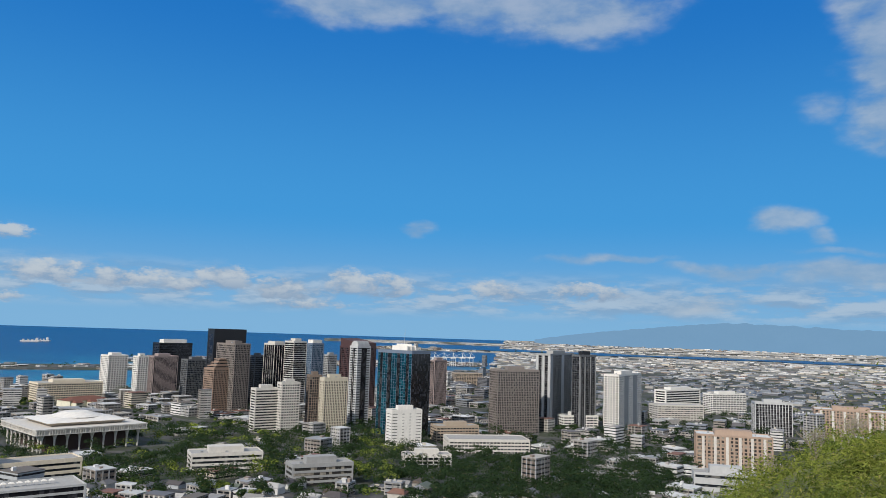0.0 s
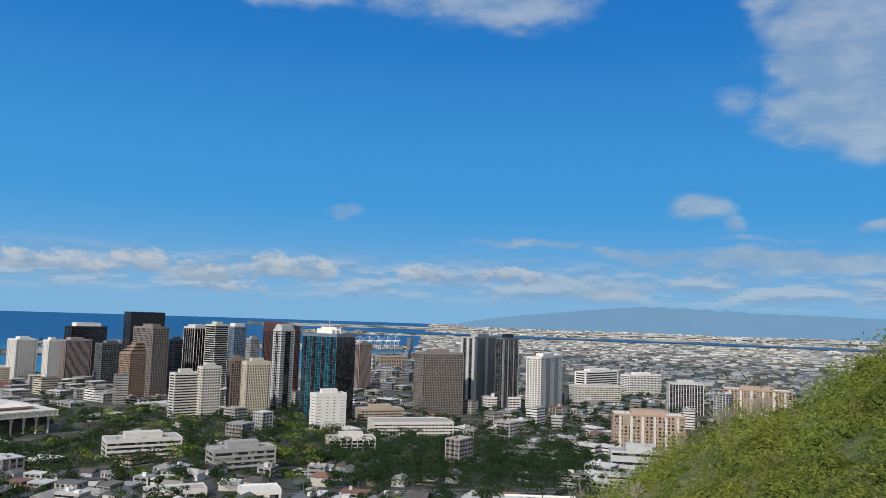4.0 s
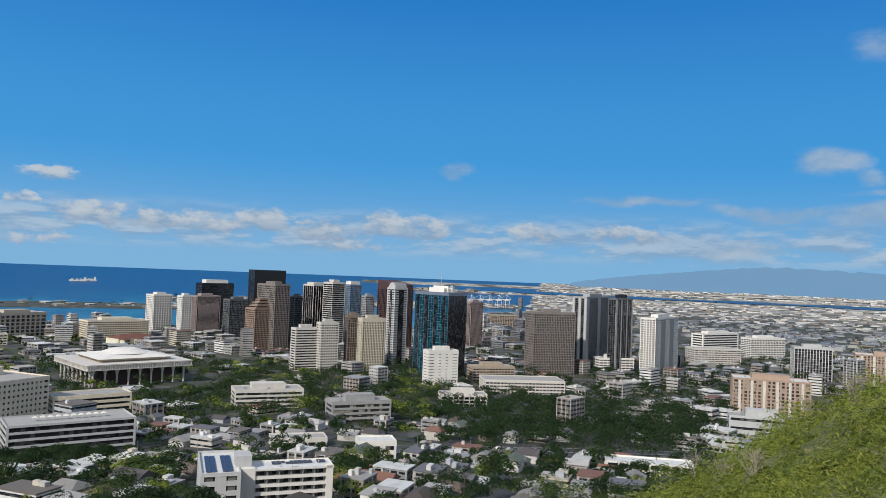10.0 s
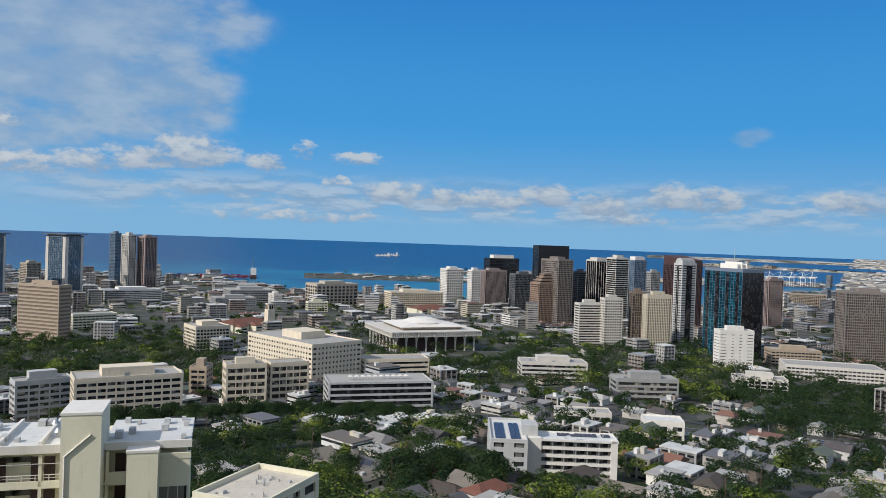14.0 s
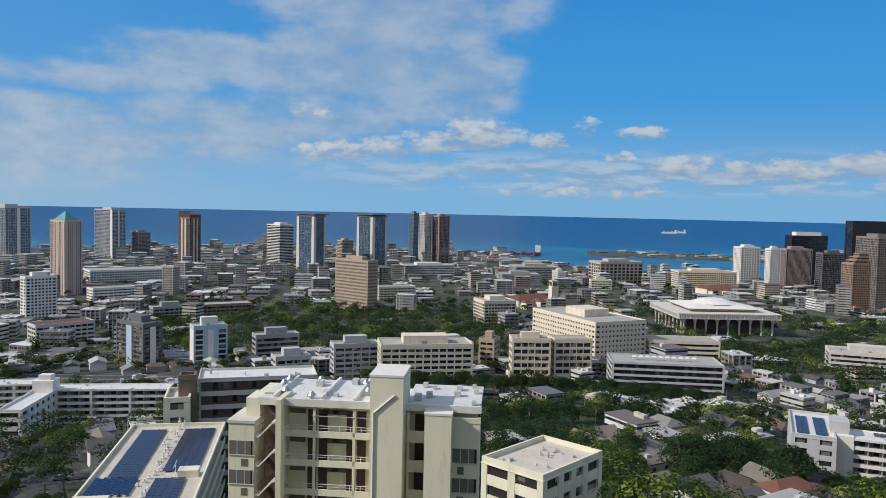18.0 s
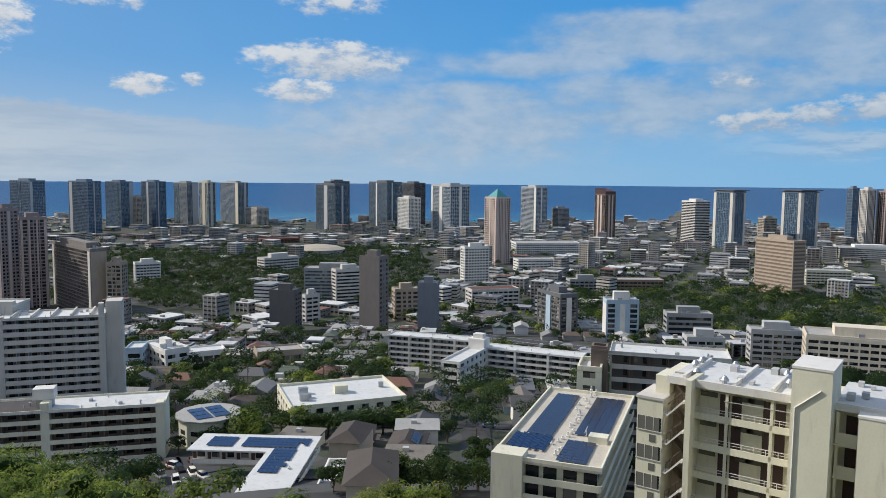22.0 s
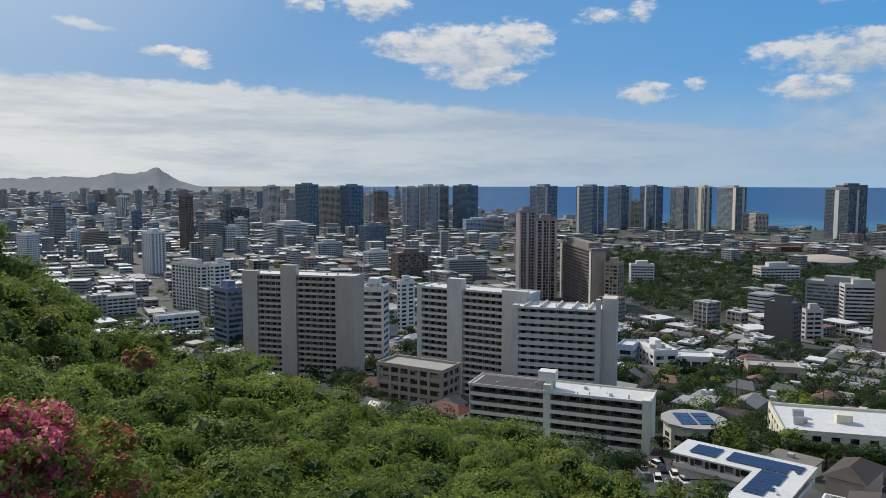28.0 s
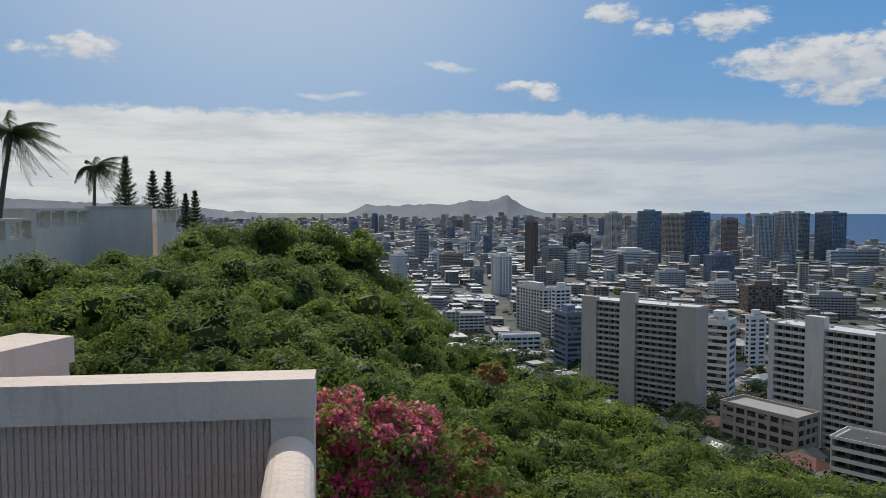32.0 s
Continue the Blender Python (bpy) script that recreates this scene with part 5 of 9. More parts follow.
def slab(name, label, left, near, right, r, top, phi, W, D, front="L", fh=2.75, blanks=(), wall="white", inner="offwhite", rail=1.0, gallery=1.5,
         bay=4.0, roof="whiteroof", ground=False, split_roof=None, glass="glass", clutter=10):
    """A gallery-access slab: recessed rows with doors and windows behind parapets, and blank full-height shafts (from, to, rise, out)."""
    ob, W, D, H = place_body(name, label, left, near, right, r, top, phi, W, D, "apartment building")
    f = Face(W, D, front)
    n = int((H - 1.0) / fh)
    z0 = H - 1.0 - n * fh
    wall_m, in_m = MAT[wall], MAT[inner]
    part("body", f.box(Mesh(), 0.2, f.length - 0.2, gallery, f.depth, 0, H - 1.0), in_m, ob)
    spans, u = [], 0.0
    for a, b, _, _ in sorted(blanks):
        if a * f.length - u > 1.5:
            spans.append((u, a * f.length))
        u = b * f.length
    if f.length - u > 1.5:
        spans.append((u, f.length))
    for a, b, rise, out in blanks:
        part("blank_shaft", f.box(Mesh(), a * f.length, b * f.length, -out, gallery + 1, 0, H + rise), wall_m, ob)
    for a, b in spans:
        m = f.box(Mesh(), a, b, 0, gallery, -0.18, 0)
        f.box(m, a, b, 0, 0.15, 0, rail)
        floor_me = m.data("gallery_floor", wall_m)
        k = max(1, round((b - a) / bay))
        step = (b - a) / k
        w_me = f.box(Mesh(), -step * .36, step * .3, gallery - .05, gallery, .95, 2.2).data("window", MAT[glass])
        for i in range(n):
            z = z0 + i * fh
            if ground and i == 0:
                continue
            part("gallery_floor", floor_me, None, ob).location = (0, 0, z)
            for j in range(k):
                f.slide(part("window", w_me, None, ob), a + (j + .5) * step, z)
        m = Mesh()
        for j in range(1, k):
            f.box(m, a + j * step - .1, a + j * step + .1, .15, gallery, z0, H - 1.0)
        if m.v:
            tagged(part("party_wall", m, in_m, ob), kind="stuff")
    # far sides: window rows on the ends and the back, as bands
    m = Mesh()
    for i in range(n):
        z = z0 + i * fh
        f.box(m, 1.0, f.length - 1.0, f.depth - .02, f.depth + .04, z + .9, z + 2.1)
    tagged(part("rear_windows", m, MAT[glass], ob), kind="stuff")
    part("end_wall", f.box(Mesh(), -.12, .2, 0, f.depth, 0, H - 1.0), wall_m, ob)
    part("end_wall", f.box(Mesh(), f.length - .2, f.length + .12, 0, f.depth, 0, H - 1.0), wall_m, ob)
    part("roof", f.box(Mesh(), -.3, f.length + .3, -.3, f.depth + .3, H - 1.0, H - .7), MAT[roof], ob)
    m = Mesh()
    for b in ((-.3, f.length + .3, -.3, -.1), (-.3, f.length + .3, f.depth + .1, f.depth + .3), (-.3, -.1, -.1, f.depth + .1), (f.length + .1, f.length + .3, -.1, f.depth + .1)):
        f.box(m, *b, H - .7, H - .2)
    part("parapet", m, wall_m, ob)
    roof_clutter(ob, D * .4, W * .42, H - .7, int(r), clutter)
    return ob, f, H


def long_low_block():
    # brown inner walls put the deep galleries' shade into the paint
    ob, f, H = slab("apartment_building", "long tan apartment block with white parapet bands and roof tank", 109.9, 96.4, 95.7, 207, 81, 180, 52, 12,
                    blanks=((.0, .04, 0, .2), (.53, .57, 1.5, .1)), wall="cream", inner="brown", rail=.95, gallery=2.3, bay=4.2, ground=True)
    part("water_tank", f.box(Mesh(), f.length * .52, f.length * .52 + 5, 3, 7, H + 1.6, H + 4.4), MAT["white"], ob)
    part("tank_stand", f.box(Mesh(), f.length * .52 + .6, f.length * .52 + 4.4, 3.6, 6.4, H - .7, H + 1.6), MAT["grey"], ob)
    part("roof_terrace", f.box(Mesh(), f.length * .58, f.length - 1, .5, f.depth - .5, H - .69, H - .6), MAT["darkroof"], ob)
    part("entrance_canopy", f.box(Mesh(), f.length * .4, f.length * .62, -6, 0, 2.6, 2.9), MAT["white"], ob)
    for i in range(8):
        part("parking_column", f.box(Mesh(), 3 + i * 6, 3.4 + i * 6, .1, .5, 0, 3), MAT["offwhite"], ob)


def white_slabs():
    ob, f, H = slab("apartment_building", "white apartment slab with broad horizontal parapet bands", 106.9, 100.2, 98.9, 281, 93, 184, 33, 15,
                    blanks=((.0, .05, 3.6, .2), (.93, 1.0, .2, .2)), wall="slabwhite", inner="grey", rail=1.45, bay=3.6)
    for i in range(5):
        part("roof_fin", f.box(Mesh(), 4 + i * 6, 4.5 + i * 6, 0, f.depth, H - .7, H + .4), MAT["slabwhite"], ob)
    part("end_tower", f.box(Mesh(), -5.5, -.2, 4, 12, 0, H + 3.6), MAT["slabwhite"], ob)
    ob, f, H = slab("apartment_building", "white apartment slab with tall blank shafts and window grid", 113.9, 105.7, 104.8, 296, 96, 172, 51, 13,
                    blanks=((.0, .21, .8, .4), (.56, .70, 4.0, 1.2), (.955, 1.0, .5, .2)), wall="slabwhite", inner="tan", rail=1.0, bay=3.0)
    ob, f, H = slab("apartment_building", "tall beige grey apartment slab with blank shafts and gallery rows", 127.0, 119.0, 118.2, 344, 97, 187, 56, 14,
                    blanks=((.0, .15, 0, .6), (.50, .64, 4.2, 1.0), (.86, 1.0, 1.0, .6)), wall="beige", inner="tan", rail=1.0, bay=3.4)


def solar_slab():
    ob, f, H = slab("apartment_building", "white grey apartment block with solar panels on its roof", 19.9, 17.2, 10.3, 266, 71.5, 22, 11, 33, front="R",
                    blanks=((.0, .19, 0, .4), (.93, 1.0, 0, .3)), wall="white", inner="grey", rail=1.0, bay=4.4, fh=2.75, clutter=3)
    solar_field(ob, -4, 15, .5, 3.5, H - .7, 12, 2, .35, skip=((2, 0), (3, 1), (9, 0), (9, 1)))
    ob2, x, y, H2 = tower("apartment_building", "grey end block with four rows of blue solar panels", 20.0, 19.6, 17.2, 260, 72, 22, wall="lightgrey", bay=5, pier=3.6, band=.5,
                          w=31, d=12, house=None, roof="whiteroof", crown=1.2, floor=2.75, split=True)
    solar_field(ob2, -4.6, -1.0, -12, 10, H2 - .85, 2, 12, .1)
    solar_field(ob2, 0.8, 4.4, -12, 10, H2 - .85, 2, 12, .1)
    part("stair_tower", Mesh().box(5.2, 10.5, -8, 0, 0, H2 + 3.2), MAT["lightgrey"], ob2)


def cream_tower():
    """Cream apartment tower: open galleries, an open stair, lift shaft, side units."""
    ob, W, D, H = place_body("apartment_building", "cream painted apartment tower with open stair and tall lift shaft", 60.9, 41.9, 41.0, 68, 122.3, 130, 22.5, 9.0, "apartment building")
    f = Face(W, D, "L")
    cream, fh, n = MAT["cream"], 2.78, 9
    z0 = H - 1.0 - n * fh
    part("body", f.box(Mesh(), .3, W * .82, 1.7, D, 0, H - 1.0), cream, ob)
    part("body", f.box(Mesh(), W * .82, W, 2.6, D, 0, H - 1.0), cream, ob)
    part("roof", f.box(Mesh(), 0, W * .315, .6, D + .3, H - 1.0, H - .55), MAT["whiteroof"], ob)
    part("roof", f.box(Mesh(), W * .44, W * .93, .4, D + .3, H - 1.0, H - .5), MAT["whiteroof"], ob)
    part("roof_edge", f.box(Mesh(), W * .44, W * .93, .2, .4, H - 1.0, H - .3), MAT["white"], ob)
    part("roof_edge", f.box(Mesh(), -.1, W * .315, .4, .6, H - 1.0, H - .35), MAT["white"], ob)
    part("lift_shaft", f.box(Mesh(), W * .306, W * .44, -1.6, 3.2, 0, H + 2.5), cream, ob)
    part("shaft_cap", f.box(Mesh(), W * .303, W * .443, -1.65, 3.25, H + 2.5, H + 2.7), MAT["white"], ob)
    part("drain_pipe", Mesh().rod(f.at(W * .425, -1.68, 0), f.at(W * .425, -1.68, H - .8), .07).rod(f.at(W * .425, -1.68, H - .8), f.at(W * .34, -1.68, H + .9), .07), MAT["white"], ob)
    part("side_shaft", f.box(Mesh(), W * .112, W * .22, -1.2, 2.6, 0, H - .9), cream, ob)
    part("shaft_cap", f.box(Mesh(), W * .109, W * .223, -1.25, 2.6, H - .9, H - .7), MAT["white"], ob)
    part("corner_unit", f.box(Mesh(), 0, W * .112, .2, 2.6, 0, H - 1.9), cream, ob)
    part("roof_deck_wall", f.box(Mesh(), -.05, W * .112, .15, .35, H - 1.9, H - 1.4), MAT["cream"], ob)
    part("corner_unit", f.box(Mesh(), W * .93, W * 1.04, -.6, 4, 0, H - 2.6), cream, ob)
    part("unit_roof", f.box(Mesh(), W * .925, W * 1.045, -.7, 4, H - 2.6, H - 2.35), MAT["offwhite"], ob)
    part("roof_room", f.box(Mesh(), W * .93, W * .99, 1.0, 4, H - 2.35, H - .6), cream, ob)
    part("stair_wall", f.box(Mesh(), W * .815, W * .838, -.8, 3, 0, H - .2), cream, ob)
    part("stair_back", f.box(Mesh(), W * .838, W * .93, 2.3, 2.6, 0, H - .4), MAT["tan"], ob)
    # galleries
    me = f.box(f.box(Mesh(), W * .44, W * .815, .4, 1.7, -.16, 0), W * .44, W * .815, .4, .5, 0, .46).data("gallery_floor", cream)
    rail = f.box(Mesh(), W * .44, W * .815, .42, .47, .93, .98)
    f.box(rail, W * .44, W * .815, .43, .46, .70, .73)
    for k in range(9):
        f.box(rail, W * .445 + k * W * .0455, W * .445 + k * W * .0455 + .05, .42, .47, .46, .93)
    rail = rail.data("gallery_rail", MAT["white"])
    side = f.box(f.box(Mesh(), W * .222, W * .315, .3, 2.6, -.16, 0), W * .222, W * .29, .3, .4, 0, .95).data("balcony_floor", cream)
    opening = f.box(Mesh(), -.42, .42, 1.63, 1.72, 0, 2.15).data("doorway", MAT["darkbrown"])
    louvre = f.box(Mesh(), -.75, .75, 1.63, 1.72, 1.75, 2.2).data("louvre_window", MAT["glass"])
    wide = f.box(Mesh(), -1.15, 1.15, -.05, .05, 1.0, 2.3).data("window", MAT["glass"])
    sill = f.box(Mesh(), -1.25, 1.25, -.10, .05, .92, 1.0).data("window_sill", MAT["offwhite"])
    bars = Mesh()
    for k in range(4):
        f.box(bars, -1.15 + k * .766 - .03, -1.15 + k * .766 + .03, -.07, -.05, 1.0, 2.3)
    bars = bars.data("window_bars", MAT["offwhite"])
    small = f.box(Mesh(), -.3, .3, -.04, .05, 1.0, 1.7).data("bathroom_window", MAT["glass"])
    post = f.box(Mesh(), -.12, .12, .4, .6, 0, fh - .16).data("gallery_post", cream)
    # front flights are painted white for the sun on them
    flight = Mesh()
    flight.v = [tuple(f.at(u, v, z)) for u, z in ((W * .93, -.14), (W * .912, -.14), (W * .854, fh / 2 - .16), (W * .846, fh / 2 - .16), (W * .846, fh / 2 + .04), (W * .856, fh / 2 + .04), (W * .912, .04), (W * .93, .04)) for v in (-.5, .5)]
    flight.f = [tuple(range(0, 16, 2)), tuple(range(15, 0, -2))] + [(2 * k, 2 * k + 1, (2 * k + 3) % 16, (2 * k + 2) % 16) for k in range(8)]
    flight = flight.data("stair_flight", MAT["white"])
    # back flights are painted brown for the shadow they lie in
    dark = Mesh()
    dark.v = [tuple(f.at(u, v, z)) for u, z in ((W * .854, fh / 2 - .1), (W * .912, fh - .1), (W * .912, fh + .1), (W * .854, fh / 2 + .1)) for v in (1.0, 2.1)]
    dark.f = [(0, 2, 4, 6), (7, 5, 3, 1)] + [(2 * k, 2 * k + 1, (2 * k + 3) % 8, (2 * k + 2) % 8) for k in range(4)]
    dark = dark.data("stair_flight", MAT["brown"])
    handrail = Mesh().rod(f.at(W * .912, -.48, .95), f.at(W * .854, -.48, fh / 2 + .95), .03, sides=4)
    for k in range(5):
        q = k / 4
        handrail.rod(f.at(W * (.912 - .058 * q), -.48, fh / 2 * q), f.at(W * (.912 - .058 * q), -.48, fh / 2 * q + .95), .018, sides=4)
    handrail = handrail.data("handrail", MAT["darkbrown"])
    for i in range(n):
        z = z0 + i * fh
        part("gallery_floor", me, None, ob).location = (0, 0, z)
        part("gallery_rail", rail, None, ob).location = (0, 0, z)
        part("balcony_floor", side, None, ob).location = (0, 0, z)
        part("stair_flight", flight, None, ob).location = (0, 0, z)
        part("stair_flight", dark, None, ob).location = (0, 0, z)
        part("handrail", handrail, None, ob).location = (0, 0, z)
        for u in (.500, .545, .665, .712):
            f.slide(part("doorway", opening, None, ob), W * u, z)
        for u in (.59, .63, .775):
            f.slide(part("louvre_window", louvre, None, ob), W * u, z)
        for u in (.522, .69):
            f.slide(part("gallery_post", post, None, ob), W * u, z)
        f.slide(part("doorway", opening, None, ob), W * .255, z)
        f.slide(part("gallery_post", post, None, ob), W * .295, z)
        if i < n - 1:
            for u, v in ((.06, .2), (.985, -.6)):
                w = part("window", wide, None, ob)
                w.location = f.at(W * u, v, z) - f.at(0, 0, 0)
                part("window_sill", sill, None, w)
                part("window_bars", bars, None, w)
                part("bathroom_window", small, None, ob).location = f.at(W * u + (.35 if u < .5 else -.3), v, z - 1.1) - f.at(0, 0, 0)
        # the narrow end face
        for v in (3.6, 5.6, 7.4):
            m = Mesh().box(-D / 2 + v - .35, -D / 2 + v + .35, -W / 2 + .22, -W / 2 + .31, z + 1, z + 2)
            part("side_window", m, MAT["glass"], ob)
    rnd = random.Random(5)
    for k in range(16):
        u, v, s = rnd.uniform(W * .46, W * .9), rnd.uniform(1.2, D - .5), rnd.uniform(.3, .6)
        p = f.at(u, v, H - .5)
        if k % 2:
            part("roof_vent", Mesh().tube(p.x, p.y, p.z, p.z + s, .22, sides=8).tube(p.x, p.y, p.z + s, p.z + s + .35, .4, .15, 10), MAT["steel"], ob)
        else:
            part("air_conditioner", Mesh().box(p.x - s, p.x + s, p.y - s * .6, p.y + s * .6, p.z, p.z + s), MAT["lightgrey"], ob)
    for k in range(9):
        u, v, s = rnd.uniform(.6, W * .28), rnd.uniform(1.4, D - .5), rnd.uniform(.25, .5)
        p = f.at(u, v, H - .5)
        part("air_conditioner", Mesh().box(p.x - s, p.x + s, p.y - s * .7, p.y + s * .7, p.z, p.z + s * 1.2), MAT["lightgrey"], ob)
    for u in (.52, .66, .86):
        part("roof_beam", f.box(Mesh(), W * u, W * u + .25, .6, D, H - .5, H - .1), MAT["white"], ob)
    part("roof_rail", f.box(Mesh(), W * .44, W * .70, .3, .36, H - 1.9, H - 1.85), MAT["lightgrey"], ob)
    # lower wing behind, to the left
    slab("apartment_building", "grey cream gallery block with a white roof", 62.9, 54.5, 54.0, 158, 105.2, 150, None, 9, wall="offwhite", inner="brown", rail=.8, bay=4.2, clutter=5)
    tower("stair_tower", "slim dark brown stair shaft between cream walls", 63.62, 63.3, 62.85, 154, 106.6, 150, wall="brown", glass="blackglass", bay=0, band=1.0, w=2.4, d=2.4, house=None, crown=.6, corner=.3, category="stair tower")
    tower("apartment_building", "small cream block beside a brown stair shaft", 65.0, 63.7, 63.5, 151, 103, 150, wall="cream", glass="shade", bay=2.4, pier=1.2, band=.5, w=4.0, d=8, house=None, roof="whiteroof", crown=1.0, floor=2.8, split=True)


def cream_solar_block():
    """Low cream block whose roof carries big fields of solar panels."""
    ob, W, D, H = place_body("apartment_building", "low cream apartment block covered with solar panels", 71.7, 63.3, 61.0, 107, 99, 145, 16.6, 39.5, "apartment building")
    cream, x, y = MAT["cream"], D / 2, W / 2
    part("body", Mesh().box(-x + 1.2, x, -y + 1.0, y, 0, H - .9), cream, ob)
    part("roof", Mesh().box(-x, x, -y, y, H - .9, H - .55), MAT["beigeroof"], ob)
    m = Mesh()
    for b in ((-x, x, -y, -y + .3), (-x, x, y - .3, y), (-x, -x + .3, -y + .3, y - .3), (x - .3, x, -y + .3, y - .3)):
        m.box(*b, H - .55, H)
    part("parapet", m, cream, ob)
    part("corner_tower", Mesh().box(-x - .7, -x + 3.0, y - 5.0, y - .2, 0, H + .4), MAT["cream"], ob)
    fh, n = 2.75, max(1, int((H - .9) / 2.75))
    slab_m = Mesh().box(-x, -x + 1.2, -y, y - 4.6, -.15, 0).box(-x, -x + .12, -y, y - 4.6, 0, .9).data("balcony", cream)
    side_m = Mesh().box(-x, x, -y, -y + 1.0, -.15, 0).box(-x, x, -y, -y + .12, 0, .9).data("gallery_floor", cream)
    for i in range(n):
        z = H - .9 - (i + 1) * fh
        part("balcony", slab_m, None, ob).location = (0, 0, z)
        part("gallery_floor", side_m, None, ob).location = (0, 0, z)
        for v in (-6.5, -3.5, -.5, 2.2):
            part("window", Mesh().box(-x + 1.14, -x + 1.2, v - 1.0, v + 1.0, z + .3, z + 2.2), MAT["glass"], ob)
        for k in range(9):
            part("window", Mesh().box(-x + 3 + k * 4.6, -x + 5 + k * 4.6, -y + .94, -y + 1.0, z + .8, z + 2.1), MAT["glass"], ob)
    z = H - .55
    solar_field(ob, -x + 12, x - 3, 1.6, y - 2.4, z, 22, 5, .08)
    solar_field(ob, -x + 4.5, -x + 11.4, 1.2, y - 1.0, z, 6, 5, .35, paint="solar_blue")
    solar_field(ob, -x + 14, x - 3, -y + 1.4, -1.6, z, 20, 4, .08)
    solar_field(ob, -x + 1.5, -x + 11, -y + 2.6, -1.2, z, 8, 4, .08)
    rnd = random.Random(8)
    for k in range(26):
        u = -x + 4 + k * 1.5
        p = rnd.uniform(-1.1, .9)
        part("roof_vent", Mesh().tube(u, p, z, z + rnd.uniform(.3, 1.0), .16, sides=8).box(u - .3, u + .3, p - .25, p + .25, z, z + .3), MAT["white"], ob)
    part("roof_box", Mesh().box(-x + 11.4, -x + 13.6, -y + 1, -y + 4, z, z + 1.1), cream, ob)
    part("clothes_rack", Mesh().rod((-x + 12.5, -y + 4.5, z), (-x + 12.5, -y + 4.5, z + 1.7), .05).rod((-x + 11, -y + 4.5, z + 1.7), (-x + 14, -y + 4.5, z + 1.9), .05), MAT["white"], ob)


def ell_block():
    """White L-shaped walk-up with solar panels."""
    ob, W, D, H = place_body("apartment_building", "white L-shaped walk-up apartments with solar panels on the flat roof", 91.4, 88.18, 85.0, 139, 80, 163, 9.5, 35.5, "apartment building")
    x, y, fh = D / 2, W / 2, 2.7
    white = MAT["white"]
    n = int((H - .6) / fh)
    part("body", Mesh().box(-x + .3, x, -y + 1.2, y, 0, H - .5), MAT["offwhite"], ob)
    part("body", Mesh().box(x - 8.6, x - .2, y, y + 17.5, 0, H - .5), MAT["offwhite"], ob)
    part("roof", Mesh().box(-x - .5, x + .5, -y - .3, y + .3, H - .5, H - .15), MAT["whiteroof"], ob)
    part("roof", Mesh().box(x - 10.3, x + .5, y + .3, y + 18.2, H - .5, H - .15), MAT["whiteroof"], ob)
    g1 = Mesh().box(x - 10.1, x - 8.6, y + .3, y + 17.5, -.15, 0).box(x - 10.1, x - 10.0, y + .3, y + 17.5, 0, .95).data("gallery_floor", white)
    g2 = Mesh().box(-x + .3, x, -y, -y + 1.2, -.15, 0).box(-x + .3, x, -y, -y + .1, 0, .95).data("gallery_floor", white)
    for i in range(n):
        z = H - .5 - (i + 1) * fh
        part("gallery_floor", g1, None, ob).location = (0, 0, z)
        part("gallery_floor", g2, None, ob).location = (0, 0, z)
        for k in range(5):
            part("window", Mesh().box(x - 8.66, x - 8.6, y + 1.5 + k * 3.3, y + 3.2 + k * 3.3, z + .9, z + 2.1), MAT["glass"], ob)
            part("door", Mesh().box(x - 8.67, x - 8.6, y + 3.4 + k * 3.3, y + 4.2 + k * 3.3, z, z + 2), MAT["darkbrown"], ob)
        for k in range(8):
            part("window", Mesh().box(-x + 2 + k * 4, -x + 4 + k * 4, -y + 1.14, -y + 1.2, z + .8, z + 2.1), MAT["glass"], ob)
    z = H - .15
    solar_field(ob, -x + 13, x - 8.6, -1.5, 3.6, z, 8, 5, .06, paint="solar_blue", skip=((0, 0), (1, 0), (3, 0)))
    solar_field(ob, x - 8, x - 2, -3.4, 11.5, z, 4, 13, .06, paint="solar_blue", skip=((0, 1), (1, 1), (0, 0)))
    solar_field(ob, x - 8, x - 2, 13.6, 19.5, z, 4, 5, .06, paint="solar_blue")
    roof_clutter(ob, 3, 3, z, 4, 5, .7)
    for u in (8, 18, 28):
        v = ob.matrix_world @ Vector((x - 5, y + u - 8, 0))
        FOOT.append((v.x, v.y, 9))
    FOOT.append((ob.matrix_world.translation.x, ob.matrix_world.translation.y, 18))


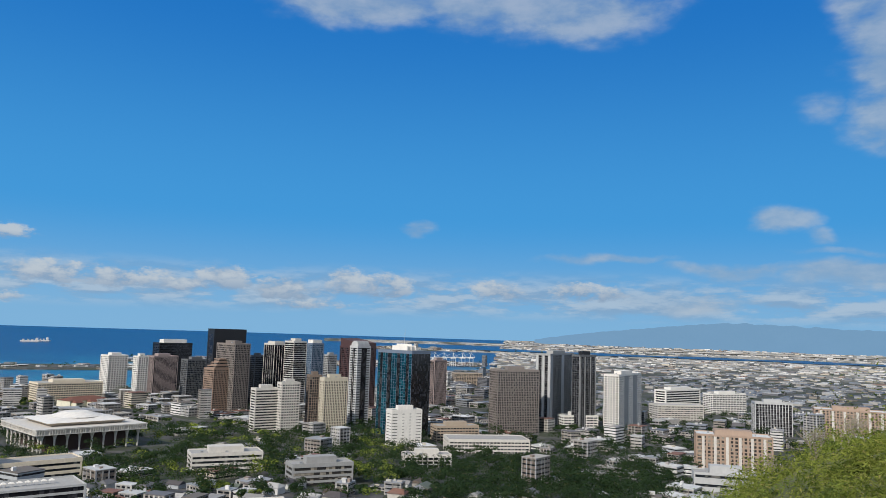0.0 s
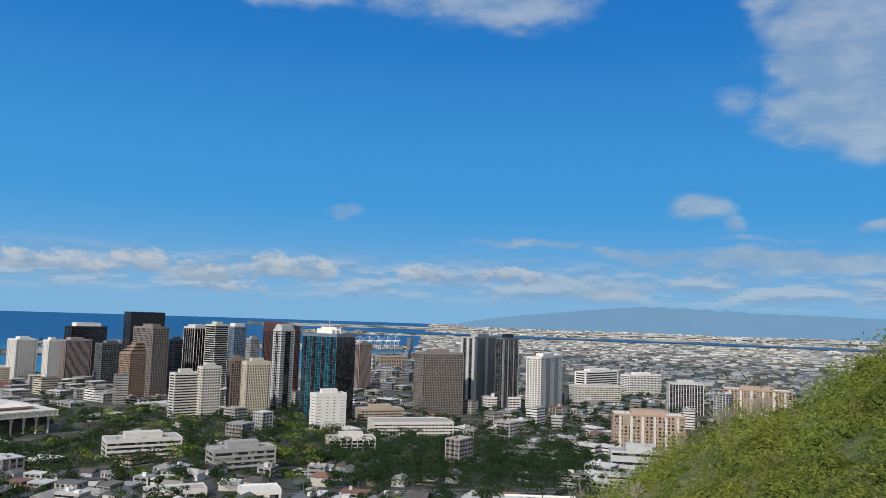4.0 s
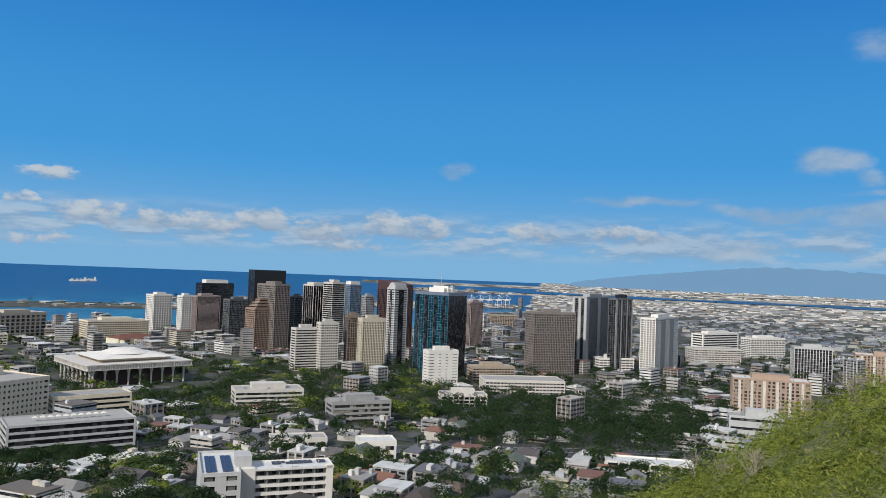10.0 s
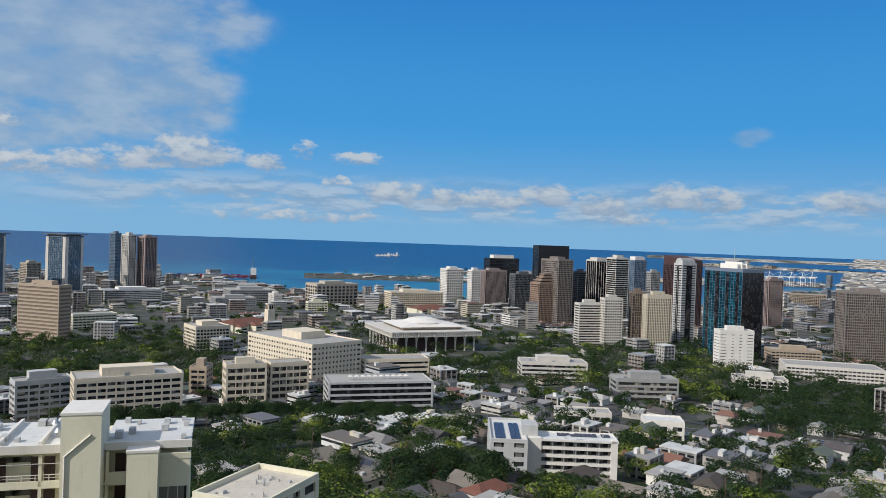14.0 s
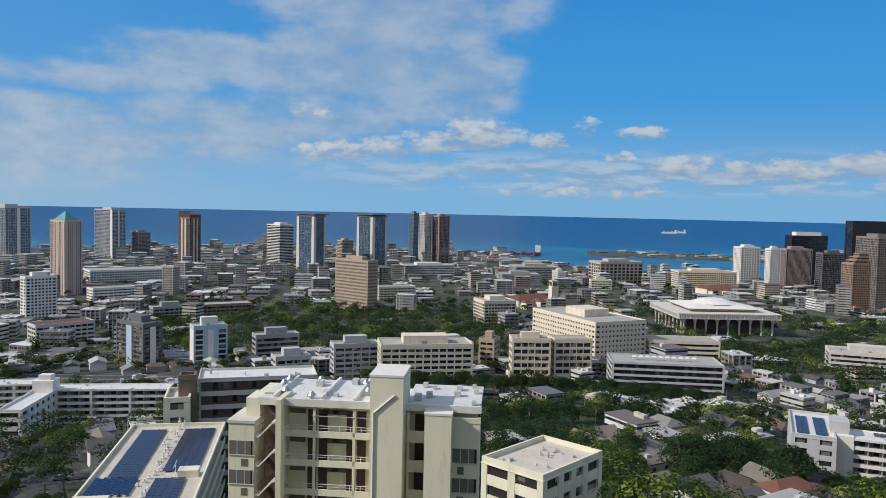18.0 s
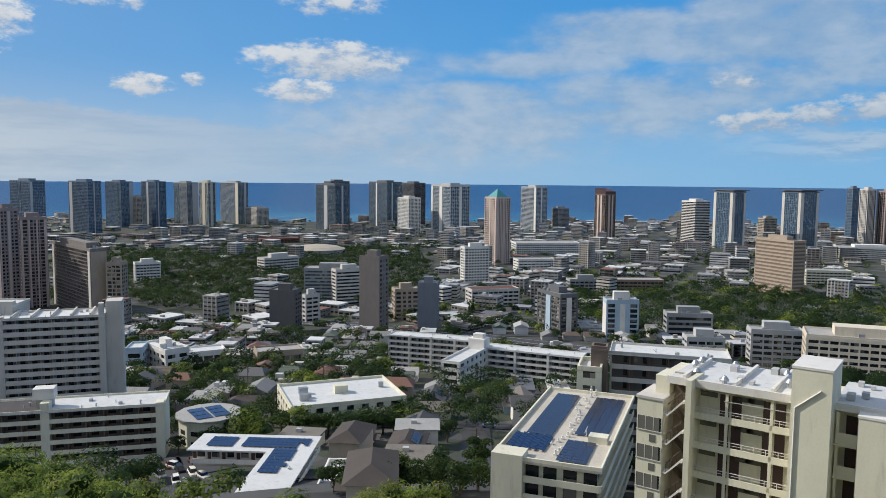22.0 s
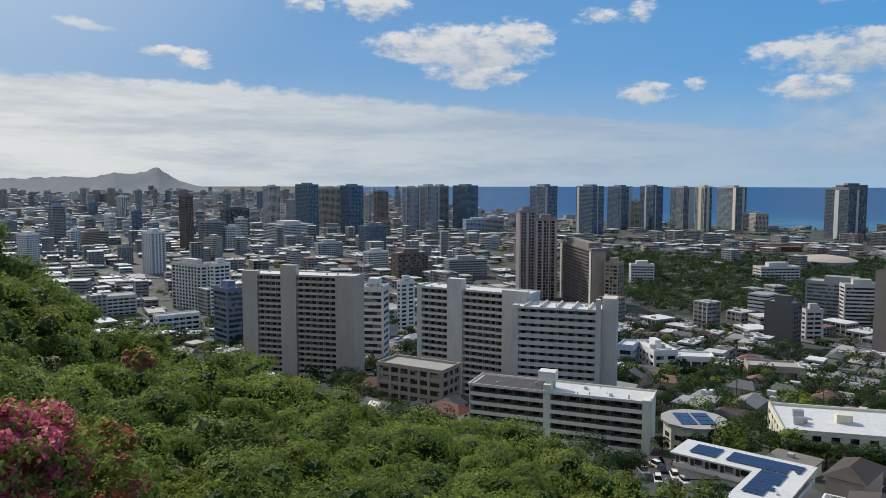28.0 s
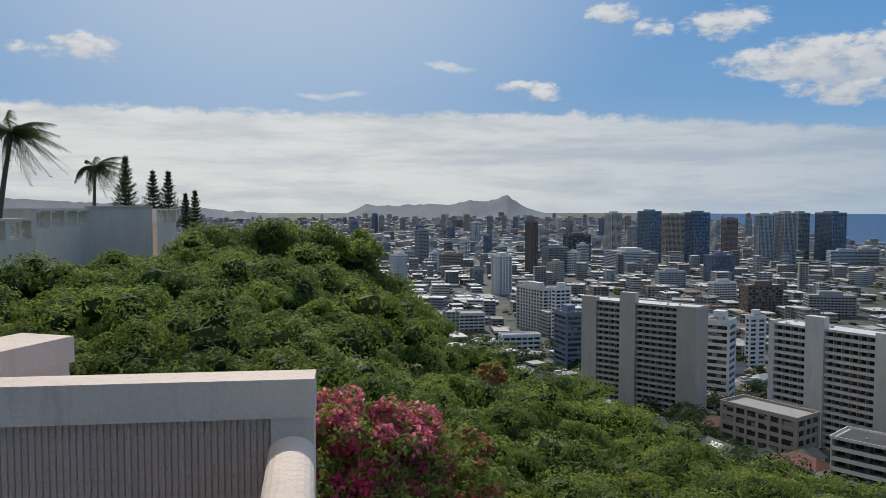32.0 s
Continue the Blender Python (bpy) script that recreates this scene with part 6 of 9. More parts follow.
def roofs_below():
    tower("apartment_building", "flat white roofed walk-up with parapet", 86.2, 86.0, 81.3, 138, 79, 75, wall="white", bay=4, pier=2.2, band=.5, w=24, d=11, house=None, roof="whiteroof", crown=1.2, floor=2.8)
    tower("apartment_building", "wide low white roofed building with hedge", 87.5, 87.2, 78.7, 228, 71, 97, wall="cream", bay=5, pier=2.5, band=.5, w=26, d=36, house=(.12, .12, 1.6), roof="whiteroof", crown=1.4, floor=3, category="apartment building")
    tower("apartment_building", "tan flat roofed walk-up with open galleries", 117.6, 112.2, 111.1, 268, 72, 172, wall="tan", glass="shade", bay=4, pier=1.0, band=.4, w=28, d=13, house=None, roof="greyflat", crown=1.4, floor=2.8, split=True)
    slab("apartment_building", "long white apartment slab with flat roof", 80.2, 73.4, 72.9, 362, 62, 148, 44, 10, wall="white", inner="grey", rail=.9, bay=4.2, blanks=((.2, .22, 0, .2), (.48, .5, 0, .2), (.74, .76, 0, .2)), clutter=4)
    slab("apartment_building", "long white apartment slab with flat roof", 72.6, 65.1, 64.8, 335, 62, 142, 49, 10, wall="white", inner="grey", rail=.9, bay=4.2, blanks=((.3, .32, 0, .2), (.62, .64, 0, .2)), clutter=4)
    ob, x, y, H = tower("apartment_building", "white apartment wing with stepped lift tower", 75.8, 74.4, 72.6, 318, 62, 141, wall="white", bay=5, pier=2.6, band=.5, w=8, d=38, house=None, roof="whiteroof", crown=1.2, floor=2.9)
    part("lift_tower", Mesh().box(x - 9, x - 2, -4, 4, H - 1, H + 4), MAT["white"], ob)
    part("lift_tower_cap", Mesh().box(x - 7, x - 3, -2.5, 2.5, H + 4, H + 6), MAT["white"], ob)
    ob, x, y, H = tower("apartment_building", "cream and grey flat roofed walk-up below the tower", 41.2, 37.0, 33.7, 120, 98, 92, wall="cream", glass="shade", bay=4, pier=1.5, band=.5, w=12, d=17, house=None, roof="beigeroof", crown=1.2, floor=2.8, split=True)
    roof_clutter(ob, x * .75, y * .75, H - .85, 77, 12, .8)
    tower("apartment_building", "white flat roof with low parapet", 31.5, 30.0, 23.5, 128, 88, 60, wall="offwhite", glass="shade", bay=4, pier=1.5, band=.5, w=12, d=16, house=None, roof="whiteroof", crown=1.2, floor=2.8)


def lots_below():
    """Paved yards, a flat dark-roofed hall and a many-sided house between the blocks."""
    ob, W, D, H = place_body("low_building", "low hall with a flat dark roof and bleached edges", 103.5, 100.7, 98.8, 176, 73.6, 160, 10.5, 13.5, "building")
    x, y = D / 2, W / 2
    part("wall", Mesh().box(-x + .6, x - .6, -y + .6, y - .6, 0, H - .35), MAT["grey"], ob)
    part("roof", Mesh().box(-x, x, -y, y, H - .35, H), MAT["darkroof"], ob)
    part("roof_vent", Mesh().tube(-1.5, -1, H, H + .5, .35, sides=10), MAT["white"], ob)
    part("porch_roof", Mesh().box(-x - 5.5, -x, -y + 1.5, y, H - 1.2, H - .95), MAT["whiteroof"], ob)
    for k in range(3):
        part("porch_post", Mesh().box(-x - 5.3, -x - 5.15, -y + 1.8 + k * 3.5, -y + 1.95 + k * 3.5, 0, H - 1.2), MAT["offwhite"], ob)
    v = spot(93.3, 224)
    base = float(land(224)) - 1
    ob = thing("apartment_building", pose(v.x, v.y, base, 0, 0, 20), "cream many-sided walk-up with blue solar panels on its roof", "apartment building")
    FOOT.append((v.x, v.y, 10))
    part("wall", Mesh().tube(0, 0, 0, 9.2, 8.6, sides=12), MAT["cream"], ob)
    part("roof", Mesh().tube(0, 0, 9.2, 9.6, 9.4, sides=12), MAT["greyflat"], ob)
    for k in range(12):
        a = math.tau * (k + .5) / 12
        for z in (2.2, 5.2):
            w = part("window", Mesh().box(-.05, .05, -1.1, 1.1, z, z + 1.3), MAT["glass"], ob)
            w.location, w.rotation_euler = (8.32 * math.cos(a), 8.32 * math.sin(a), 0), (0, 0, a)
    for k in range(3):
        for q in (-1, 1):
            part("solar_panel", Mesh().box(-5 + k * 3.6, -1.8 + k * 3.6, q * 2.6 - 2.3, q * 2.6 + 2.3, 9.75, 9.83), MAT["solar_blue"], ob)
    # low retaining wall beside the yard
    a, b = spot(95.2, 165), spot(91.6, 150)
    d = b - a
    ob = thing("retaining_wall", pose(a.x, a.y, float(land(165)) - 1.5, 0, 0, math.degrees(math.atan2(d.y, d.x))), "grey block retaining wall beside a paved yard", "wall")
    part("wall", Mesh().box(0, d.length, -.15, .15, 0, 3.4), MAT["grey"], ob)


def town_hall():
    """Red-tiled hall with a square bell tower, and red-roofed halls behind the capitol."""
    for left, near, right, r, top, phi, h, text in ((40.0, 39.2, 36.4, 1010, 24, 82, 9, "cream hall with red clay tile roofs"), (26.2, 25.6, 23.2, 1330, 20, 60, 7, "low cream hall with a red tile roof")):
        ob, W, D, H = place_body("town_hall", text, left, near, right, r, top, phi, 34, None, "public building")
        x, y = D / 2, W / 2
        part("wall", Mesh().box(-x, x, -y, y, 0, H - 4), MAT["cream"], ob)
        part("roof", Mesh().gable(-x - 1, x + 1, -y - 1, y + 1, H - 4, H + 1.5, x * .5), MAT["redroof"], ob)
        for k in range(3):
            u = -x * .75 + x * .75 * k
            part("wing_wall", Mesh().box(u - 6, u + 6, -y - 12, -y, 0, H - 6), MAT["cream"], ob)
            part("wing_roof", Mesh().gable(u - 7, u + 7, -y - 13, -y + 2, H - 6, H - 2.5, 3), MAT["redroof"], ob)
            for z in (2, 6):
                part("window", Mesh().box(u - 4.5, u + 4.5, -y - 12.1, -y - 12, z, z + 2), MAT["glass"], ob)
    v = spot(36.6, 1040)
    ob = thing("bell_tower", pose(v.x, v.y, float(land(1040)) - 1, 0, 0, 66), "pale square bell tower with arched openings", "tower")
    part("shaft", Mesh().box(-5, 5, -5, 5, 0, 30), MAT["warmwhite"], ob)
    part("belfry", Mesh().box(-4, 4, -4, 4, 30, 37), MAT["warmwhite"], ob)
    for k in range(2):
        part("arched_opening", Mesh().box(-4.1, -4.0, -2.8 + k * 3.2, -.6 + k * 3.2, 30.5, 35.5), MAT["blackglass"], ob)
        part("arched_opening", Mesh().box(-2.8 + k * 3.2, -.6 + k * 3.2, -4.1, -4.0, 30.5, 35.5), MAT["blackglass"], ob)
    part("cap", Mesh().box(-4.8, 4.8, -4.8, 4.8, 37, 38.2), MAT["offwhite"], ob)
    # round ramp of the hospital's parking deck
    v = spot(25.2, 512)
    base = float(land(512)) - 1
    ob = thing("car_ramp", pose(v.x, v.y, base), "round white spiral ramp of a parking deck", "car park")
    top = EYE - 512 * math.tan(radians(11.0)) - base
    part("core", Mesh().tube(0, 0, 0, top - 1, 8.2, sides=28), MAT["shade"], ob)
    n = int(top / 3.2)
    band = Mesh().tube(0, 0, 0, 1.5, 9.6, sides=32).data("ramp_band", MAT["white"])
    for i in range(n + 1):
        part("ramp_band", band, None, ob).location = (0, 0, top - 1.5 - i * 3.2)
    FOOT.append((v.x, v.y, 10))


def capitol():
    """The broad capitol: a cone-crowned flat roof on tall tapering columns."""
    ob, W, D, H = place_body("capitol_building", "white modernist capitol with wide flat roof on tall columns", 29.0, 27.5, 21.3, 835, 40, 47, 100, 112, "government building")
    x, y, white = D / 2, W / 2, MAT["offwhite"]
    part("podium", Mesh().box(-x * .82, x * .82, -y * .82, y * .82, 0, 2.5), MAT["grey"], ob)
    # dark brown here stands in for the shade under the wide roof
    part("chamber_wall", Mesh().box(-x * .74, x * .74, -y * .74, y * .74, 2.5, H - 10.5), MAT["darkbrown"], ob)
    part("upper_storey", Mesh().box(-x, x, -y, y, H - 11.0, H - 10.2).box(-x * .97, x * .97, -y * .97, y * .97, H - 10.2, H - 6.2).box(-x, x, -y, y, H - 6.2, H - 5.0), white, ob)
    fin_x = Mesh().box(-.35, .35, -.6, .6, H - 10.2, H - 6.2).data("facade_fin", white)
    for side, half, span in ((0, y, D), (1, x, W)):
        k = int(span / 2.4)
        for i in range(k):
            if i % 8 == 4:
                continue
            p = -span / 2 + span * (i + .5) / k
            fin = part("facade_fin", fin_x, None, ob)
            fin.location = (p, -half + .6, 0) if side == 0 else (-half + .6, p, 0)
    part("roof", Mesh().prism([(-x * .62, -y * .62), (x * .62, -y * .62), (x * .62, y * .62), (-x * .62, y * .62)], H - 5.0, H - 1.5, 1.12), MAT["beige"], ob)
    part("roof_crown", Mesh().prism([(-x * .72, -y * .72), (x * .72, -y * .72), (x * .72, y * .72), (-x * .72, y * .72)], H - 1.5, H + 1.5, .55), MAT["white"], ob)
    part("crown_cone", Mesh().tube(0, 0, H + 1.4, H + 6, 26, 12, 20), MAT["white"], ob)
    col = Mesh().tube(0, 0, 2.5, H - 16, .9, 1.1, 10).tube(0, 0, H - 16, H - 11, 1.1, 2.4, 10).data("column", white)
    for i in range(9):
        p = -x * .86 + x * 1.72 * i / 8
        part("column", col, None, ob).location = (p, -y * .9, 0)
    for i in range(8):
        p = -y * .86 + y * 1.72 * i / 7
        part("column", col, None, ob).location = (-x * .9, p, 0)


long_low_block()
white_slabs()
solar_slab()
cream_tower()
cream_solar_block()
ell_block()
lots_below()
town_hall()
roofs_below()
capitol()

# ---- the city between: houses, low blocks, far quarters ----
def boxes(rows):
    """Corners and faces of many turned boxes: x, y, z, half length, half width, height, turn in degrees."""
    a = np.asarray(rows, float)
    sx = np.array([-1, 1, 1, -1, -1, 1, 1, -1.0])
    sy = np.array([-1, -1, 1, 1, -1, -1, 1, 1.0])
    sz = np.array([0, 0, 0, 0, 1, 1, 1, 1.0])
    c, s = np.cos(np.radians(a[:, 6]))[:, None], np.sin(np.radians(a[:, 6]))[:, None]
    u, v = a[:, 3:4] * sx, a[:, 4:5] * sy
    V = np.stack([a[:, 0:1] + u * c - v * s, a[:, 1:2] + u * s + v * c, a[:, 2:3] + a[:, 5:6] * sz], -1).reshape(-1, 3)
    q = np.array([[0, 3, 2, 1], [4, 5, 6, 7], [0, 1, 5, 4], [1, 2, 6, 5], [2, 3, 7, 6], [3, 0, 4, 7]])
    Q = (np.arange(len(a)) * 8)[:, None, None] + q
    return V, Q.reshape(-1, 4)


def stuff(name, rows, material, label, category):
    V, Q = boxes(rows)
    return tagged(new(name, raw_mesh(name, V, Q, material)), label, category, kind="stuff")


FREEWAY = ((-30, 600), (-18, 520), (-8, 478), (2, 455), (14, 440), (26, 430), (38, 424), (50, 428), (60, 452), (70, 505), (82, 590), (96, 700), (110, 810), (122, 930), (134, 1120), (146, 1450), (160, 1900))
freeway_r = table([p[0] for p in FREEWAY], [p[1] for p in FREEWAY])

# parts of the town: bearing from, to, distance from, to, share built up, share wooded
ZONES = (
    (1, 31, 600, 1060, .16, .75), (-17, 1, 470, 800, .2, .8), (40, 66, 620, 1010, .06, .80), (76, 104, 720, 1500, .08, .75), (28, 48, 880, 1330, .35, .55),
    (72, 104, 1850, 2480, .30, .55), (104, 112, 1850, 2700, .6, .3), (-60, -3, 800, 1500, .55, .75), (-60, -3, 1500, 2400, .72, .5), (-60, -5, 2400, 4850, .95, .10), (-17, 30, 500, 620, .5, .5), (66, 76, 620, 1000, .6, .35),
    (112, 175, 700, 4300, .92, .10),
)


lagoon = table((-60, -24, -13, -5, -3), (4060, 4050, 4040, 4110, 4120))


def zone(az, r):
    if 84 < az < 113 and r < 206:
        return 0.0, 0.04
    if 34 < az < 58 and r < 385:
        return 0.42, 0.5
    if 66 < az <= 84 and r < 215:
        return 0.95, 0.12
    if abs(r - freeway_r(az)) < 34:
        return 0.0, 0.06
    for a, b, p, q, built, wood in ZONES:
        if a < az < b and p < r < q:
            return built, wood
    return (.82, .44) if r < 600 else (.76, .42) if r < 1500 else (.85, .22)


def polar(x, y):
    return math.degrees(math.atan2(-x, y)), math.hypot(x, y)


def house_kind(k):
    """One small house with eaves, roof, windows and a porch; k picks its plan and colours."""
    rnd = random.Random(100 + k)
    w, d, h = rnd.uniform(5.0, 7.5), rnd.uniform(3.6, 5.0), rnd.choice((2.9, 3.2, 5.6, 5.8))
    walls = ("white", "offwhite", "cream", "beige", "paleblue", "lightgrey", "tan", "white")[k % 8]
    roofs = ("greyroof", "brownroof", "greyroof", "redroof", "tanroof", "greenroof", "tanroof", "brownroof")[(k * 3) % 8]
    flat = k % 5 == 2
    names = {"white": "white", "offwhite": "off-white", "cream": "cream", "beige": "beige", "paleblue": "pale blue", "lightgrey": "light grey", "tan": "tan"}
    tops = {"greyroof": "grey shingle roof", "brownroof": "brown shingle roof", "redroof": "red tiled roof", "tanroof": "tan shingle roof", "greenroof": "green metal roof", "whiteroof": "white coated roof"}
    ob = thing("house", Matrix(), f"{names[walls]} wooden house with a {'flat ' if flat else ''}{tops[roofs]}", "house", "houses below the slope")
    part("wall", Mesh().box(-w, w, -d, d, -1.5, h), MAT[walls], ob)
    if flat:
        part("roof", Mesh().box(-w - .5, w + .5, -d - .5, d + .5, h, h + .35), MAT["greyflat" if k % 2 else roofs], ob)
        part("roof_tank", Mesh().box(-w * .3, -w * .3 + 1.5, 0, 1.2, h + .35, h + 1.3), MAT["lightgrey"], ob)
    else:
        m = Mesh().gable(-w - .7, w + .7, -d - .7, d + .7, h, h + d * .55, w * .55 if k % 2 else 0.05)
        part("roof", m, MAT[roofs], ob)
        part("porch_roof", Mesh().box(-w * .4, w * .3, -d - 2.4, -d, 2.3, 2.45), MAT[roofs], ob)
    me = Mesh().box(-.75, .75, -.06, .06, 0, 1.2).data("window", MAT["glass"])
    for i in (-.55, .4):
        for z in ([1.0] if h < 4 else [1.0, 3.7]):
            part("window", me, None, ob).location = (w * i, -d, z)
    me2 = Mesh().box(-.06, .06, -.7, .7, 0, 1.2).data("window", MAT["glass"])
    part("window", me2, None, ob).location = (-w, 0, 1.0 if h < 4 else 3.7)
    if not flat and k % 3 == 0:
        solar_field(ob, -w * .5, w * .5, -d * .8, -d * .3, h + d * .15, 4, 1, d * .26)
    return ob


def near_houses():
    kinds = [house_kind(k) for k in range(12)]
    used = set()
    rnd = random.Random(11)
    spots = []
    for i in range(-9, 46):
        for j in range(-38, 38):
            p, q = i * 15.5 + rnd.uniform(-1.2, 1.2), j * 16.5 + rnd.uniform(-1.2, 1.2)
            if (i % 5) == 0 or (j % 7) == 0:
                continue   # streets
            v = spot(73, p) + spot(-17, q)
            az, r = polar(v.x, v.y)
            if not (-34 < az < 150) or r < 118 or r > 590:
                continue
            if float(hill(az, r)) > float(land(r)) - 3 and r < 160:
                continue
            built, _ = zone(az, r)
            if rnd.random() > built or taken(v.x, v.y, 6.0):
                continue
            spots.append((r, v, az))
    spots.sort(key=lambda s: s[0])
    for r, v, az in spots[:190]:
        k = rnd.randrange(12)
        turn = -17 + rnd.choice((0, 90, 180, 270)) + rnd.uniform(-6, 6)
        m = pose(v.x, v.y, float(land(r)) + .3, 0, 0, turn)
        if k in used:
            copy_thing(kinds[k], m)
        else:
            kinds[k].matrix_world = m
            used.add(k)
        FOOT.append((v.x, v.y, 6))
    for k in range(12):
        if k not in used:
            kinds[k].matrix_world = pose(-300 - k, 380, float(land(480)))
    return spots[190:]


def far_quarters(extra):
    rnd = random.Random(21)
    walls, roofs, bands, units, pitched, west_walls, west_roofs, piers = [], [], [], [], Mesh(), [], [], []

    def block(x, y, z, hx, hy, h, turn, floors):
        q = math.hypot(x, y)
        # western blocks take darker paints that hold the cloud shade over the plain
        mid_west = x > 40 and (1100 < q < 2900 or (q >= 2900 and rnd.random() < .15))
        (west_walls if mid_west else walls).append((x, y, z - 1.5, hx, hy, h + 1.5, turn))
        (west_roofs if mid_west else roofs).append((x, y, z + h, hx + .25, hy + .25, .5, turn))
        if floors:
            fh = h / floors
            for i in range(floors):
                bands.append((x, y, z + (i + .38) * fh, hx + .07, hy + .07, fh * .36, turn))
            if q < 1900 and rnd.random() < .75:
                c, w = math.cos(radians(turn)), math.sin(radians(turn))
                wide = rnd.uniform(.5, 1.3)
                for half, other, along in ((hx, hy, 0), (hy, hx, 1)):
                    k = max(2, int(half * 2 / rnd.uniform(3.2, 5.0)))
                    for i in range(k + 1):
                        u = -half + wide * .5 + (2 * half - wide) * i / k
                        px, py = (u * c, u * w) if along == 0 else (-u * w, u * c)
                        piers.append((x + px, y + py, z - 1, *((wide * .5, other + .14) if along == 0 else (other + .14, wide * .5)), h + 1, turn))
        for _ in range(rnd.choice((0, 1, 2, 3)) if q < 2600 else 0):
            u, v, s = rnd.uniform(-.7, .7) * hx, rnd.uniform(-.7, .7) * hy, rnd.uniform(.8, 2.2)
            c, w = math.cos(radians(turn)), math.sin(radians(turn))
            units.append((x + u * c - v * w, y + u * w + v * c, z + h + .4, s, s * .7, rnd.uniform(.8, 2.6), turn))
    for r, v, az in extra:
        hx, hy, h, z = rnd.uniform(5, 7), rnd.uniform(4, 5.5), rnd.uniform(3, 6.5), float(land(r))
        if rnd.random() < .45:
            hx, h = hx * rnd.uniform(.9, 1.3), rnd.choice((3.2, 6, 6, 8.6))
            block(v.x, v.y, z, hx, hy, h, -17 + rnd.choice((0, 90)), max(1, int(h / 2.8)))
            continue
        turn = radians(-17 + rnd.choice((0, 90)))
        walls.append((v.x, v.y, z - 1.5, hx, hy, h + 1.5, math.degrees(turn)))
        k0 = len(pitched.v)
        pitched.gable(-hx - .6, hx + .6, -hy - .6, hy + .6, z + h, z + h + hy * .5, rnd.choice((.1, hx * .5)))
        c, s = math.cos(turn), math.sin(turn)
        pitched.v[k0:] = [(v.x + p * c - q * s, v.y + p * s + q * c, t) for p, q, t in pitched.v[k0:]]
    for p0, p1, lot, grid in ((560, 1000, 25, 51), (1000, 1700, 31, 51), (1700, 2700, 38, 51), (2700, 4850, 40, 51)):
        n = int(p1 / lot) + 1
        for i in range(-n, n + 1):
            for j in range(-n, n + 1):
                if p1 < 2800 and (i % 5 == 0 or j % 4 == 0):
                    continue
                jit = lot * (.12 if p1 < 2000 else .4)
                v = spot(grid, i * lot + rnd.uniform(-jit, jit)) + spot(grid - 90, j * lot + rnd.uniform(-jit, jit))
                az, r = polar(v.x, v.y)
                if az < -80:
                    az += 360
                if not (p0 < r < p1) or not (-42 < az < 172):
                    continue
                built, _ = zone(az, r)
                if rnd.random() > built or (r > 4380 and az > -5) or at_sea(az, r + 25) or at_sea(az, r - 25) or taken(v.x, v.y, lot * .55):
                    continue
                hx, hy = rnd.uniform(.28, .46) * lot, rnd.uniform(.24, .44) * lot
                west = az < -4 and r > 1300
                h = rnd.choice((4, 5, 6, 7, 9)) if west or rnd.random() < .72 else rnd.choice((9, 12, 15, 18, 24))
                if west and r > 1800:
                    hx, hy, h = hx * rnd.uniform(.5, 1.7), hy * rnd.uniform(.5, 1.5), rnd.choice((3, 3, 4, 4, 5, 6))
                if az < 0 and r > 2500:
                    # thinning rows with open ground, runways and water between
                    gate = math.sin(r * .021 + az * .11) + .6 * math.sin(r * .0083 - az * .35)
                    if abs(r - lagoon(az)) < 105 or abs(r - 4440) < 70 or rnd.random() > .62 + .3 * gate:
                        continue
                    h = rnd.choice((2.2, 2.6, 3, 3.4, 4.5))
                if 18 < az < 36 and r > 2350:
                    h = 4
                    if rnd.random() < .6:
                        continue
                elif not west and rnd.random() < .05 and r > 900:
                    h = rnd.uniform(22, 45)
                    hx, hy = hx * .7, hy * .7
                block(v.x, v.y, float(land(r)), hx, hy, h, grid + rnd.choice((0, 0, 0, 12, -20)), 0 if west and (r > 1700 or rnd.random() < .4) else max(1, int(h / 3.2)))
    paints = islands("town_walls", ((.62, .60, .56), (.50, .47, .42), (.68, .67, .65), (.36, .33, .30), (.56, .50, .40), (.42, .44, .46), (.72, .70, .66), (.30, .24, .20), (.58, .56, .53)))
    tops = islands("town_roofs", ((.56, .55, .53), (.30, .29, .28), (.68, .67, .65), (.14, .14, .15), (.40, .37, .33), (.20, .095, .065), (.58, .58, .56), (.30, .31, .32), (.15, .13, .11), (.50, .50, .48)))
    gables = islands("pitched_roofs", ((.12, .12, .125), (.12, .09, .07), (.30, .29, .28), (.20, .10, .07), (.11, .13, .10), (.24, .23, .22), (.08, .07, .07), (.42, .41, .39)))
    tagged(new("house_roofs", pitched.data("house_roofs", gables)), "grey, brown and red pitched roofs of small houses", "roofs", kind="stuff")
    stuff("low_buildings", walls, paints, "white, grey and tan low buildings of the city", "buildings")
    stuff("building_roofs", roofs, tops, "white and grey flat roofs of the city", "roofs")
    # both palettes are darkened for cloud shade
    yards = islands("cloud_dimmed_warehouse_walls", ((.30, .30, .30), (.19, .20, .22), (.38, .36, .33), (.14, .14, .155), (.25, .22, .19), (.21, .23, .26)))
    sheets = islands("warehouse_roofs", ((.17, .19, .22), (.24, .26, .28), (.11, .12, .135), (.42, .42, .41), (.18, .155, .14), (.085, .085, .09), (.28, .29, .31), (.14, .155, .19)))
    stuff("warehouses", west_walls, yards, "grey and tan warehouses of the harbour quarter, cloud shade in their colour", "buildings")
    stuff("warehouse_roofs", west_roofs, sheets, "grey and blue grey sheet roofs of warehouses, cloud shade in their colour", "roofs")
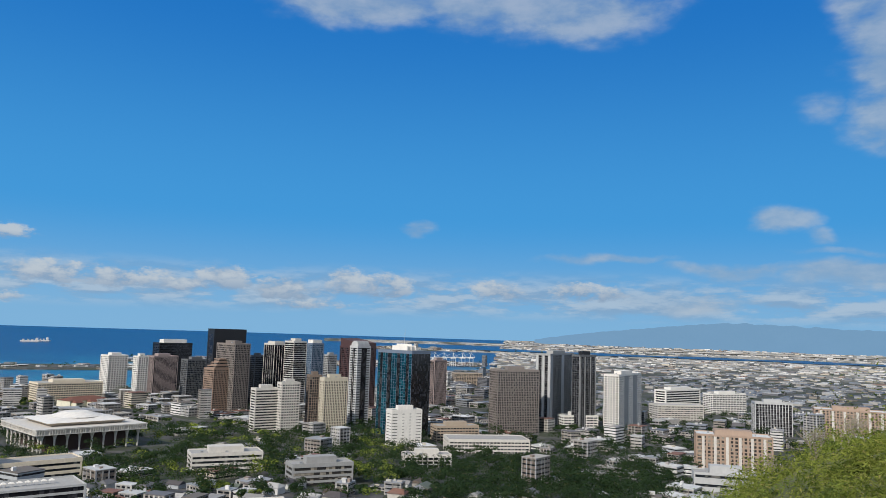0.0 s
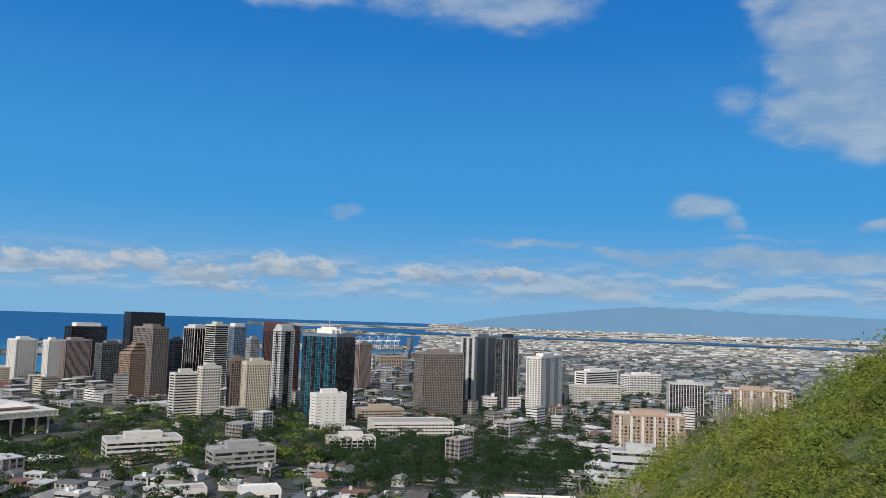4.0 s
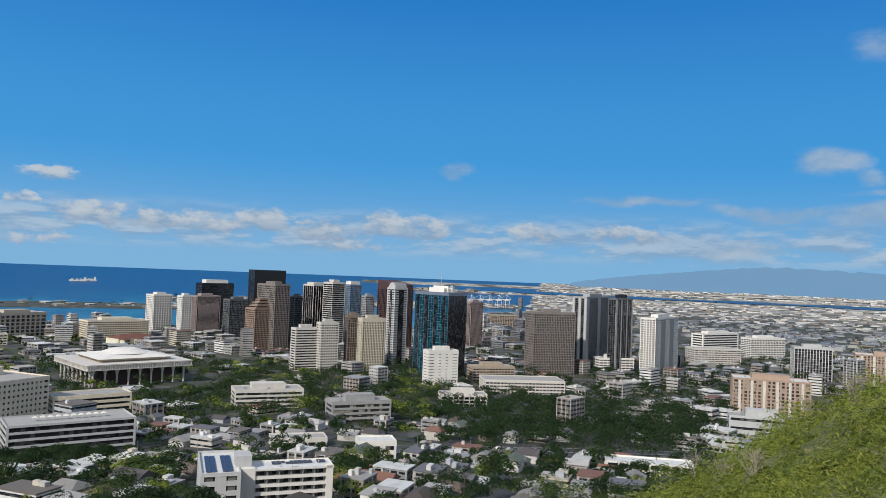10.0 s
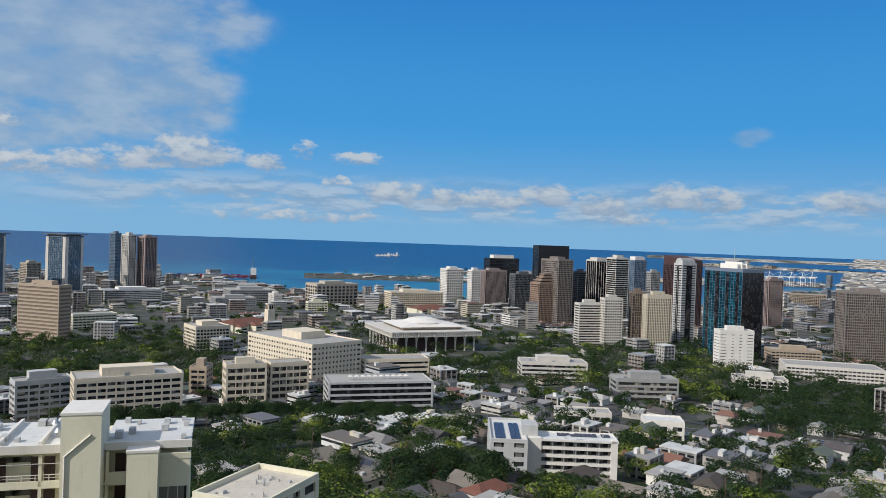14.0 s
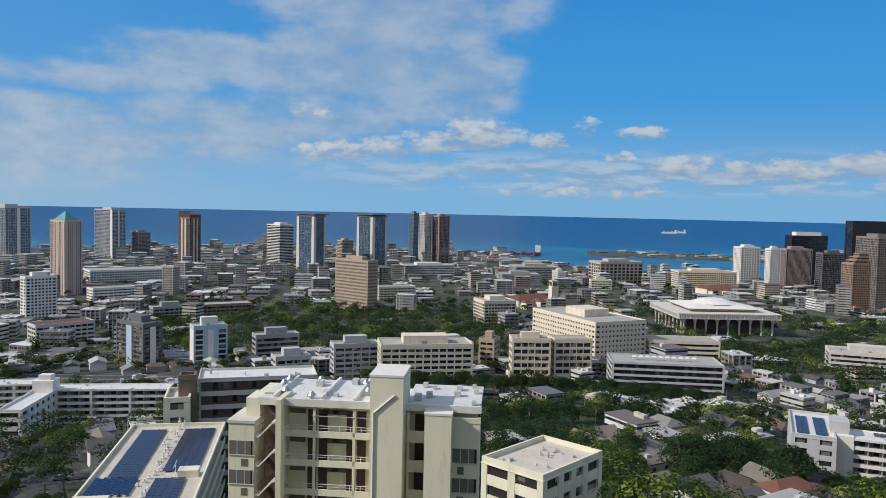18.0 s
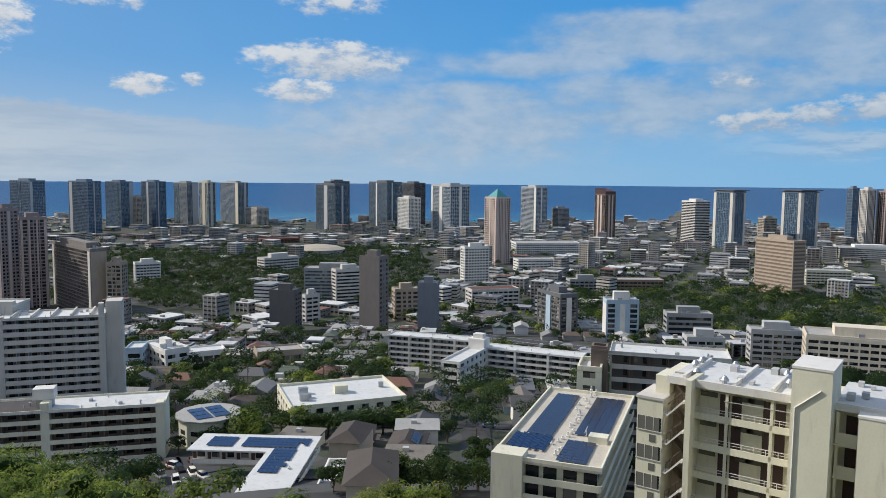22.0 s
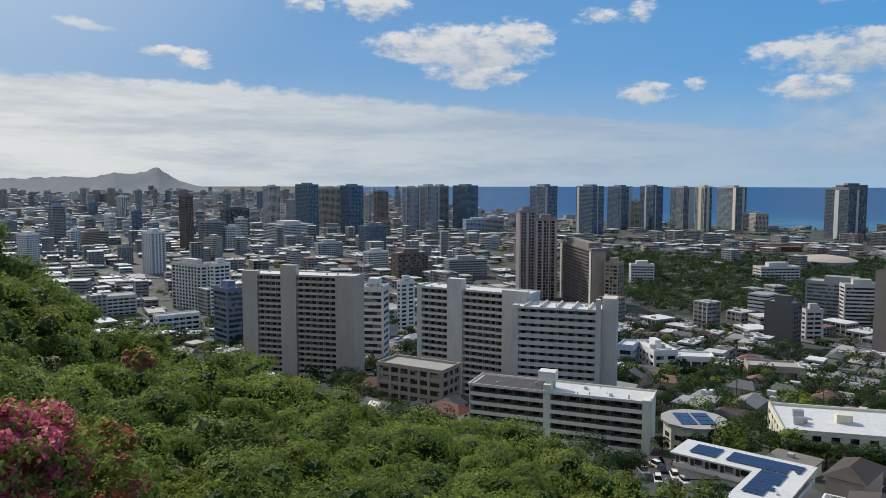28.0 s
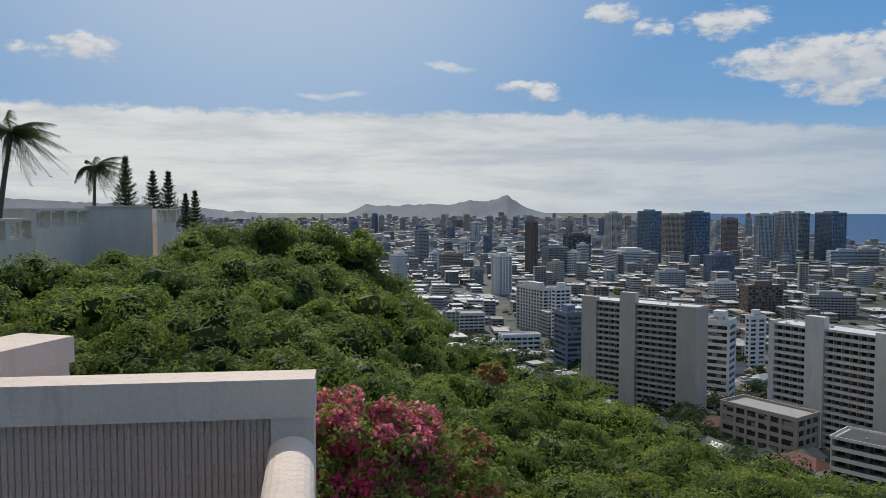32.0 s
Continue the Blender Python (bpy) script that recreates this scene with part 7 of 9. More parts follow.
    stuff("wall_piers", piers, islands("pier_paint", ((.56, .53, .48), (.40, .37, .33), (.30, .27, .24), (.48, .47, .45), (.36, .36, .37))), "plain wall piers between the windows of low buildings", "wall piers")
    stuff("window_rows", bands, MAT["glass"], "dark window rows of the low buildings", "windows")
    stuff("rooftop_units", units, paints, "plant rooms and vents on the roofs", "roof units")


def far_towers():
    """Apartment and hotel towers towards the far beach quarter, and single towers in the west."""
    rnd = random.Random(31)
    # grey glass throughout, lightened to hold the haze over the far quarter
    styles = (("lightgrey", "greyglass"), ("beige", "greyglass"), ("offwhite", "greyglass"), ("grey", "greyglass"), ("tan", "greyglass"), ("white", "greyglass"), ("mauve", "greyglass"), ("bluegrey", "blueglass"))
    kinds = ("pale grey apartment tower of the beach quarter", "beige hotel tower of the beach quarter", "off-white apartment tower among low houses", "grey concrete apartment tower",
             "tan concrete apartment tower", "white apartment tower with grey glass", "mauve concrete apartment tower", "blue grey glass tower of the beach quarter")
    for i in range(64):
        az = 112.5 + (i % 32) * 1.02 + rnd.uniform(-.4, .4)
        r = rnd.uniform(2500, 3750) if i < 44 else rnd.uniform(1300, 2400)
        if at_sea(az, r + 60) or az > 146:
            continue
        base = float(land(r))
        h = rnd.uniform(45, 100) if r > 2500 else rnd.uniform(26, 60)
        top = min(base + h, EYE - r * math.tan(radians(rnd.uniform(.25, .6))))
        half = math.degrees(rnd.uniform(9, 17) / r)
        k = rnd.randrange(8)
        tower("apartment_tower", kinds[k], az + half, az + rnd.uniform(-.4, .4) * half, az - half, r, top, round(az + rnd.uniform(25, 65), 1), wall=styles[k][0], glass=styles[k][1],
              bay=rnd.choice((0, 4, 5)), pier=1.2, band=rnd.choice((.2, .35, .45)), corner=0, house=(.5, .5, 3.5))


def far_water():
    """The lagoon behind the western plain, and the pale runway strips beside it."""
    az = np.linspace(-46, -2.5, 60)
    for name, r0, half, mat, lift, text, kind in (("water_lagoon", 0, 85, sea_material(), 2.2, "narrow blue lagoon behind the western plain", "sea"), ("ground_runway", 390, 34, MAT["beigeroof"], 2.6, "pale reef runway beyond the lagoon", "runway")):
        V = []
        for a in az:
            for s in (-1, -.3, .3, 1):
                r = float(lagoon(a)) + r0 + s * half * (.75 + .25 * math.sin(a * .9))
                v = spot(a, r)
                V.append((v.x, v.y, float(land(r)) + lift))
        tagged(new(name, grid_mesh(name, V, len(az), 4, mat)), text, kind, kind="structure")


far_water()
near_extra = near_houses()
far_towers()
far_quarters(near_extra)

# ---- roads, cars, poles ----
def ribbon(name, points, width, material, label, lift=.25, kind="structure"):
    """A strip of road over the ground through (bearing, distance) points."""
    rows = []
    for (a0, r0), (a1, r1) in zip(points, points[1:]):
        for i in range(8):
            t = i / 8
            rows.append((a0 + (a1 - a0) * t, r0 + (r1 - r0) * t))
    rows.append(points[-1])
    P = [spot(a, r) for a, r in rows]
    V = []
    for i, p in enumerate(P):
        d = (P[min(i + 1, len(P) - 1)] - P[max(i - 1, 0)]).normalized()
        n = Vector((-d.y, d.x, 0))
        for s in (-1, -.34, .34, 1):
            q = p + n * s * width / 2
            V.append((q.x, q.y, max(float(land(q.length)), float(land(p.length)) - .4) + lift))
    return tagged(new(name, grid_mesh(name, V, len(P), 4, material)), label, "road", kind=kind)


def streets():
    fine = [(a, float(freeway_r(a))) for a in range(-30, 161, 4)]
    ribbon("road_freeway", fine, 30, MAT["asphalt"], "wide grey freeway with several lanes", .5)
    for off in (-15.6, 0, 15.6):
        ribbon("road_barrier", [(a, r + off) for a, r in fine], .5, MAT["lightgrey"], "low concrete freeway barrier", 1.3)
    for off in (-10.5, -7, -3.5, 3.5, 7, 10.5):
        ribbon("road_marking", [(a, r + off) for a, r in fine], .22, MAT["white"], "worn white lane line", .53)
    k = 0
    for i in range(-5, 46, 5):
        run = []
        for j in range(-38, 39):
            v = spot(73, i * 15.5) + spot(-17, j * 16.5)
            az, r = polar(v.x, v.y)
            if -34 < az < 150 and 122 < r < 600:
                run.append((az, r))
        if len(run) > 2:
            ribbon("road_street", run, 8.5, MAT["asphalt"], "narrow grey asphalt street between houses", .3)
    for j in range(-35, 38, 7):
        run = []
        for i in range(-9, 46):
            v = spot(73, i * 15.5) + spot(-17, j * 16.5)
            az, r = polar(v.x, v.y)
            if -34 < az < 150 and 122 < r < 600:
                run.append((az, r))
        if len(run) > 2:
            ribbon("road_street", run, 8.5, MAT["asphalt"], "narrow grey asphalt street between houses", .34)


def car_kind(paint, van=False):
    ob = thing("car", Matrix(), {"white": "parked white car with dark windows", "black": "parked black car with dark windows", "steel": "parked silver car with dark windows", "redroof": "parked red car with dark windows",
                                 "bluegrey": "parked blue grey car with dark windows"}[paint], "car", "cars on the streets")
    part("body", Mesh().box(-2.2, 2.2, -.88, .88, .3, .85).prism([(-2.2, -.86), (2.2, -.86), (2.2, .86), (-2.2, .86)], .85, .95, .96), MAT[paint], ob)
    part("cabin", Mesh().prism([(-1.6, -.8), (1.1, -.8), (1.1, .8), (-1.6, .8)], .92, 1.75 if van else 1.48, .78), MAT["blackglass"], ob)
    part("car_roof", Mesh().box(-1.25, .75, -.6, .6, (1.75 if van else 1.48), (1.8 if van else 1.53)), MAT[paint], ob)
    wheel = Mesh().rod((0, -.1, 0), (0, .1, 0), .33, sides=12).data("wheel", MAT["black"])
    for x in (-1.35, 1.35):
        for y in (-.84, .84):
            part("wheel", wheel, None, ob).location = (x, y, .33)
    return ob


def cars():
    rnd = random.Random(41)
    kinds = [car_kind("white"), car_kind("black"), car_kind("steel", True), car_kind("bluegrey"), car_kind("redroof"), car_kind("white", True)]
    places = []
    for i in range(46):
        a = -8 + i * 1.55 + rnd.uniform(-.5, .5)
        r = float(freeway_r(a)) + rnd.choice((-8.7, -5.2, 5.2, 8.7))
        d = spot(a + .5, float(freeway_r(a + .5))) - spot(a, float(freeway_r(a)))
        places.append((spot(a, r), math.degrees(math.atan2(d.y, d.x)), .55))
    for i in range(0, 41, 5):
        for j in range(-30, 31):
            v = spot(73, i * 15.5) + spot(-17, j * 16.5 + rnd.uniform(-4, 4))
            az, r = polar(v.x, v.y)
            if 0 < az < 118 and 125 < r < 330 and rnd.random() < .55 and not taken(v.x, v.y, 2):
                places.append((v + spot(73, rnd.choice((-2.7, 2.7))), 73, .36))
    del places[96:]
    for a, r in ((96.8, 196), (98.2, 196.5), (99.5, 197), (103, 199), (106, 200), (107.5, 201), (108.6, 202), (94.5, 176), (93.8, 171), (95.4, 183), (95.8, 188), (97.9, 176), (96.8, 178), (95.7, 168), (97.5, 191), (96.1, 189.5), (94.4, 192), (99.4, 193), (101.5, 196.5), (104.6, 199), (109.8, 203), (111, 205), (92.2, 208), (91.6, 214), (92.5, 200)):
        places.append((spot(a, r), 10 + r % 7 * 6, .4))
    for k, (v, turn, lift) in enumerate(places[:125]):
        m = pose(v.x, v.y, float(land(v.length)) + lift, 0, 0, turn)
        if k < 6:
            kinds[k].matrix_world = m
        else:
            copy_thing(kinds[rnd.choice((0, 0, 1, 2, 3, 4, 5))], m)


def poles():
    """Wooden utility poles with cross-arms, linked by wires."""
    first = thing("utility_pole", Matrix(), "weathered wooden utility pole with cross-arms", "pole", "poles along the streets")
    part("pole", Mesh().tube(0, 0, -1, 10.5, .19, .13, 8), MAT["wood"], first)
    for z, w in ((9.9, 1.2), (9.0, 1.0)):
        part("cross_arm", Mesh().box(-w, w, -.06, .06, z, z + .14), MAT["wood"], first)
    part("transformer", Mesh().tube(.35, 0, 7.4, 8.5, .25, sides=10), MAT["grey"], first)
    n = 0
    for i in (0, 5, 10, 15, 20):
        last = None
        for j in range(-24, 25, 2):
            v = spot(73, i * 15.5 + 5) + spot(-17, j * 16.5)
            az, r = polar(v.x, v.y)
            if not (0 < az < 122 and 125 < r < 380) or taken(v.x, v.y, 1):
                last = None
                continue
            m = pose(v.x, v.y, float(land(r)), 0, 0, 73)
            if n == 0:
                first.matrix_world = m
            else:
                copy_thing(first, m)
            n += 1
            if last is not None:
                line = thing("power_line", Matrix(), "thin black power lines between street poles", "power line")
                a, b = last + Vector((0, 0, 10)), m.translation + Vector((0, 0, 10))
                for s in (-.9, 0, .9):
                    o = spot(-17, s * .0) + spot(73, s)
                    mid = (a + b) / 2 - Vector((0, 0, .7))
                    part("wire", Mesh().rod(a + o, mid + o, .018, sides=3).rod(mid + o, b + o, .018, sides=3), MAT["black"], line)
            last = m.translation.copy()
    lamp = thing("street_lamp", Matrix(), "grey steel freeway lamp with curved arm", "street lamp", "lamps along the freeway")
    part("post", Mesh().tube(0, 0, -1, 9.5, .13, .08, 8), MAT["steel"], lamp)
    part("arm", Mesh().rod((0, 0, 9.4), (1.2, 0, 10), .06).rod((1.2, 0, 10), (2.6, 0, 10.1), .05), MAT["steel"], lamp)
    part("lamp_head", Mesh().box(2.4, 3.2, -.16, .16, 10.0, 10.18), MAT["lightgrey"], lamp)
    for k, a in enumerate(range(-4, 60, 4)):
        v = spot(a, float(freeway_r(a)) - 17)
        m = pose(v.x, v.y, float(land(v.length)), 0, 0, a + 90)
        if k == 0:
            lamp.matrix_world = m
        else:
            copy_thing(lamp, m)


def yards():
    """Asphalt and concrete yards round the apartment blocks."""
    ribbon("pavement_yard", [(111.5, 196), (106, 191), (100, 188), (95, 187), (92.6, 192)], 20, MAT["asphalt"], "worn asphalt parking yard before a long block", .22)
    ribbon("pavement_drive", [(96.6, 182), (96.2, 170), (95.2, 158), (94.6, 146)], 13, MAT["asphalt"], "asphalt drive sloping up between walk-ups", .26)
    ribbon("pavement_walk", [(112, 186), (106, 181), (104, 178)], 2, MAT["lightgrey"], "pale concrete path beside parked cars", .32)


streets()
yards()
cars()
poles()

# ---- trees and scrub ----
def leaf_cloud(rng, centres, radii, per, size, aspect=0.5, up=0.35, deep=0.25, coarse=True, wild=0.55):
    """Leaf faces over many lumps. centres (n, 3), radii (n, 3), per: leaves on each lump, size: leaf length for each lump."""
    n = len(centres)
    C, R = np.repeat(centres, per, 0), np.repeat(radii, per, 0)
    S = np.repeat(np.broadcast_to(size, (n,)), per)
    d = rng.normal(size=(n * per, 3))
    d[:, 2] = np.abs(d[:, 2]) * 1.0 - 0.25 * rng.random(n * per)
    d /= np.linalg.norm(d, axis=1)[:, None]
    P = C + d * R * (1 - deep * rng.random((n * per, 1)) ** 1.5)
    nrm = d + rng.normal(size=d.shape) * wild
    nrm[:, 2] += up
    nrm /= np.linalg.norm(nrm, axis=1)[:, None]
    t = np.cross(nrm, rng.normal(size=d.shape))
    t /= np.linalg.norm(t, axis=1)[:, None] + 1e-9
    b = np.cross(nrm, t)
    S = S * rng.uniform(.6, 1.35, len(S))
    t, b = t * (S * .5)[:, None], b * (S * .5 * aspect)[:, None]
    if coarse:
        V = np.stack([P - t - b * .3, P + t * .8 - b, P + t * .5 + b * 1.2], 1).reshape(-1, 3)
        return V, np.arange(len(V)).reshape(-1, 3)
    V = np.stack([P - t, P - b * 1.0, P + t, P + b], 1).reshape(-1, 3)
    return V, np.arange(len(V)).reshape(-1, 4)


def lumps(rng, count, spread, height, size):
    """Places and sizes of the lumps of one crown, broad and uneven."""
    a = rng.random(count) * math.tau
    q = np.sqrt(rng.random(count)) * spread
    C = np.stack([np.cos(a) * q, np.sin(a) * q, height * (0.55 + 0.4 * rng.random(count)) - (q / spread) ** 2 * height * .18], 1)
    s = size * rng.uniform(.7, 1.25, count)
    return C, np.stack([s, s, s * .7], 1)


def tree_kind(k, label, material, spread, height, leaf, count=9, per=150):
    rng = np.random.default_rng(50 + k)
    ob = thing("tree", Matrix(), label, "tree", "trees among the houses")
    C, R = lumps(rng, count, spread * .62, height, spread * .5)
    V, Q = leaf_cloud(rng, C, R, per, leaf, .7, wild=.38)
    part("crown", raw_mesh("crown", V, Q, material), None, ob)
    m = Mesh().rod((0, 0, -1), (.1, .1, height * .45), height * .035 + .12, height * .028 + .06, 8)
    for c in C[:5]:
        m.rod((.1, .1, height * .42), tuple(c * .92), height * .02 + .04, .04, 5)
    part("trunk", m, MAT["bark"], ob)
    return ob


def palm_far(k):
    """A street palm: thin trunk, drooping fronds."""
    rng = np.random.default_rng(80 + k)
    ob = thing("palm_tree", Matrix(), "slim coconut palm with drooping fronds", "palm tree", "palms of the town")
    h = 9 + 3 * k
    part("trunk", Mesh().rod((0, 0, -1), (.3, .2, h * .6), .22, .17, 7).rod((.3, .2, h * .6), (.3, .4, h), .17, .14, 7), MAT["bark"], ob)
    V, Q = [], []
    for i in range(15):
        a = i / 15 * math.tau + rng.uniform(-.2, .2)
        rise = rng.uniform(-.2, .9)
        for j in range(10):
            t0 = j / 10
            L = 2.9
            p = np.array([.3 + math.cos(a) * L * t0, .4 + math.sin(a) * L * t0, h + rise * L * t0 * .8 - 1.9 * t0 * t0 * (1.2 - rise * .5)])
            for s in (-1, 1):
                q = p + np.array([-math.sin(a) * s * .55 + math.cos(a) * .3, math.cos(a) * s * .55 + math.sin(a) * .3, -.35])
                w = np.array([math.cos(a), math.sin(a), 0]) * .11
                k0 = len(V)
                V += [p - w, p + w, q + w * .4, q - w * .4]
                Q.append((k0, k0 + 1, k0 + 2, k0 + 3))
    part("fronds", raw_mesh("fronds", V, Q, MAT["leaf"]), None, ob)
    return ob


def scatter_trees():
    rnd = random.Random(61)
    kinds = [tree_kind(0, "broad dark green monkeypod tree", MAT["leaf_dark"], 6.5, 8, .55, 12, 260), tree_kind(1, "round green mango tree", MAT["leaf"], 4.0, 7, .42, 9, 210),
             tree_kind(2, "yellow green shade tree", MAT["leaf_light"], 4.2, 6.5, .42, 9, 210), tree_kind(3, "small dark green garden tree", MAT["leaf_dark"], 2.8, 5, .34, 8, 190),
             tree_kind(4, "tall dark green garden tree", MAT["leaf"], 3.0, 10, .4, 10, 200), palm_far(0), palm_far(1)]
    n, rng = 0, np.random.default_rng(62)
    far_c, far_r = [], []
    for i in range(34000):
        az = rnd.uniform(-42, 160)
        r = 118 * (4200 / 118) ** (rnd.random() ** .92)
        built, wood = zone(az, r)
        if rnd.random() > wood or at_sea(az, r):
            continue
        v = spot(az, r)
        if r < 160 and float(hill(az, r)) > float(land(r)) - 2:
            continue
        near = r < 265 and n <= 180
        if taken(v.x, v.y, 1.5 if near else 2.2):
            continue
        if near:
            k = rnd.choice((0, 1, 1, 2, 3, 3, 3, 4, 4, 1, 3, 5, 6))
            if r < 190 and k > 4:
                k = 3
            m = pose(v.x, v.y, float(land(r)), 0, 0, rnd.uniform(0, 360)) @ Matrix.Scale(1.0, 4)
            if n < 7:
                k = n
                kinds[k].matrix_world = m
            else:
                copy_thing(kinds[k], m)
            n += 1
            FOOT.append((v.x, v.y, 1.5))
        elif len(far_c) < 26000:
            s = rnd.uniform(.7, 1.5) * (1.0 if r < 1500 else 1.35) * (1.35 if wood > .7 else 1.0)
            z = float(land(r))
            for _ in range(5 if r < 1500 else 3):
                q = rnd.uniform(2.0, 3.6) * s
                far_c.append((v.x + rnd.uniform(-3.5, 3.5) * s, v.y + rnd.uniform(-3.5, 3.5) * s, z + rnd.uniform(3.0, 6.5) * s))
                far_r.append((q, q, q * .75))
    # closed woods of the parks and school grounds
    for a0, a1, r0, r1, gap in ((1, 31, 610, 1040, 17), (-17, 1, 480, 790, 15), (40, 66, 630, 1000, 17), (77, 103, 740, 1450, 17)):
        r = r0
        while r < r1:
            a = a0 + rnd.random()
            while a < a1:
                v = spot(a + rnd.uniform(-.3, .3), r + rnd.uniform(-.4, .4) * gap)
                q = rnd.uniform(.30, .50) * gap
                if rnd.random() < (.85 if a > 70 else .74) and not taken(v.x, v.y, 3.0) and not (19 < a < 30.5 and 740 < r < 960):
                    for _ in range(3):
                        far_c.append((v.x + rnd.uniform(-.35, .35) * gap, v.y + rnd.uniform(-.35, .35) * gap, float(land(v.length)) + rnd.uniform(3.5, 6.5)))
                        far_r.append((q, q, q * .62))
                a += math.degrees(gap / r)
            r += gap
    C, R = np.array(far_c), np.array(far_r)
    dist = np.hypot(C[:, 0], C[:, 1])
    for k, (lo, hi, per, leaf) in enumerate(((0, 330, 120, .74), (330, 560, 72, 1.1), (560, 900, 48, 1.4), (900, 1700, 28, 2.0), (1700, 9000, 11, 2.9))):
        sel = (dist >= lo) & (dist < hi)
        tint = np.sin(C[:, 0] * .083 + 1.7 * np.sin(C[:, 1] * .061)) * .5 + .5 + rng.normal(size=len(C)) * .07
        # grove tints are halved, which puts cloud shade and backlight into the leaf colour
        turn = np.degrees(np.arctan2(-C[:, 0], C[:, 1]))
        tint = np.where(((turn > 72) & (turn < 106) & (dist > 700) & (dist < 1500)) | ((turn < 2) & (dist > 460) & (dist < 1500)), tint * .5, tint)
        for mat_name, s2, text in (("leaf_dark", sel & (tint < .55), "dark green street and park trees"), ("leaf", sel & (tint >= .55) & (tint < .88), "green street and park trees"), ("leaf_mid", sel & (tint >= .88) & (tint < .985), "sunlit green street and park trees"), ("leaf_light", sel & (tint >= .985), "yellow green street and park trees")):
            if s2.sum():
                V, Q = leaf_cloud(rng, C[s2], R[s2], per, leaf, .8, .5, wild=.25)
                tagged(new("far_trees", raw_mesh("far_trees", V, Q, MAT[mat_name])), text, "trees", kind="stuff")


def scrub(name, label, seed, a0, a1, r0, r1, count, per, materials, flat=1.0, thin=.34):
    """A thicket over the slope: many lumps of small leaves, each shrub standing on the ground."""
    rng = np.random.default_rng(seed)
    az = rng.uniform(a0, a1, count)
    r = r0 * (r1 / r0) ** (rng.random(count) ** .85)
    keep = r < brow_far(az) + 5
    az, r = az[keep], r[keep]
    s = (.24 + .032 * r) * np.exp(rng.normal(size=len(r)) * .38) * flat
    z = hill(az, r)
    C = np.stack([-np.sin(np.radians(az)) * r, np.cos(np.radians(az)) * r, z - s * .45], 1)
    R = np.stack([s, s, s * rng.uniform(.75, 1.5, len(s))], 1)
    leaf = .026 + .0046 * r
    pick = rng.random(len(r))
    lo = 0.0
    for mat_name, share in materials:
        sel = (pick >= lo) & (pick < lo + share)
        lo += share
        if sel.sum():
            V, Q = leaf_cloud(rng, C[sel], R[sel], per, leaf[sel] * (1.28 if thin < .3 else 1.0), thin, .5, .4)
            tagged(new(name, raw_mesh(name, V, Q, MAT[mat_name])), label, "scrub", kind="stuff")


def cores(rng, C, R):
    """Small rough twenty-sided bodies inside leafy lumps; their dark green stands in for inner shade."""
    g = (1 + 5 ** .5) / 2
    P = np.array([(-1, g, 0), (1, g, 0), (-1, -g, 0), (1, -g, 0), (0, -1, g), (0, 1, g), (0, -1, -g), (0, 1, -g), (g, 0, -1), (g, 0, 1), (-g, 0, -1), (-g, 0, 1)]) / math.hypot(1, g)
    F = np.array([(0, 11, 5), (0, 5, 1), (0, 1, 7), (0, 7, 10), (0, 10, 11), (1, 5, 9), (5, 11, 4), (11, 10, 2), (10, 7, 6), (7, 1, 8), (3, 9, 4), (3, 4, 2), (3, 2, 6), (3, 6, 8), (3, 8, 9), (4, 9, 5), (2, 4, 11), (6, 2, 10), (8, 6, 7), (9, 8, 1)])
    V = C[:, None, :] + P[None] * R[:, None, :] * rng.uniform(.75, 1.15, (len(C), 12, 1))
    return V.reshape(-1, 3), (np.arange(len(C))[:, None, None] * 12 + F[None]).reshape(-1, 3)


def bushes(name, label, seed, a0, a1, r0, r1, count, per, materials, size=1.0, sink=.15):
    """Rounded shrubs standing out of the thicket, each a dome of leafy lumps on dark cores that paint the shade between
    them.
    """
    rng = np.random.default_rng(seed)
    az = rng.uniform(a0, a1, count)
    r = r0 * (r1 / r0) ** (rng.random(count) ** .8)
    keep = (r < brow_far(az) + 3) & ((az < 157) | (r < 27))
    az, r = az[keep], r[keep]
    s = (.30 + .030 * r) * np.exp(np.clip(rng.normal(size=len(r)) * .30, -.7, .45)) * size
    x, y, z = -np.sin(np.radians(az)) * r, np.cos(np.radians(az)) * r, hill(az, r) - s * np.where(r > brow_far(az) * .82, .60, sink)
    k, pick, lo = 10, rng.random(len(r)), 0.0
    d = rng.normal(size=(len(r), k, 3))
    d[:, :, 2] = np.abs(d[:, :, 2]) + .25
    d /= np.linalg.norm(d, axis=2)[:, :, None]
    C = np.stack([x, y, z], 1)[:, None, :] + d * s[:, None, None] * np.array([.78, .78, .85]) * rng.uniform(.75, 1.1, (len(r), k, 1))
    q = s[:, None] * rng.uniform(.26, .48, (len(r), k))
    R = np.stack([q, q, q * .8], 2)
    leaf = np.repeat((.028 + .0046 * r)[:, None], k, 1)
    V, Q = cores(rng, C.reshape(-1, 3), R.reshape(-1, 3) * .56)
    tagged(new(name, raw_mesh(name, V, Q, MAT["leaf_mid"])), "dark cores standing in for the shade inside the shrubs", "scrub", kind="stuff")
    for mat_name, share in materials:
        sel = (pick >= lo) & (pick < lo + share)
        lo += share
        if sel.sum():
            V, Q = leaf_cloud(rng, C[sel].reshape(-1, 3), R[sel].reshape(-1, 3), per, leaf[sel].reshape(-1), .40, .25, .3, wild=.36)
            tagged(new(name, raw_mesh(name, V, Q, MAT[mat_name])), label, "scrub", kind="stuff")


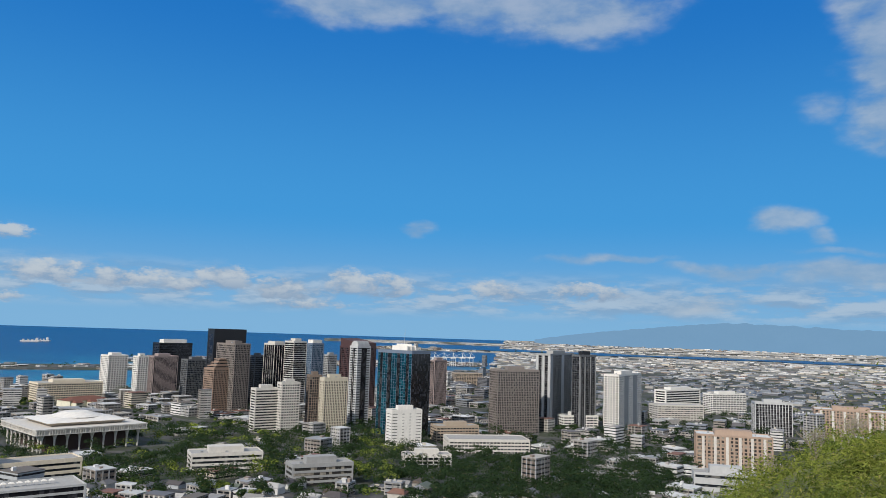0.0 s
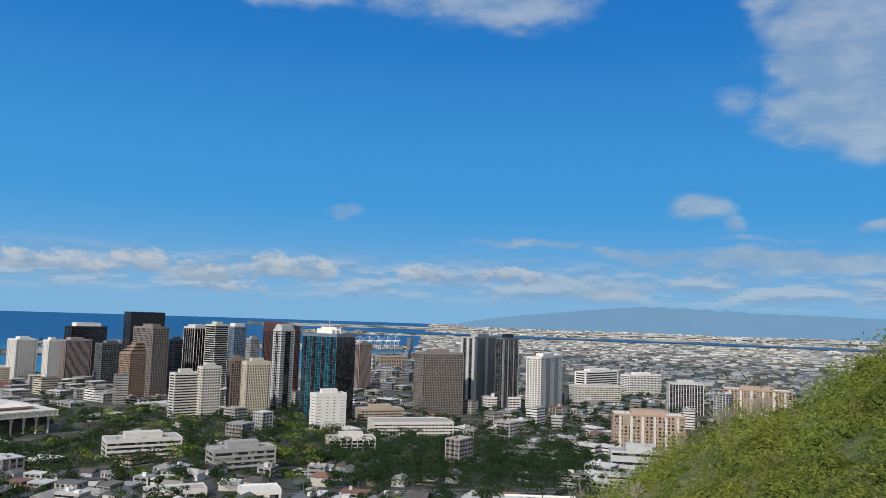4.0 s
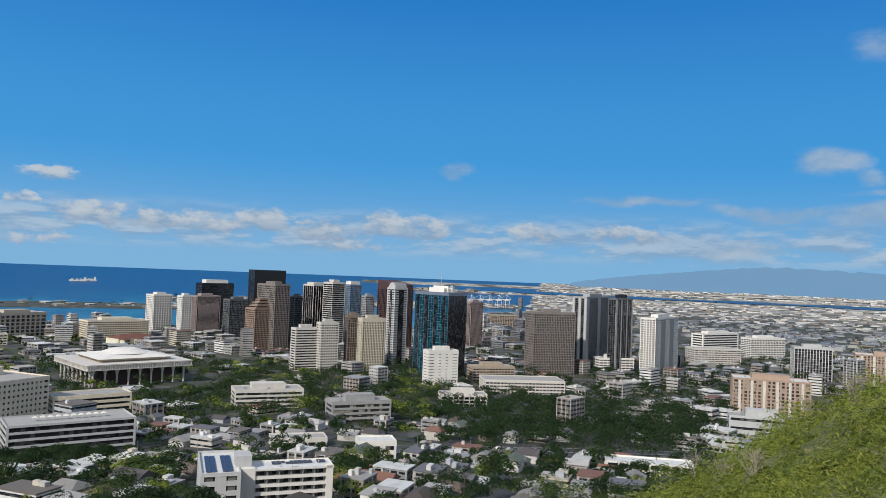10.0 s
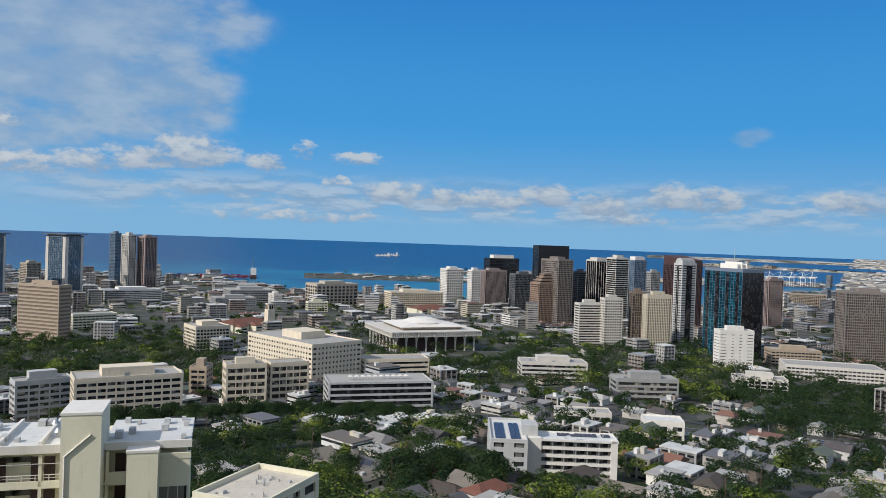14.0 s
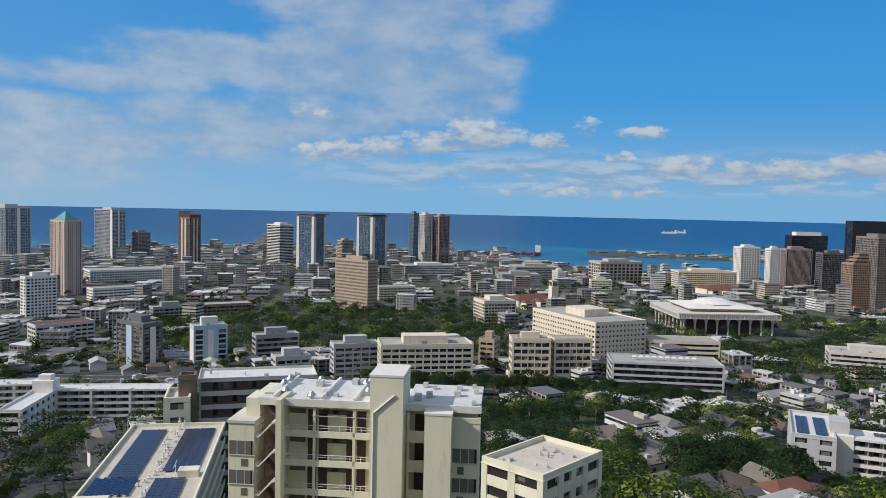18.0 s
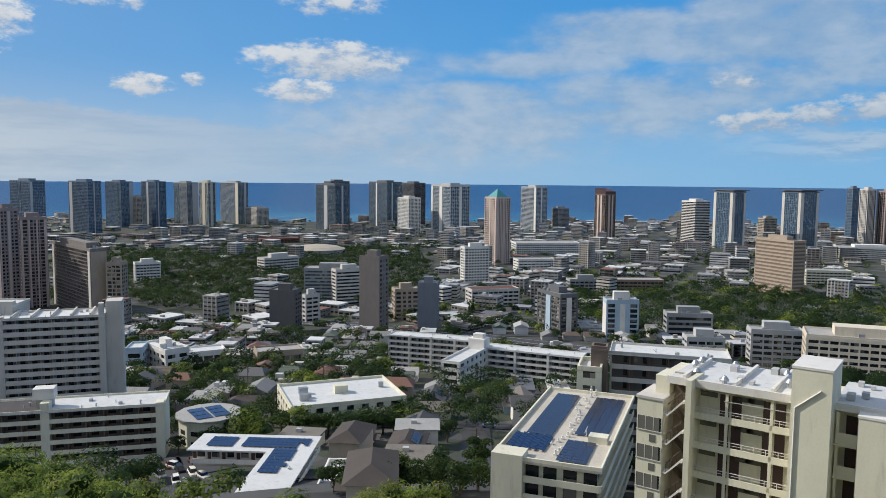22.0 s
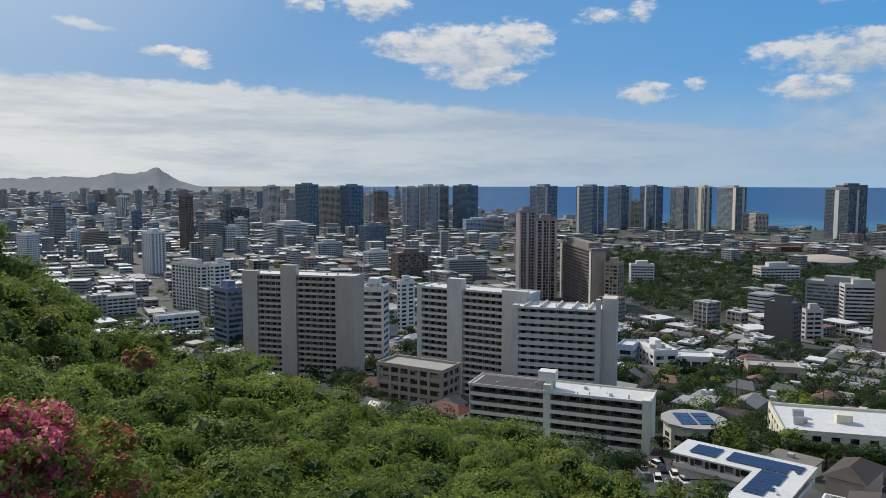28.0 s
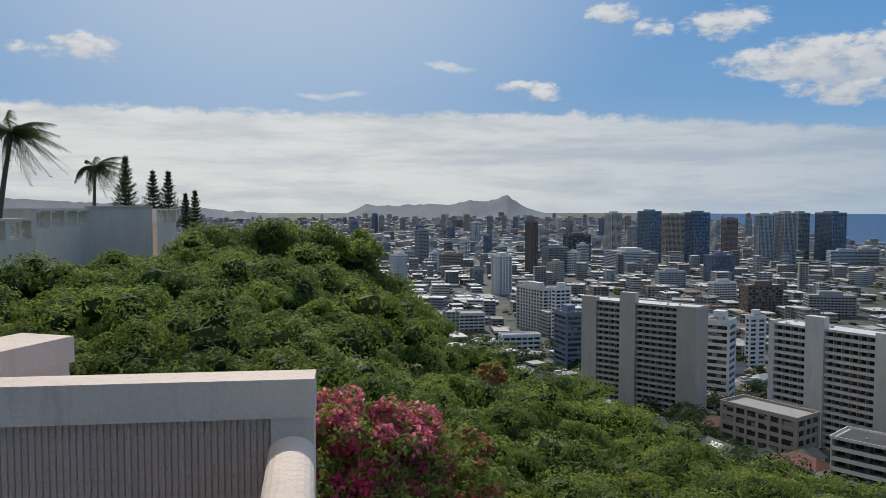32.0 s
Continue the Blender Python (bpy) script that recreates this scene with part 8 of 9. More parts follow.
def bare_branches(az, r, height, seed, name="dead_bush", label="dry bare grey branches of a dead bush"):
    rnd = random.Random(seed)
    v = spot(az, r)
    base = Vector((v.x, v.y, float(hill(az, r)) - .1))
    ob = thing(name, Matrix.Translation(base), label, "dead bush")

    def grow(m, p, d, length, thick, depth):
        q = p + d * length
        m.rod(p, q, thick, thick * .7, 5)
        if depth:
            for _ in range(3):
                e = (d + Vector((rnd.uniform(-.7, .7), rnd.uniform(-.7, .7), rnd.uniform(-.15, .5)))).normalized()
                grow(m, q, e, length * rnd.uniform(.55, .85), thick * .62, depth - 1)
    for k in range(4):
        m = Mesh()
        grow(m, Vector((rnd.uniform(-.3, .3), rnd.uniform(-.3, .3), 0)), Vector((rnd.uniform(-.5, .5), rnd.uniform(-.5, .5), 1)).normalized(), height * .34, height * .013 + .008, 3)
        part("branch", m, MAT["twig"], ob)


def hill_tree(az, r, spread, height, seed, mat_name="haole", label="feathery green koa haole tree on the slope"):
    rng = np.random.default_rng(seed)
    v = spot(az, r)
    ob = thing("shrub_tree", pose(v.x, v.y, float(hill(az, r)) - .2), label, "tree")
    d = rng.normal(size=(16, 3))
    d *= (rng.random((16, 1)) ** .4) / np.linalg.norm(d, axis=1)[:, None]
    C = d * np.array([spread * .68, spread * .68, height * .34]) + np.array([0, 0, height * .58])
    R = np.full((16, 3), spread * .38) * rng.uniform(.6, 1.3, (16, 1))
    V, Q = leaf_cloud(rng, C, R, 460, .04 + .0054 * r, .32, .4, .6)
    part("crown", raw_mesh("crown", V, Q, MAT[mat_name]), None, ob)
    # added dark cores paint the shade between the crown's lumps
    V, Q = cores(rng, C, R * .5)
    part("inner_crown", raw_mesh("inner_crown", V, Q, MAT["leaf_mid"]), None, ob)
    m = Mesh()
    for c in C:
        m.rod((0, 0, 0), tuple(c), .05 + .004 * r, .015, 5)
    part("trunk", m, MAT["bark"], ob)


def crown_tree(az, r, el_top, spread, seed, mat_name):
    """A tree on the falling slope whose crown tops out at a given angle below the level."""
    h = EYE + r * math.tan(radians(el_top)) - float(hill(az, r)) + .2
    hill_tree(az, r, spread, h / .98, seed, mat_name)


def hillside_growth():
    scrub("scrub_west", "bright yellow green scrub on the sunlit slope", 71, -52, 4, 4.5, 47, 800, 640, (("haole", .74), ("haole_green", .16), ("leaf_light", .10)), .9, .2)
    bushes("scrub_bushes", "rounded yellow green shrubs on the sunlit slope", 171, -52, 0, 7, 40, 120, 230, (("haole", .9), ("leaf_light", .1)), .65, .5)
    # dark leaf growth underneath paints the shade in gaps between the shrubs
    scrub("scrub_east", "dense green scrub covering the slope", 72, 91, 186, 3.4, 60, 1150, 400, (("leaf", .6), ("haole_shade", .35), ("leaf_light", .05)), .5)
    bushes("scrub_bushes", "rounded green koa haole shrubs on the slope", 172, 93, 172, 6, 58, 470, 200, (("haole_green", .52), ("haole_shade", .34), ("haole", .10), ("leaf_light", .04)), 1.12, .2)
    scrub("scrub_below", "green tree tops at the foot of the slope", 73, 40, 112, 24, 46, 260, 320, (("leaf", .55), ("haole_shade", .45)), .7)
    bushes("scrub_bushes", "rounded green tree crowns at the foot of the slope", 173, 44, 104, 22, 44, 130, 170, (("haole_green", .55), ("haole", .3), ("haole_shade", .15)), 1.15)
    bushes("scrub_bushes", "yellow green leafy shrubs at the near edge of the slope", 174, 100, 138, 5.2, 13, 90, 190, (("haole", .55), ("leaf_light", .25), ("haole_green", .2)), .8, .3)
    for k, (az, r, h) in enumerate(((-26, 30, 1.7), (-28, 31, 1.9), (-23.5, 30, 1.3), (-17, 24, 1.6), (-20, 20, 1.2), (141, 40, 2.0), (111, 30, 1.8), (119, 22, 1.3))):
        bare_branches(az, r, h, 90 + k)
    for k, (az, r, w, h, mat_name) in enumerate(((141, 49, 3.0, 3.2, "haole_shade"), (139, 50, 2.8, 2.8, "haole_green"), (150.5, 47, 2.6, 3.2, "haole_shade"), (154.5, 44, 2.8, 1.9, "haole_shade"), (142.6, 48, 3.0, 3.0, "haole_shade"), (104, 42, 3.6, 3.6, "haole_shade"), (109, 44, 3.6, 3.4, "haole_shade"), (100, 40, 3.0, 2.6, "haole"),
                                                 (92, 36, 3.0, 2.6, "haole"), (85, 44, 2.8, 3.8, "haole_shade"), (79, 48, 2.6, 3.6, "haole"), (74, 46, 2.6, 3.0, "haole_shade"), (66, 42, 2.2, 3.0, "haole"), (88, 46, 2.4, 3.2, "haole"))):
        hill_tree(az, r, w, h, 120 + k, mat_name)
    for k, (az, el, w) in enumerate(((147.2, -1.3, 2.7), (145.2, -1.5, 2.9), (143.8, -2.4, 2.6), (142.4, -4.6, 2.4), (149.4, -1.7, 2.4), (146.2, -3.4, 3.2), (143.6, -5.0, 2.8), (152.2, -2.2, 2.2))):
        crown_tree(az, 49 + k % 3, el, w, 400 + k, "haole_green" if k % 3 else "haole_shade")
    greens = ("haole_green", "haole", "haole", "haole_green")
    for k, (az, el) in enumerate(((114, -18.6), (112, -18.9), (110, -19.2), (108, -19.3), (106, -19.6), (104.5, -20.6), (102.6, -21.6), (100.5, -22.2), (98.6, -22.8), (96.6, -23.2), (94.6, -22.6), (92.6, -22.2), (90.8, -22.8), (89, -23.2),
                                  (87.2, -23.0), (85.2, -22.8), (83.2, -21.6), (81.6, -20.4), (80.2, -19.6), (78.6, -20.8), (77, -21.4), (75.4, -21.8), (73.6, -22.8), (71.8, -23.6), (69.5, -24.2), (67, -24.6))):
        crown_tree(az, 43 + (k * 7) % 5, el - .5, 2.5 + (k * 5 % 4) * .3, 300 + k, greens[k % 4])


def chosen_trees():
    """Large trees that stand out between the buildings."""
    big = [tree_kind(20, "wide dark monkeypod tree beside white apartments", MAT["leaf_dark"], 9, 11, .7, 18, 300), tree_kind(21, "dense green hedge tree by a flat roof", MAT["leaf"], 3.4, 5.5, .4, 9, 240)]
    spots = [(70.2, 392, 0), (67.6, 396, 0), (72.0, 384, 0), (66.4, 402, 0)] + [(79.4 + .85 * i, 219 + (i % 3), 1) for i in range(9)]
    spots += [(98.8, 170, 1), (97.6, 172, 1)] + [(112.5, 250, 1), (114, 240, 1), (116, 262, 1), (119, 262, 1), (121, 300, 1), (93.2, 212, 1), (92, 216, 1)]
    spots += [(20 + 1.5 * i, 236 + (i % 3) * 4, i % 2) for i in range(5)] + [(12 + 1.2 * i, 240 + (i % 2) * 6, 1) for i in range(7)] + [(26 + 1.6 * i, 402 + (i % 3) * 6, 0) for i in range(14)]
    spots += [(42 + 1.7 * i, 404 + (i % 3) * 5, 1) for i in range(8)] + [(29 - .6 * i, 716 + (i % 4) * 14, 1) for i in range(18)] + [(82.2, 127, 1), (80.6, 124, 1), (79, 130, 1), (77.4, 126, 1), (75.8, 131, 1), (74.2, 127, 1), (72.8, 133, 1), (84, 131, 1), (81.4, 134, 1), (76, 150, 1), (73, 165, 1)]
    seen = set()
    for k, (az, r, kind) in enumerate(spots):
        v = spot(az, r)
        m = pose(v.x, v.y, float(land(r)), 0, 0, k * 47 % 360) @ Matrix.Scale(1.1 if 79 < az < 87 and 215 < r < 225 else 1.0, 4)
        if kind in seen:
            copy_thing(big[kind], m)
        else:
            big[kind].matrix_world = m
            seen.add(kind)


chosen_trees()
scatter_trees()
hillside_growth()

# ---- the lookout's own walls, flowers, the terrace beyond ----
def lookout():
    top, paint = EYE - .585, MAT["offwall"]
    a, b = spot(147.45, 2.58), spot(172.5, 2.92)
    d = (b - a).normalized()
    turn = math.degrees(math.atan2(d.y, d.x))
    L = (b - a).length
    ob = thing("lookout_wall", pose(a.x, a.y, top - 1.1, 0, 0, turn), "off-white lookout wall with fluted panel under a plain coping", "wall")
    part("coping", Mesh().box(0, L, -.175, -.02, .966, 1.1), paint, ob)
    part("end_pier", Mesh().box(.004, .15, -.165, -.03, 0, .966), paint, ob)
    part("panel_back", Mesh().box(.152, L, -.16, -.052, 0, .966), MAT["flutes"], ob)
    rib = Mesh().tube(0, 0, 0, .965, .0118, sides=8).data("flute", MAT["flutes"])
    n = int((L - .2) / .022)
    for i in range(n):
        part("flute", rib, None, ob).location = (.165 + i * .022, -.053, 0)
    # rounded rail that runs from the wall's end towards the viewer
    e = (Vector((0, 0, 0)) - a)
    e.z = 0
    e.normalize()
    side = Vector((-e.y, e.x, 0))
    turn2 = math.degrees(math.atan2(e.y, e.x))
    rail = thing("lookout_rail", pose(a.x, a.y, top - 1.1, 0, 0, turn2), "off-white rounded concrete rail joining the lookout wall", "wall")
    m = Mesh()
    ring = [(-.002, 0)] + [(.075 - .075 * math.cos(t * math.pi / 10), .88 + .048 * math.sin(t * math.pi / 10)) for t in range(11)] + [(.152, 0)]
    k = len(ring)
    sgn = -1
    for x in (.06, 1.55):
        m.v += [(x, sgn * y, z - (.0 if x < 1 else .0)) for y, z in ring]
    m.f += [tuple(range(k)), tuple(reversed(range(k, 2 * k)))] + [(i, k + i, k + (i + 1) % k, (i + 1) % k) for i in range(k)]
    part("rail", m, paint, rail)
    # the second wall beyond, with a pitched coping
    p, q = spot(164.1, 3.85), spot(176, 3.2)
    d2 = (q - p).normalized()
    w2 = thing("lookout_wall", pose(p.x, p.y, top - 1.1, 0, 0, math.degrees(math.atan2(d2.y, d2.x))), "sunlit off-white wall stub with smooth coping", "wall")
    part("coping", Mesh().box(0, 1.6, -.28, .02, .98, 1.1), paint, w2)
    part("wall_body", Mesh().box(.012, 1.6, -.27, 0, -.5, .98), paint, w2)
    # paved floor of the lookout
    c = spot(200, 2.0)
    tagged(new("lookout_floor", Mesh().box(c.x - 3, c.x + 3.4, c.y - 3, c.y + 2.2, EYE - 1.75, EYE - 1.65).data("lookout_floor", MAT["grey"])), "grey concrete lookout floor", "floor", kind="structure")


def bougainvillea(az, r, lift, spread, count, seed, label, paint="bloom", share=.85):
    rng = np.random.default_rng(seed)
    v = spot(az, r)
    z = EYE + lift
    ob = thing("bougainvillea_bush", pose(v.x, v.y, z), label, "flowering bush")
    a = rng.random((count * 3, 3)) * 2 - 1
    a = a[np.linalg.norm(a, axis=1) < 1][: max(8, int(count * 1.3))]
    C = a * np.array([spread, spread, spread * .62])
    R = np.full((len(C), 3), spread * .15) * rng.uniform(.7, 1.3, (len(C), 1))
    V, Q = leaf_cloud(rng, C, R * 1.15, 90, .034, .55, .4, .6, coarse=False)
    part("foliage", raw_mesh("foliage", V, Q, MAT["haole_green"]), None, ob)
    chosen = rng.random(len(C)) < share
    D, R = C[chosen] + rng.normal(size=(int(chosen.sum()), 3)) * spread * .05, R[chosen]
    V, Q = leaf_cloud(rng, D, R * 1.2, 110, .030, .85, .2, .35, coarse=False, wild=.8)
    tagged(part("blossom", raw_mesh("blossom", V, Q, MAT[paint]), None, ob), "pink papery blossoms" if paint == "bloom" else "faded coral papery blossoms", kind="stuff")
    m = Mesh()
    for c in C[::3]:
        m.rod((0, 0, -spread * .8), tuple(c), .012, .005, 4)
    part("stem", m, MAT["twig"], ob)


def grass_tufts():
    """Long pale blades at the foot of the flowers."""
    rng = np.random.default_rng(141)
    V, Q = [], []
    for k in range(900):
        az, r = rng.uniform(108, 148), rng.uniform(2.9, 5.0)
        p = np.array([-math.sin(math.radians(az)) * r, math.cos(math.radians(az)) * r, float(hill(az, r)) + .05])
        for i in range(5):
            a, L = rng.random() * math.tau, rng.uniform(.18, .42)
            d = np.array([math.cos(a), math.sin(a), 0])
            w = np.array([-d[1], d[0], 0]) * .007
            mid, tip = p + d * L * .25 + [0, 0, L * .8], p + d * L * .75 + [0, 0, L * .75]
            k0 = len(V)
            V += [p - w, p + w, mid + w, mid - w, tip + w * .1, tip - w * .1]
            Q += [(k0, k0 + 1, k0 + 2, k0 + 3), (k0 + 3, k0 + 2, k0 + 4, k0 + 5)]
    tagged(new("grass_tufts", raw_mesh("grass_tufts", V, Q, MAT["haole"])), "pale green grass blades at the slope's edge", "grass", kind="stuff")


def terrace_wall():
    """The long pierced wall on the crest: solid runs and open-work panels between piers."""
    grey = MAT["terrace"]

    def run(a, b, top, low, solid, label, cap=.10):
        d = b - a
        L = d.length
        ob = thing("terrace_wall", pose(a.x, a.y, 0, 0, 0, math.degrees(math.atan2(d.y, d.x))), label, "wall")
        if solid:
            part("wall_body", Mesh().box(0, L, -.2, .2, low, top), grey, ob)
            part("wall_cap", Mesh().box(-.04, L + .04, -.26, .26, top, top + cap), grey, ob)
            return
        part("wall_base", Mesh().box(0, L, -.2, .2, low, top - .95), grey, ob)
        part("wall_cap", Mesh().box(-.05, L + .05, -.25, .25, top - .12, top), grey, ob)
        n = max(1, round(L / 2.2))
        for i in range(n + 1):
            part("pier", Mesh().box(-.16 + i * L / n, .16 + i * L / n, -.22, .22, top - .95, top - .12), grey, ob)
        step = L / n
        block = Mesh()
        # an open-work block: a frame with a chevron
        block.box(-.25, .25, -.08, .08, -.35, -.31).box(-.25, .25, -.08, .08, .31, .35).box(-.26, -.22, -.08, .08, -.31, .31)
        for s in (-1, 1):
            block.rod((-.2, 0, s * .28), (.16, 0, s * .04), .055, sides=4)
        me = block.data("pierced_block", grey)
        for i in range(n):
            k = max(1, int((step - .4) / .5))
            for j in range(k):
                part("pierced_block", me, None, ob).location = (i * step + .2 + (step - .4) * (j + .5) / k, 0, top - .54)
    E1 = EYE
    run(spot(169.5, 37), spot(166.4, 40), E1 - .45, E1 - 4.2, False, "grey terrace wall with pierced blocks")
    run(spot(166.3, 41), spot(163.0, 50), E1 - .02, E1 - 4.6, False, "grey terrace wall with pierced blocks and piers")
    run(spot(163.0, 50), spot(158.7, 50), E1 + .06, E1 - 4.6, True, "plain grey solid terrace wall")
    run(spot(158.6, 51), spot(157.3, 56), E1 - .02, E1 - 4.6, False, "grey terrace wall end with pierced blocks")
    run(spot(172, 60), spot(163.5, 66), E1 - .1, E1 - 4, True, "long low grey terrace wall behind")


def palm(az, r, base, height, lean, seed, wind=1.0):
    """A coconut palm bent by the wind: slim leaning trunk, a dense head of fronds with many hanging leaflets."""
    rng = np.random.default_rng(seed)
    v = spot(az, r)
    ob = thing("coconut_palm", pose(v.x, v.y, base, 0, 0, az), "tall coconut palm with fronds blown by the wind", "palm tree")
    pts = [Vector((lean * (t / 8) ** 1.3, 0, height * t / 8)) for t in range(9)]
    m = Mesh()
    for i in range(8):
        m.rod(pts[i], pts[i + 1], .15 - .008 * i, .14 - .008 * i, 9)
    part("trunk", m, MAT["bark"], ob)
    top = np.array(pts[-1])
    for i in range(22):
        a = i / 22 * math.tau * 3 + rng.uniform(-.25, .25)
        rise = rng.uniform(-.5, 1.0)
        L = rng.uniform(1.5, 2.25)
        V, Q = [], []
        rib = Mesh()
        prev = top
        for j in range(1, 27):
            t = j / 26
            reach = L * t * (1 - .3 * max(rise, 0))
            p = top + np.array([math.cos(a) * reach + wind * .6 * t * t, math.sin(a) * reach, rise * L * t * .8 - 1.15 * t * t * (1.1 - rise * .35)])
            if j % 2 == 0:
                rib.rod(tuple(prev), tuple(p), .022 * (1.1 - t), sides=4)
            d = p - prev
            d = d / (np.linalg.norm(d) + 1e-9)
            sidew = np.cross(d, [0, 0, 1])
            sidew = sidew / (np.linalg.norm(sidew) + 1e-9)
            for s in (-1, 1):
                ll = .50 * math.sin(math.pi * min(1, .2 + t * .8)) + .10
                q = p + sidew * s * ll * .45 + d * ll * .5 + np.array([wind * .12, 0, -ll * .62]) + rng.normal(size=3) * .03
                w = d * .034
                k0 = len(V)
                V += [p - w, p + w, q + w * .3, q - w * .3]
                Q.append((k0, k0 + 1, k0 + 2, k0 + 3))
            if j % 2 == 0:
                prev = p
        fr = part("frond", raw_mesh("frond", V, Q, MAT["palm"]), None, ob)
        part("rib", rib, MAT["palm"], fr)
    part("coconuts", Mesh().tube(top[0] + .2, .15, top[2] - .5, top[2] - .2, .15, .12, 8).tube(top[0] - .2, -.1, top[2] - .55, top[2] - .25, .15, .12, 8), MAT["brown"], ob)


def pine(az, r, base, height, width, seed):
    """A Cook pine: straight stem, close whorls of short upswept branches, narrowing to a point."""
    rng = np.random.default_rng(seed)
    v = spot(az, r)
    ob = thing("cook_pine", pose(v.x, v.y, base, 0, 0, seed * 40), "slender grey green Cook pine with tiered branches", "pine tree")
    part("trunk", Mesh().rod((0, 0, 0), (0, 0, height), height * .015, .02, 7), MAT["bark"], ob)
    tiers = int(height / .40)
    for i in range(tiers):
        t = (i + .3) / tiers
        z = height * (.05 + .93 * t)
        V, Q = [], []
        for j in range(8):
            a = j / 8 * math.tau + i * .9 + rng.uniform(-.2, .2)
            w = width * (1 - t) ** 1.0 * rng.uniform(.55, 1.12) + .05
            for s in range(10):
                u = (s + .6) / 10
                p = np.array([math.cos(a) * w * u, math.sin(a) * w * u, z - w * .22 * u + w * .55 * u * u])
                for _ in range(4):
                    o = rng.normal(size=3) * .05 * (.6 + u)
                    d = np.array([math.cos(a) * .10, math.sin(a) * .10, .09]) + rng.normal(size=3) * .045
                    sd = np.cross(d, rng.normal(size=3))
                    sd = sd / np.linalg.norm(sd) * .026
                    k0 = len(V)
                    V += [p + o - d - sd, p + o - d + sd, p + o + d + sd * .4, p + o + d - sd * .4]
                    Q.append((k0, k0 + 1, k0 + 2, k0 + 3))
        part("branch_whorl", raw_mesh("branch_whorl", V, Q, MAT["pine"]), None, ob)


MAT["offwall"] = surface("off_white_plaster", (.72, .59, .49), .8, var=.14, scale=2.5, fine=45, bump=.3, dirt=.35)
MAT["flutes"] = surface("fluted_plaster", (.64, .47, .38), .9, var=.22, scale=6, fine=70, bump=.6, dirt=.3)
MAT["terrace"] = surface("grey_terrace_concrete", (.70, .60, .51), .85, var=.2, scale=.8, fine=20)
MAT["palm"] = foliage("palm_leaflets", (.03, .042, .02), (.09, .11, .045), dryness=.15, trans=.2)
MAT["pine"] = foliage("pine_needles", (.028, .042, .026), (.075, .10, .055), dryness=.06, trans=.15)
lookout()
bougainvillea(144.6, 4.5, -1.50, .56, 110, 131, "large bougainvillea bush with magenta pink blossoms")
bougainvillea(145.6, 4.1, -1.72, .42, 80, 132, "bougainvillea bush with magenta blossoms beside the wall")
bougainvillea(139.4, 4.7, -1.66, .52, 90, 133, "bougainvillea bush with faded coral blossoms", "coral_bloom", .5)
bougainvillea(142.4, 3.9, -1.80, .50, 90, 135, "low bougainvillea with coral blossoms at the slope's edge", "coral_bloom", .7)
bougainvillea(137.0, 4.0, -1.90, .36, 50, 136, "straggling bougainvillea with sparse coral blossoms", "coral_bloom", .4)
bougainvillea(133.8, 7.2, -1.58, .16, 24, 134, "single spray of pink bougainvillea blossoms", "coral_bloom", .9)
grass_tufts()
terrace_wall()
palm(162.45, 60, EYE - 1.5, 4.5, .15, 151)
palm(168.3, 40, EYE - 2.0, 5.5, .75, 152)
pine(160.4, 75, EYE - 1.5, 6.4, 1.7, 161)
pine(158.62, 85, EYE - 1.5, 5.6, 1.55, 162)
pine(157.6, 85, EYE - 2.5, 6.6, 1.75, 163)
pine(156.45, 95, EYE - 2.5, 4.4, 1.15, 164)
pine(155.8, 95, EYE - 2.5, 4.8, 1.15, 165)

# ---- far shore: mountains, headland, harbour, ships ----
def range_of_hills(name, label, profile, r, thick, material, seed, foot=-0.6):
    """A far ridge: profile of (bearing, crest elevation in degrees), with spurs and gullies."""
    az = np.arange(profile[0][0], profile[-1][0] + .01, .12)
    crest = np.interp(az, [p[0] for p in profile], [p[1] for p in profile])
    rows = 14
    V = []
    for a, c in zip(az, crest):
        for i in range(rows):
            t = i / (rows - 1)
            q = r - thick * (1 - t)
            spur = noise.fractal(Vector((a * .55, t * 1.2, seed)), 1.0, 2.0, 5)
            e = foot + (c - foot) * t ** 1.15 * (1 + .22 * spur * (1 - t) * 2)
            wob = noise.fractal(Vector((a * 1.3, seed, 1)), 1.0, 2.0, 4) * .05 * (c - foot) if i == rows - 1 else 0
            V.append(tuple(spot(a + spur * .15 * (1 - t), q, EYE + q * math.tan(radians(e + wob)))))
    tagged(new(name, grid_mesh(name, V, len(az), rows, material)), label, "mountain", kind="structure")


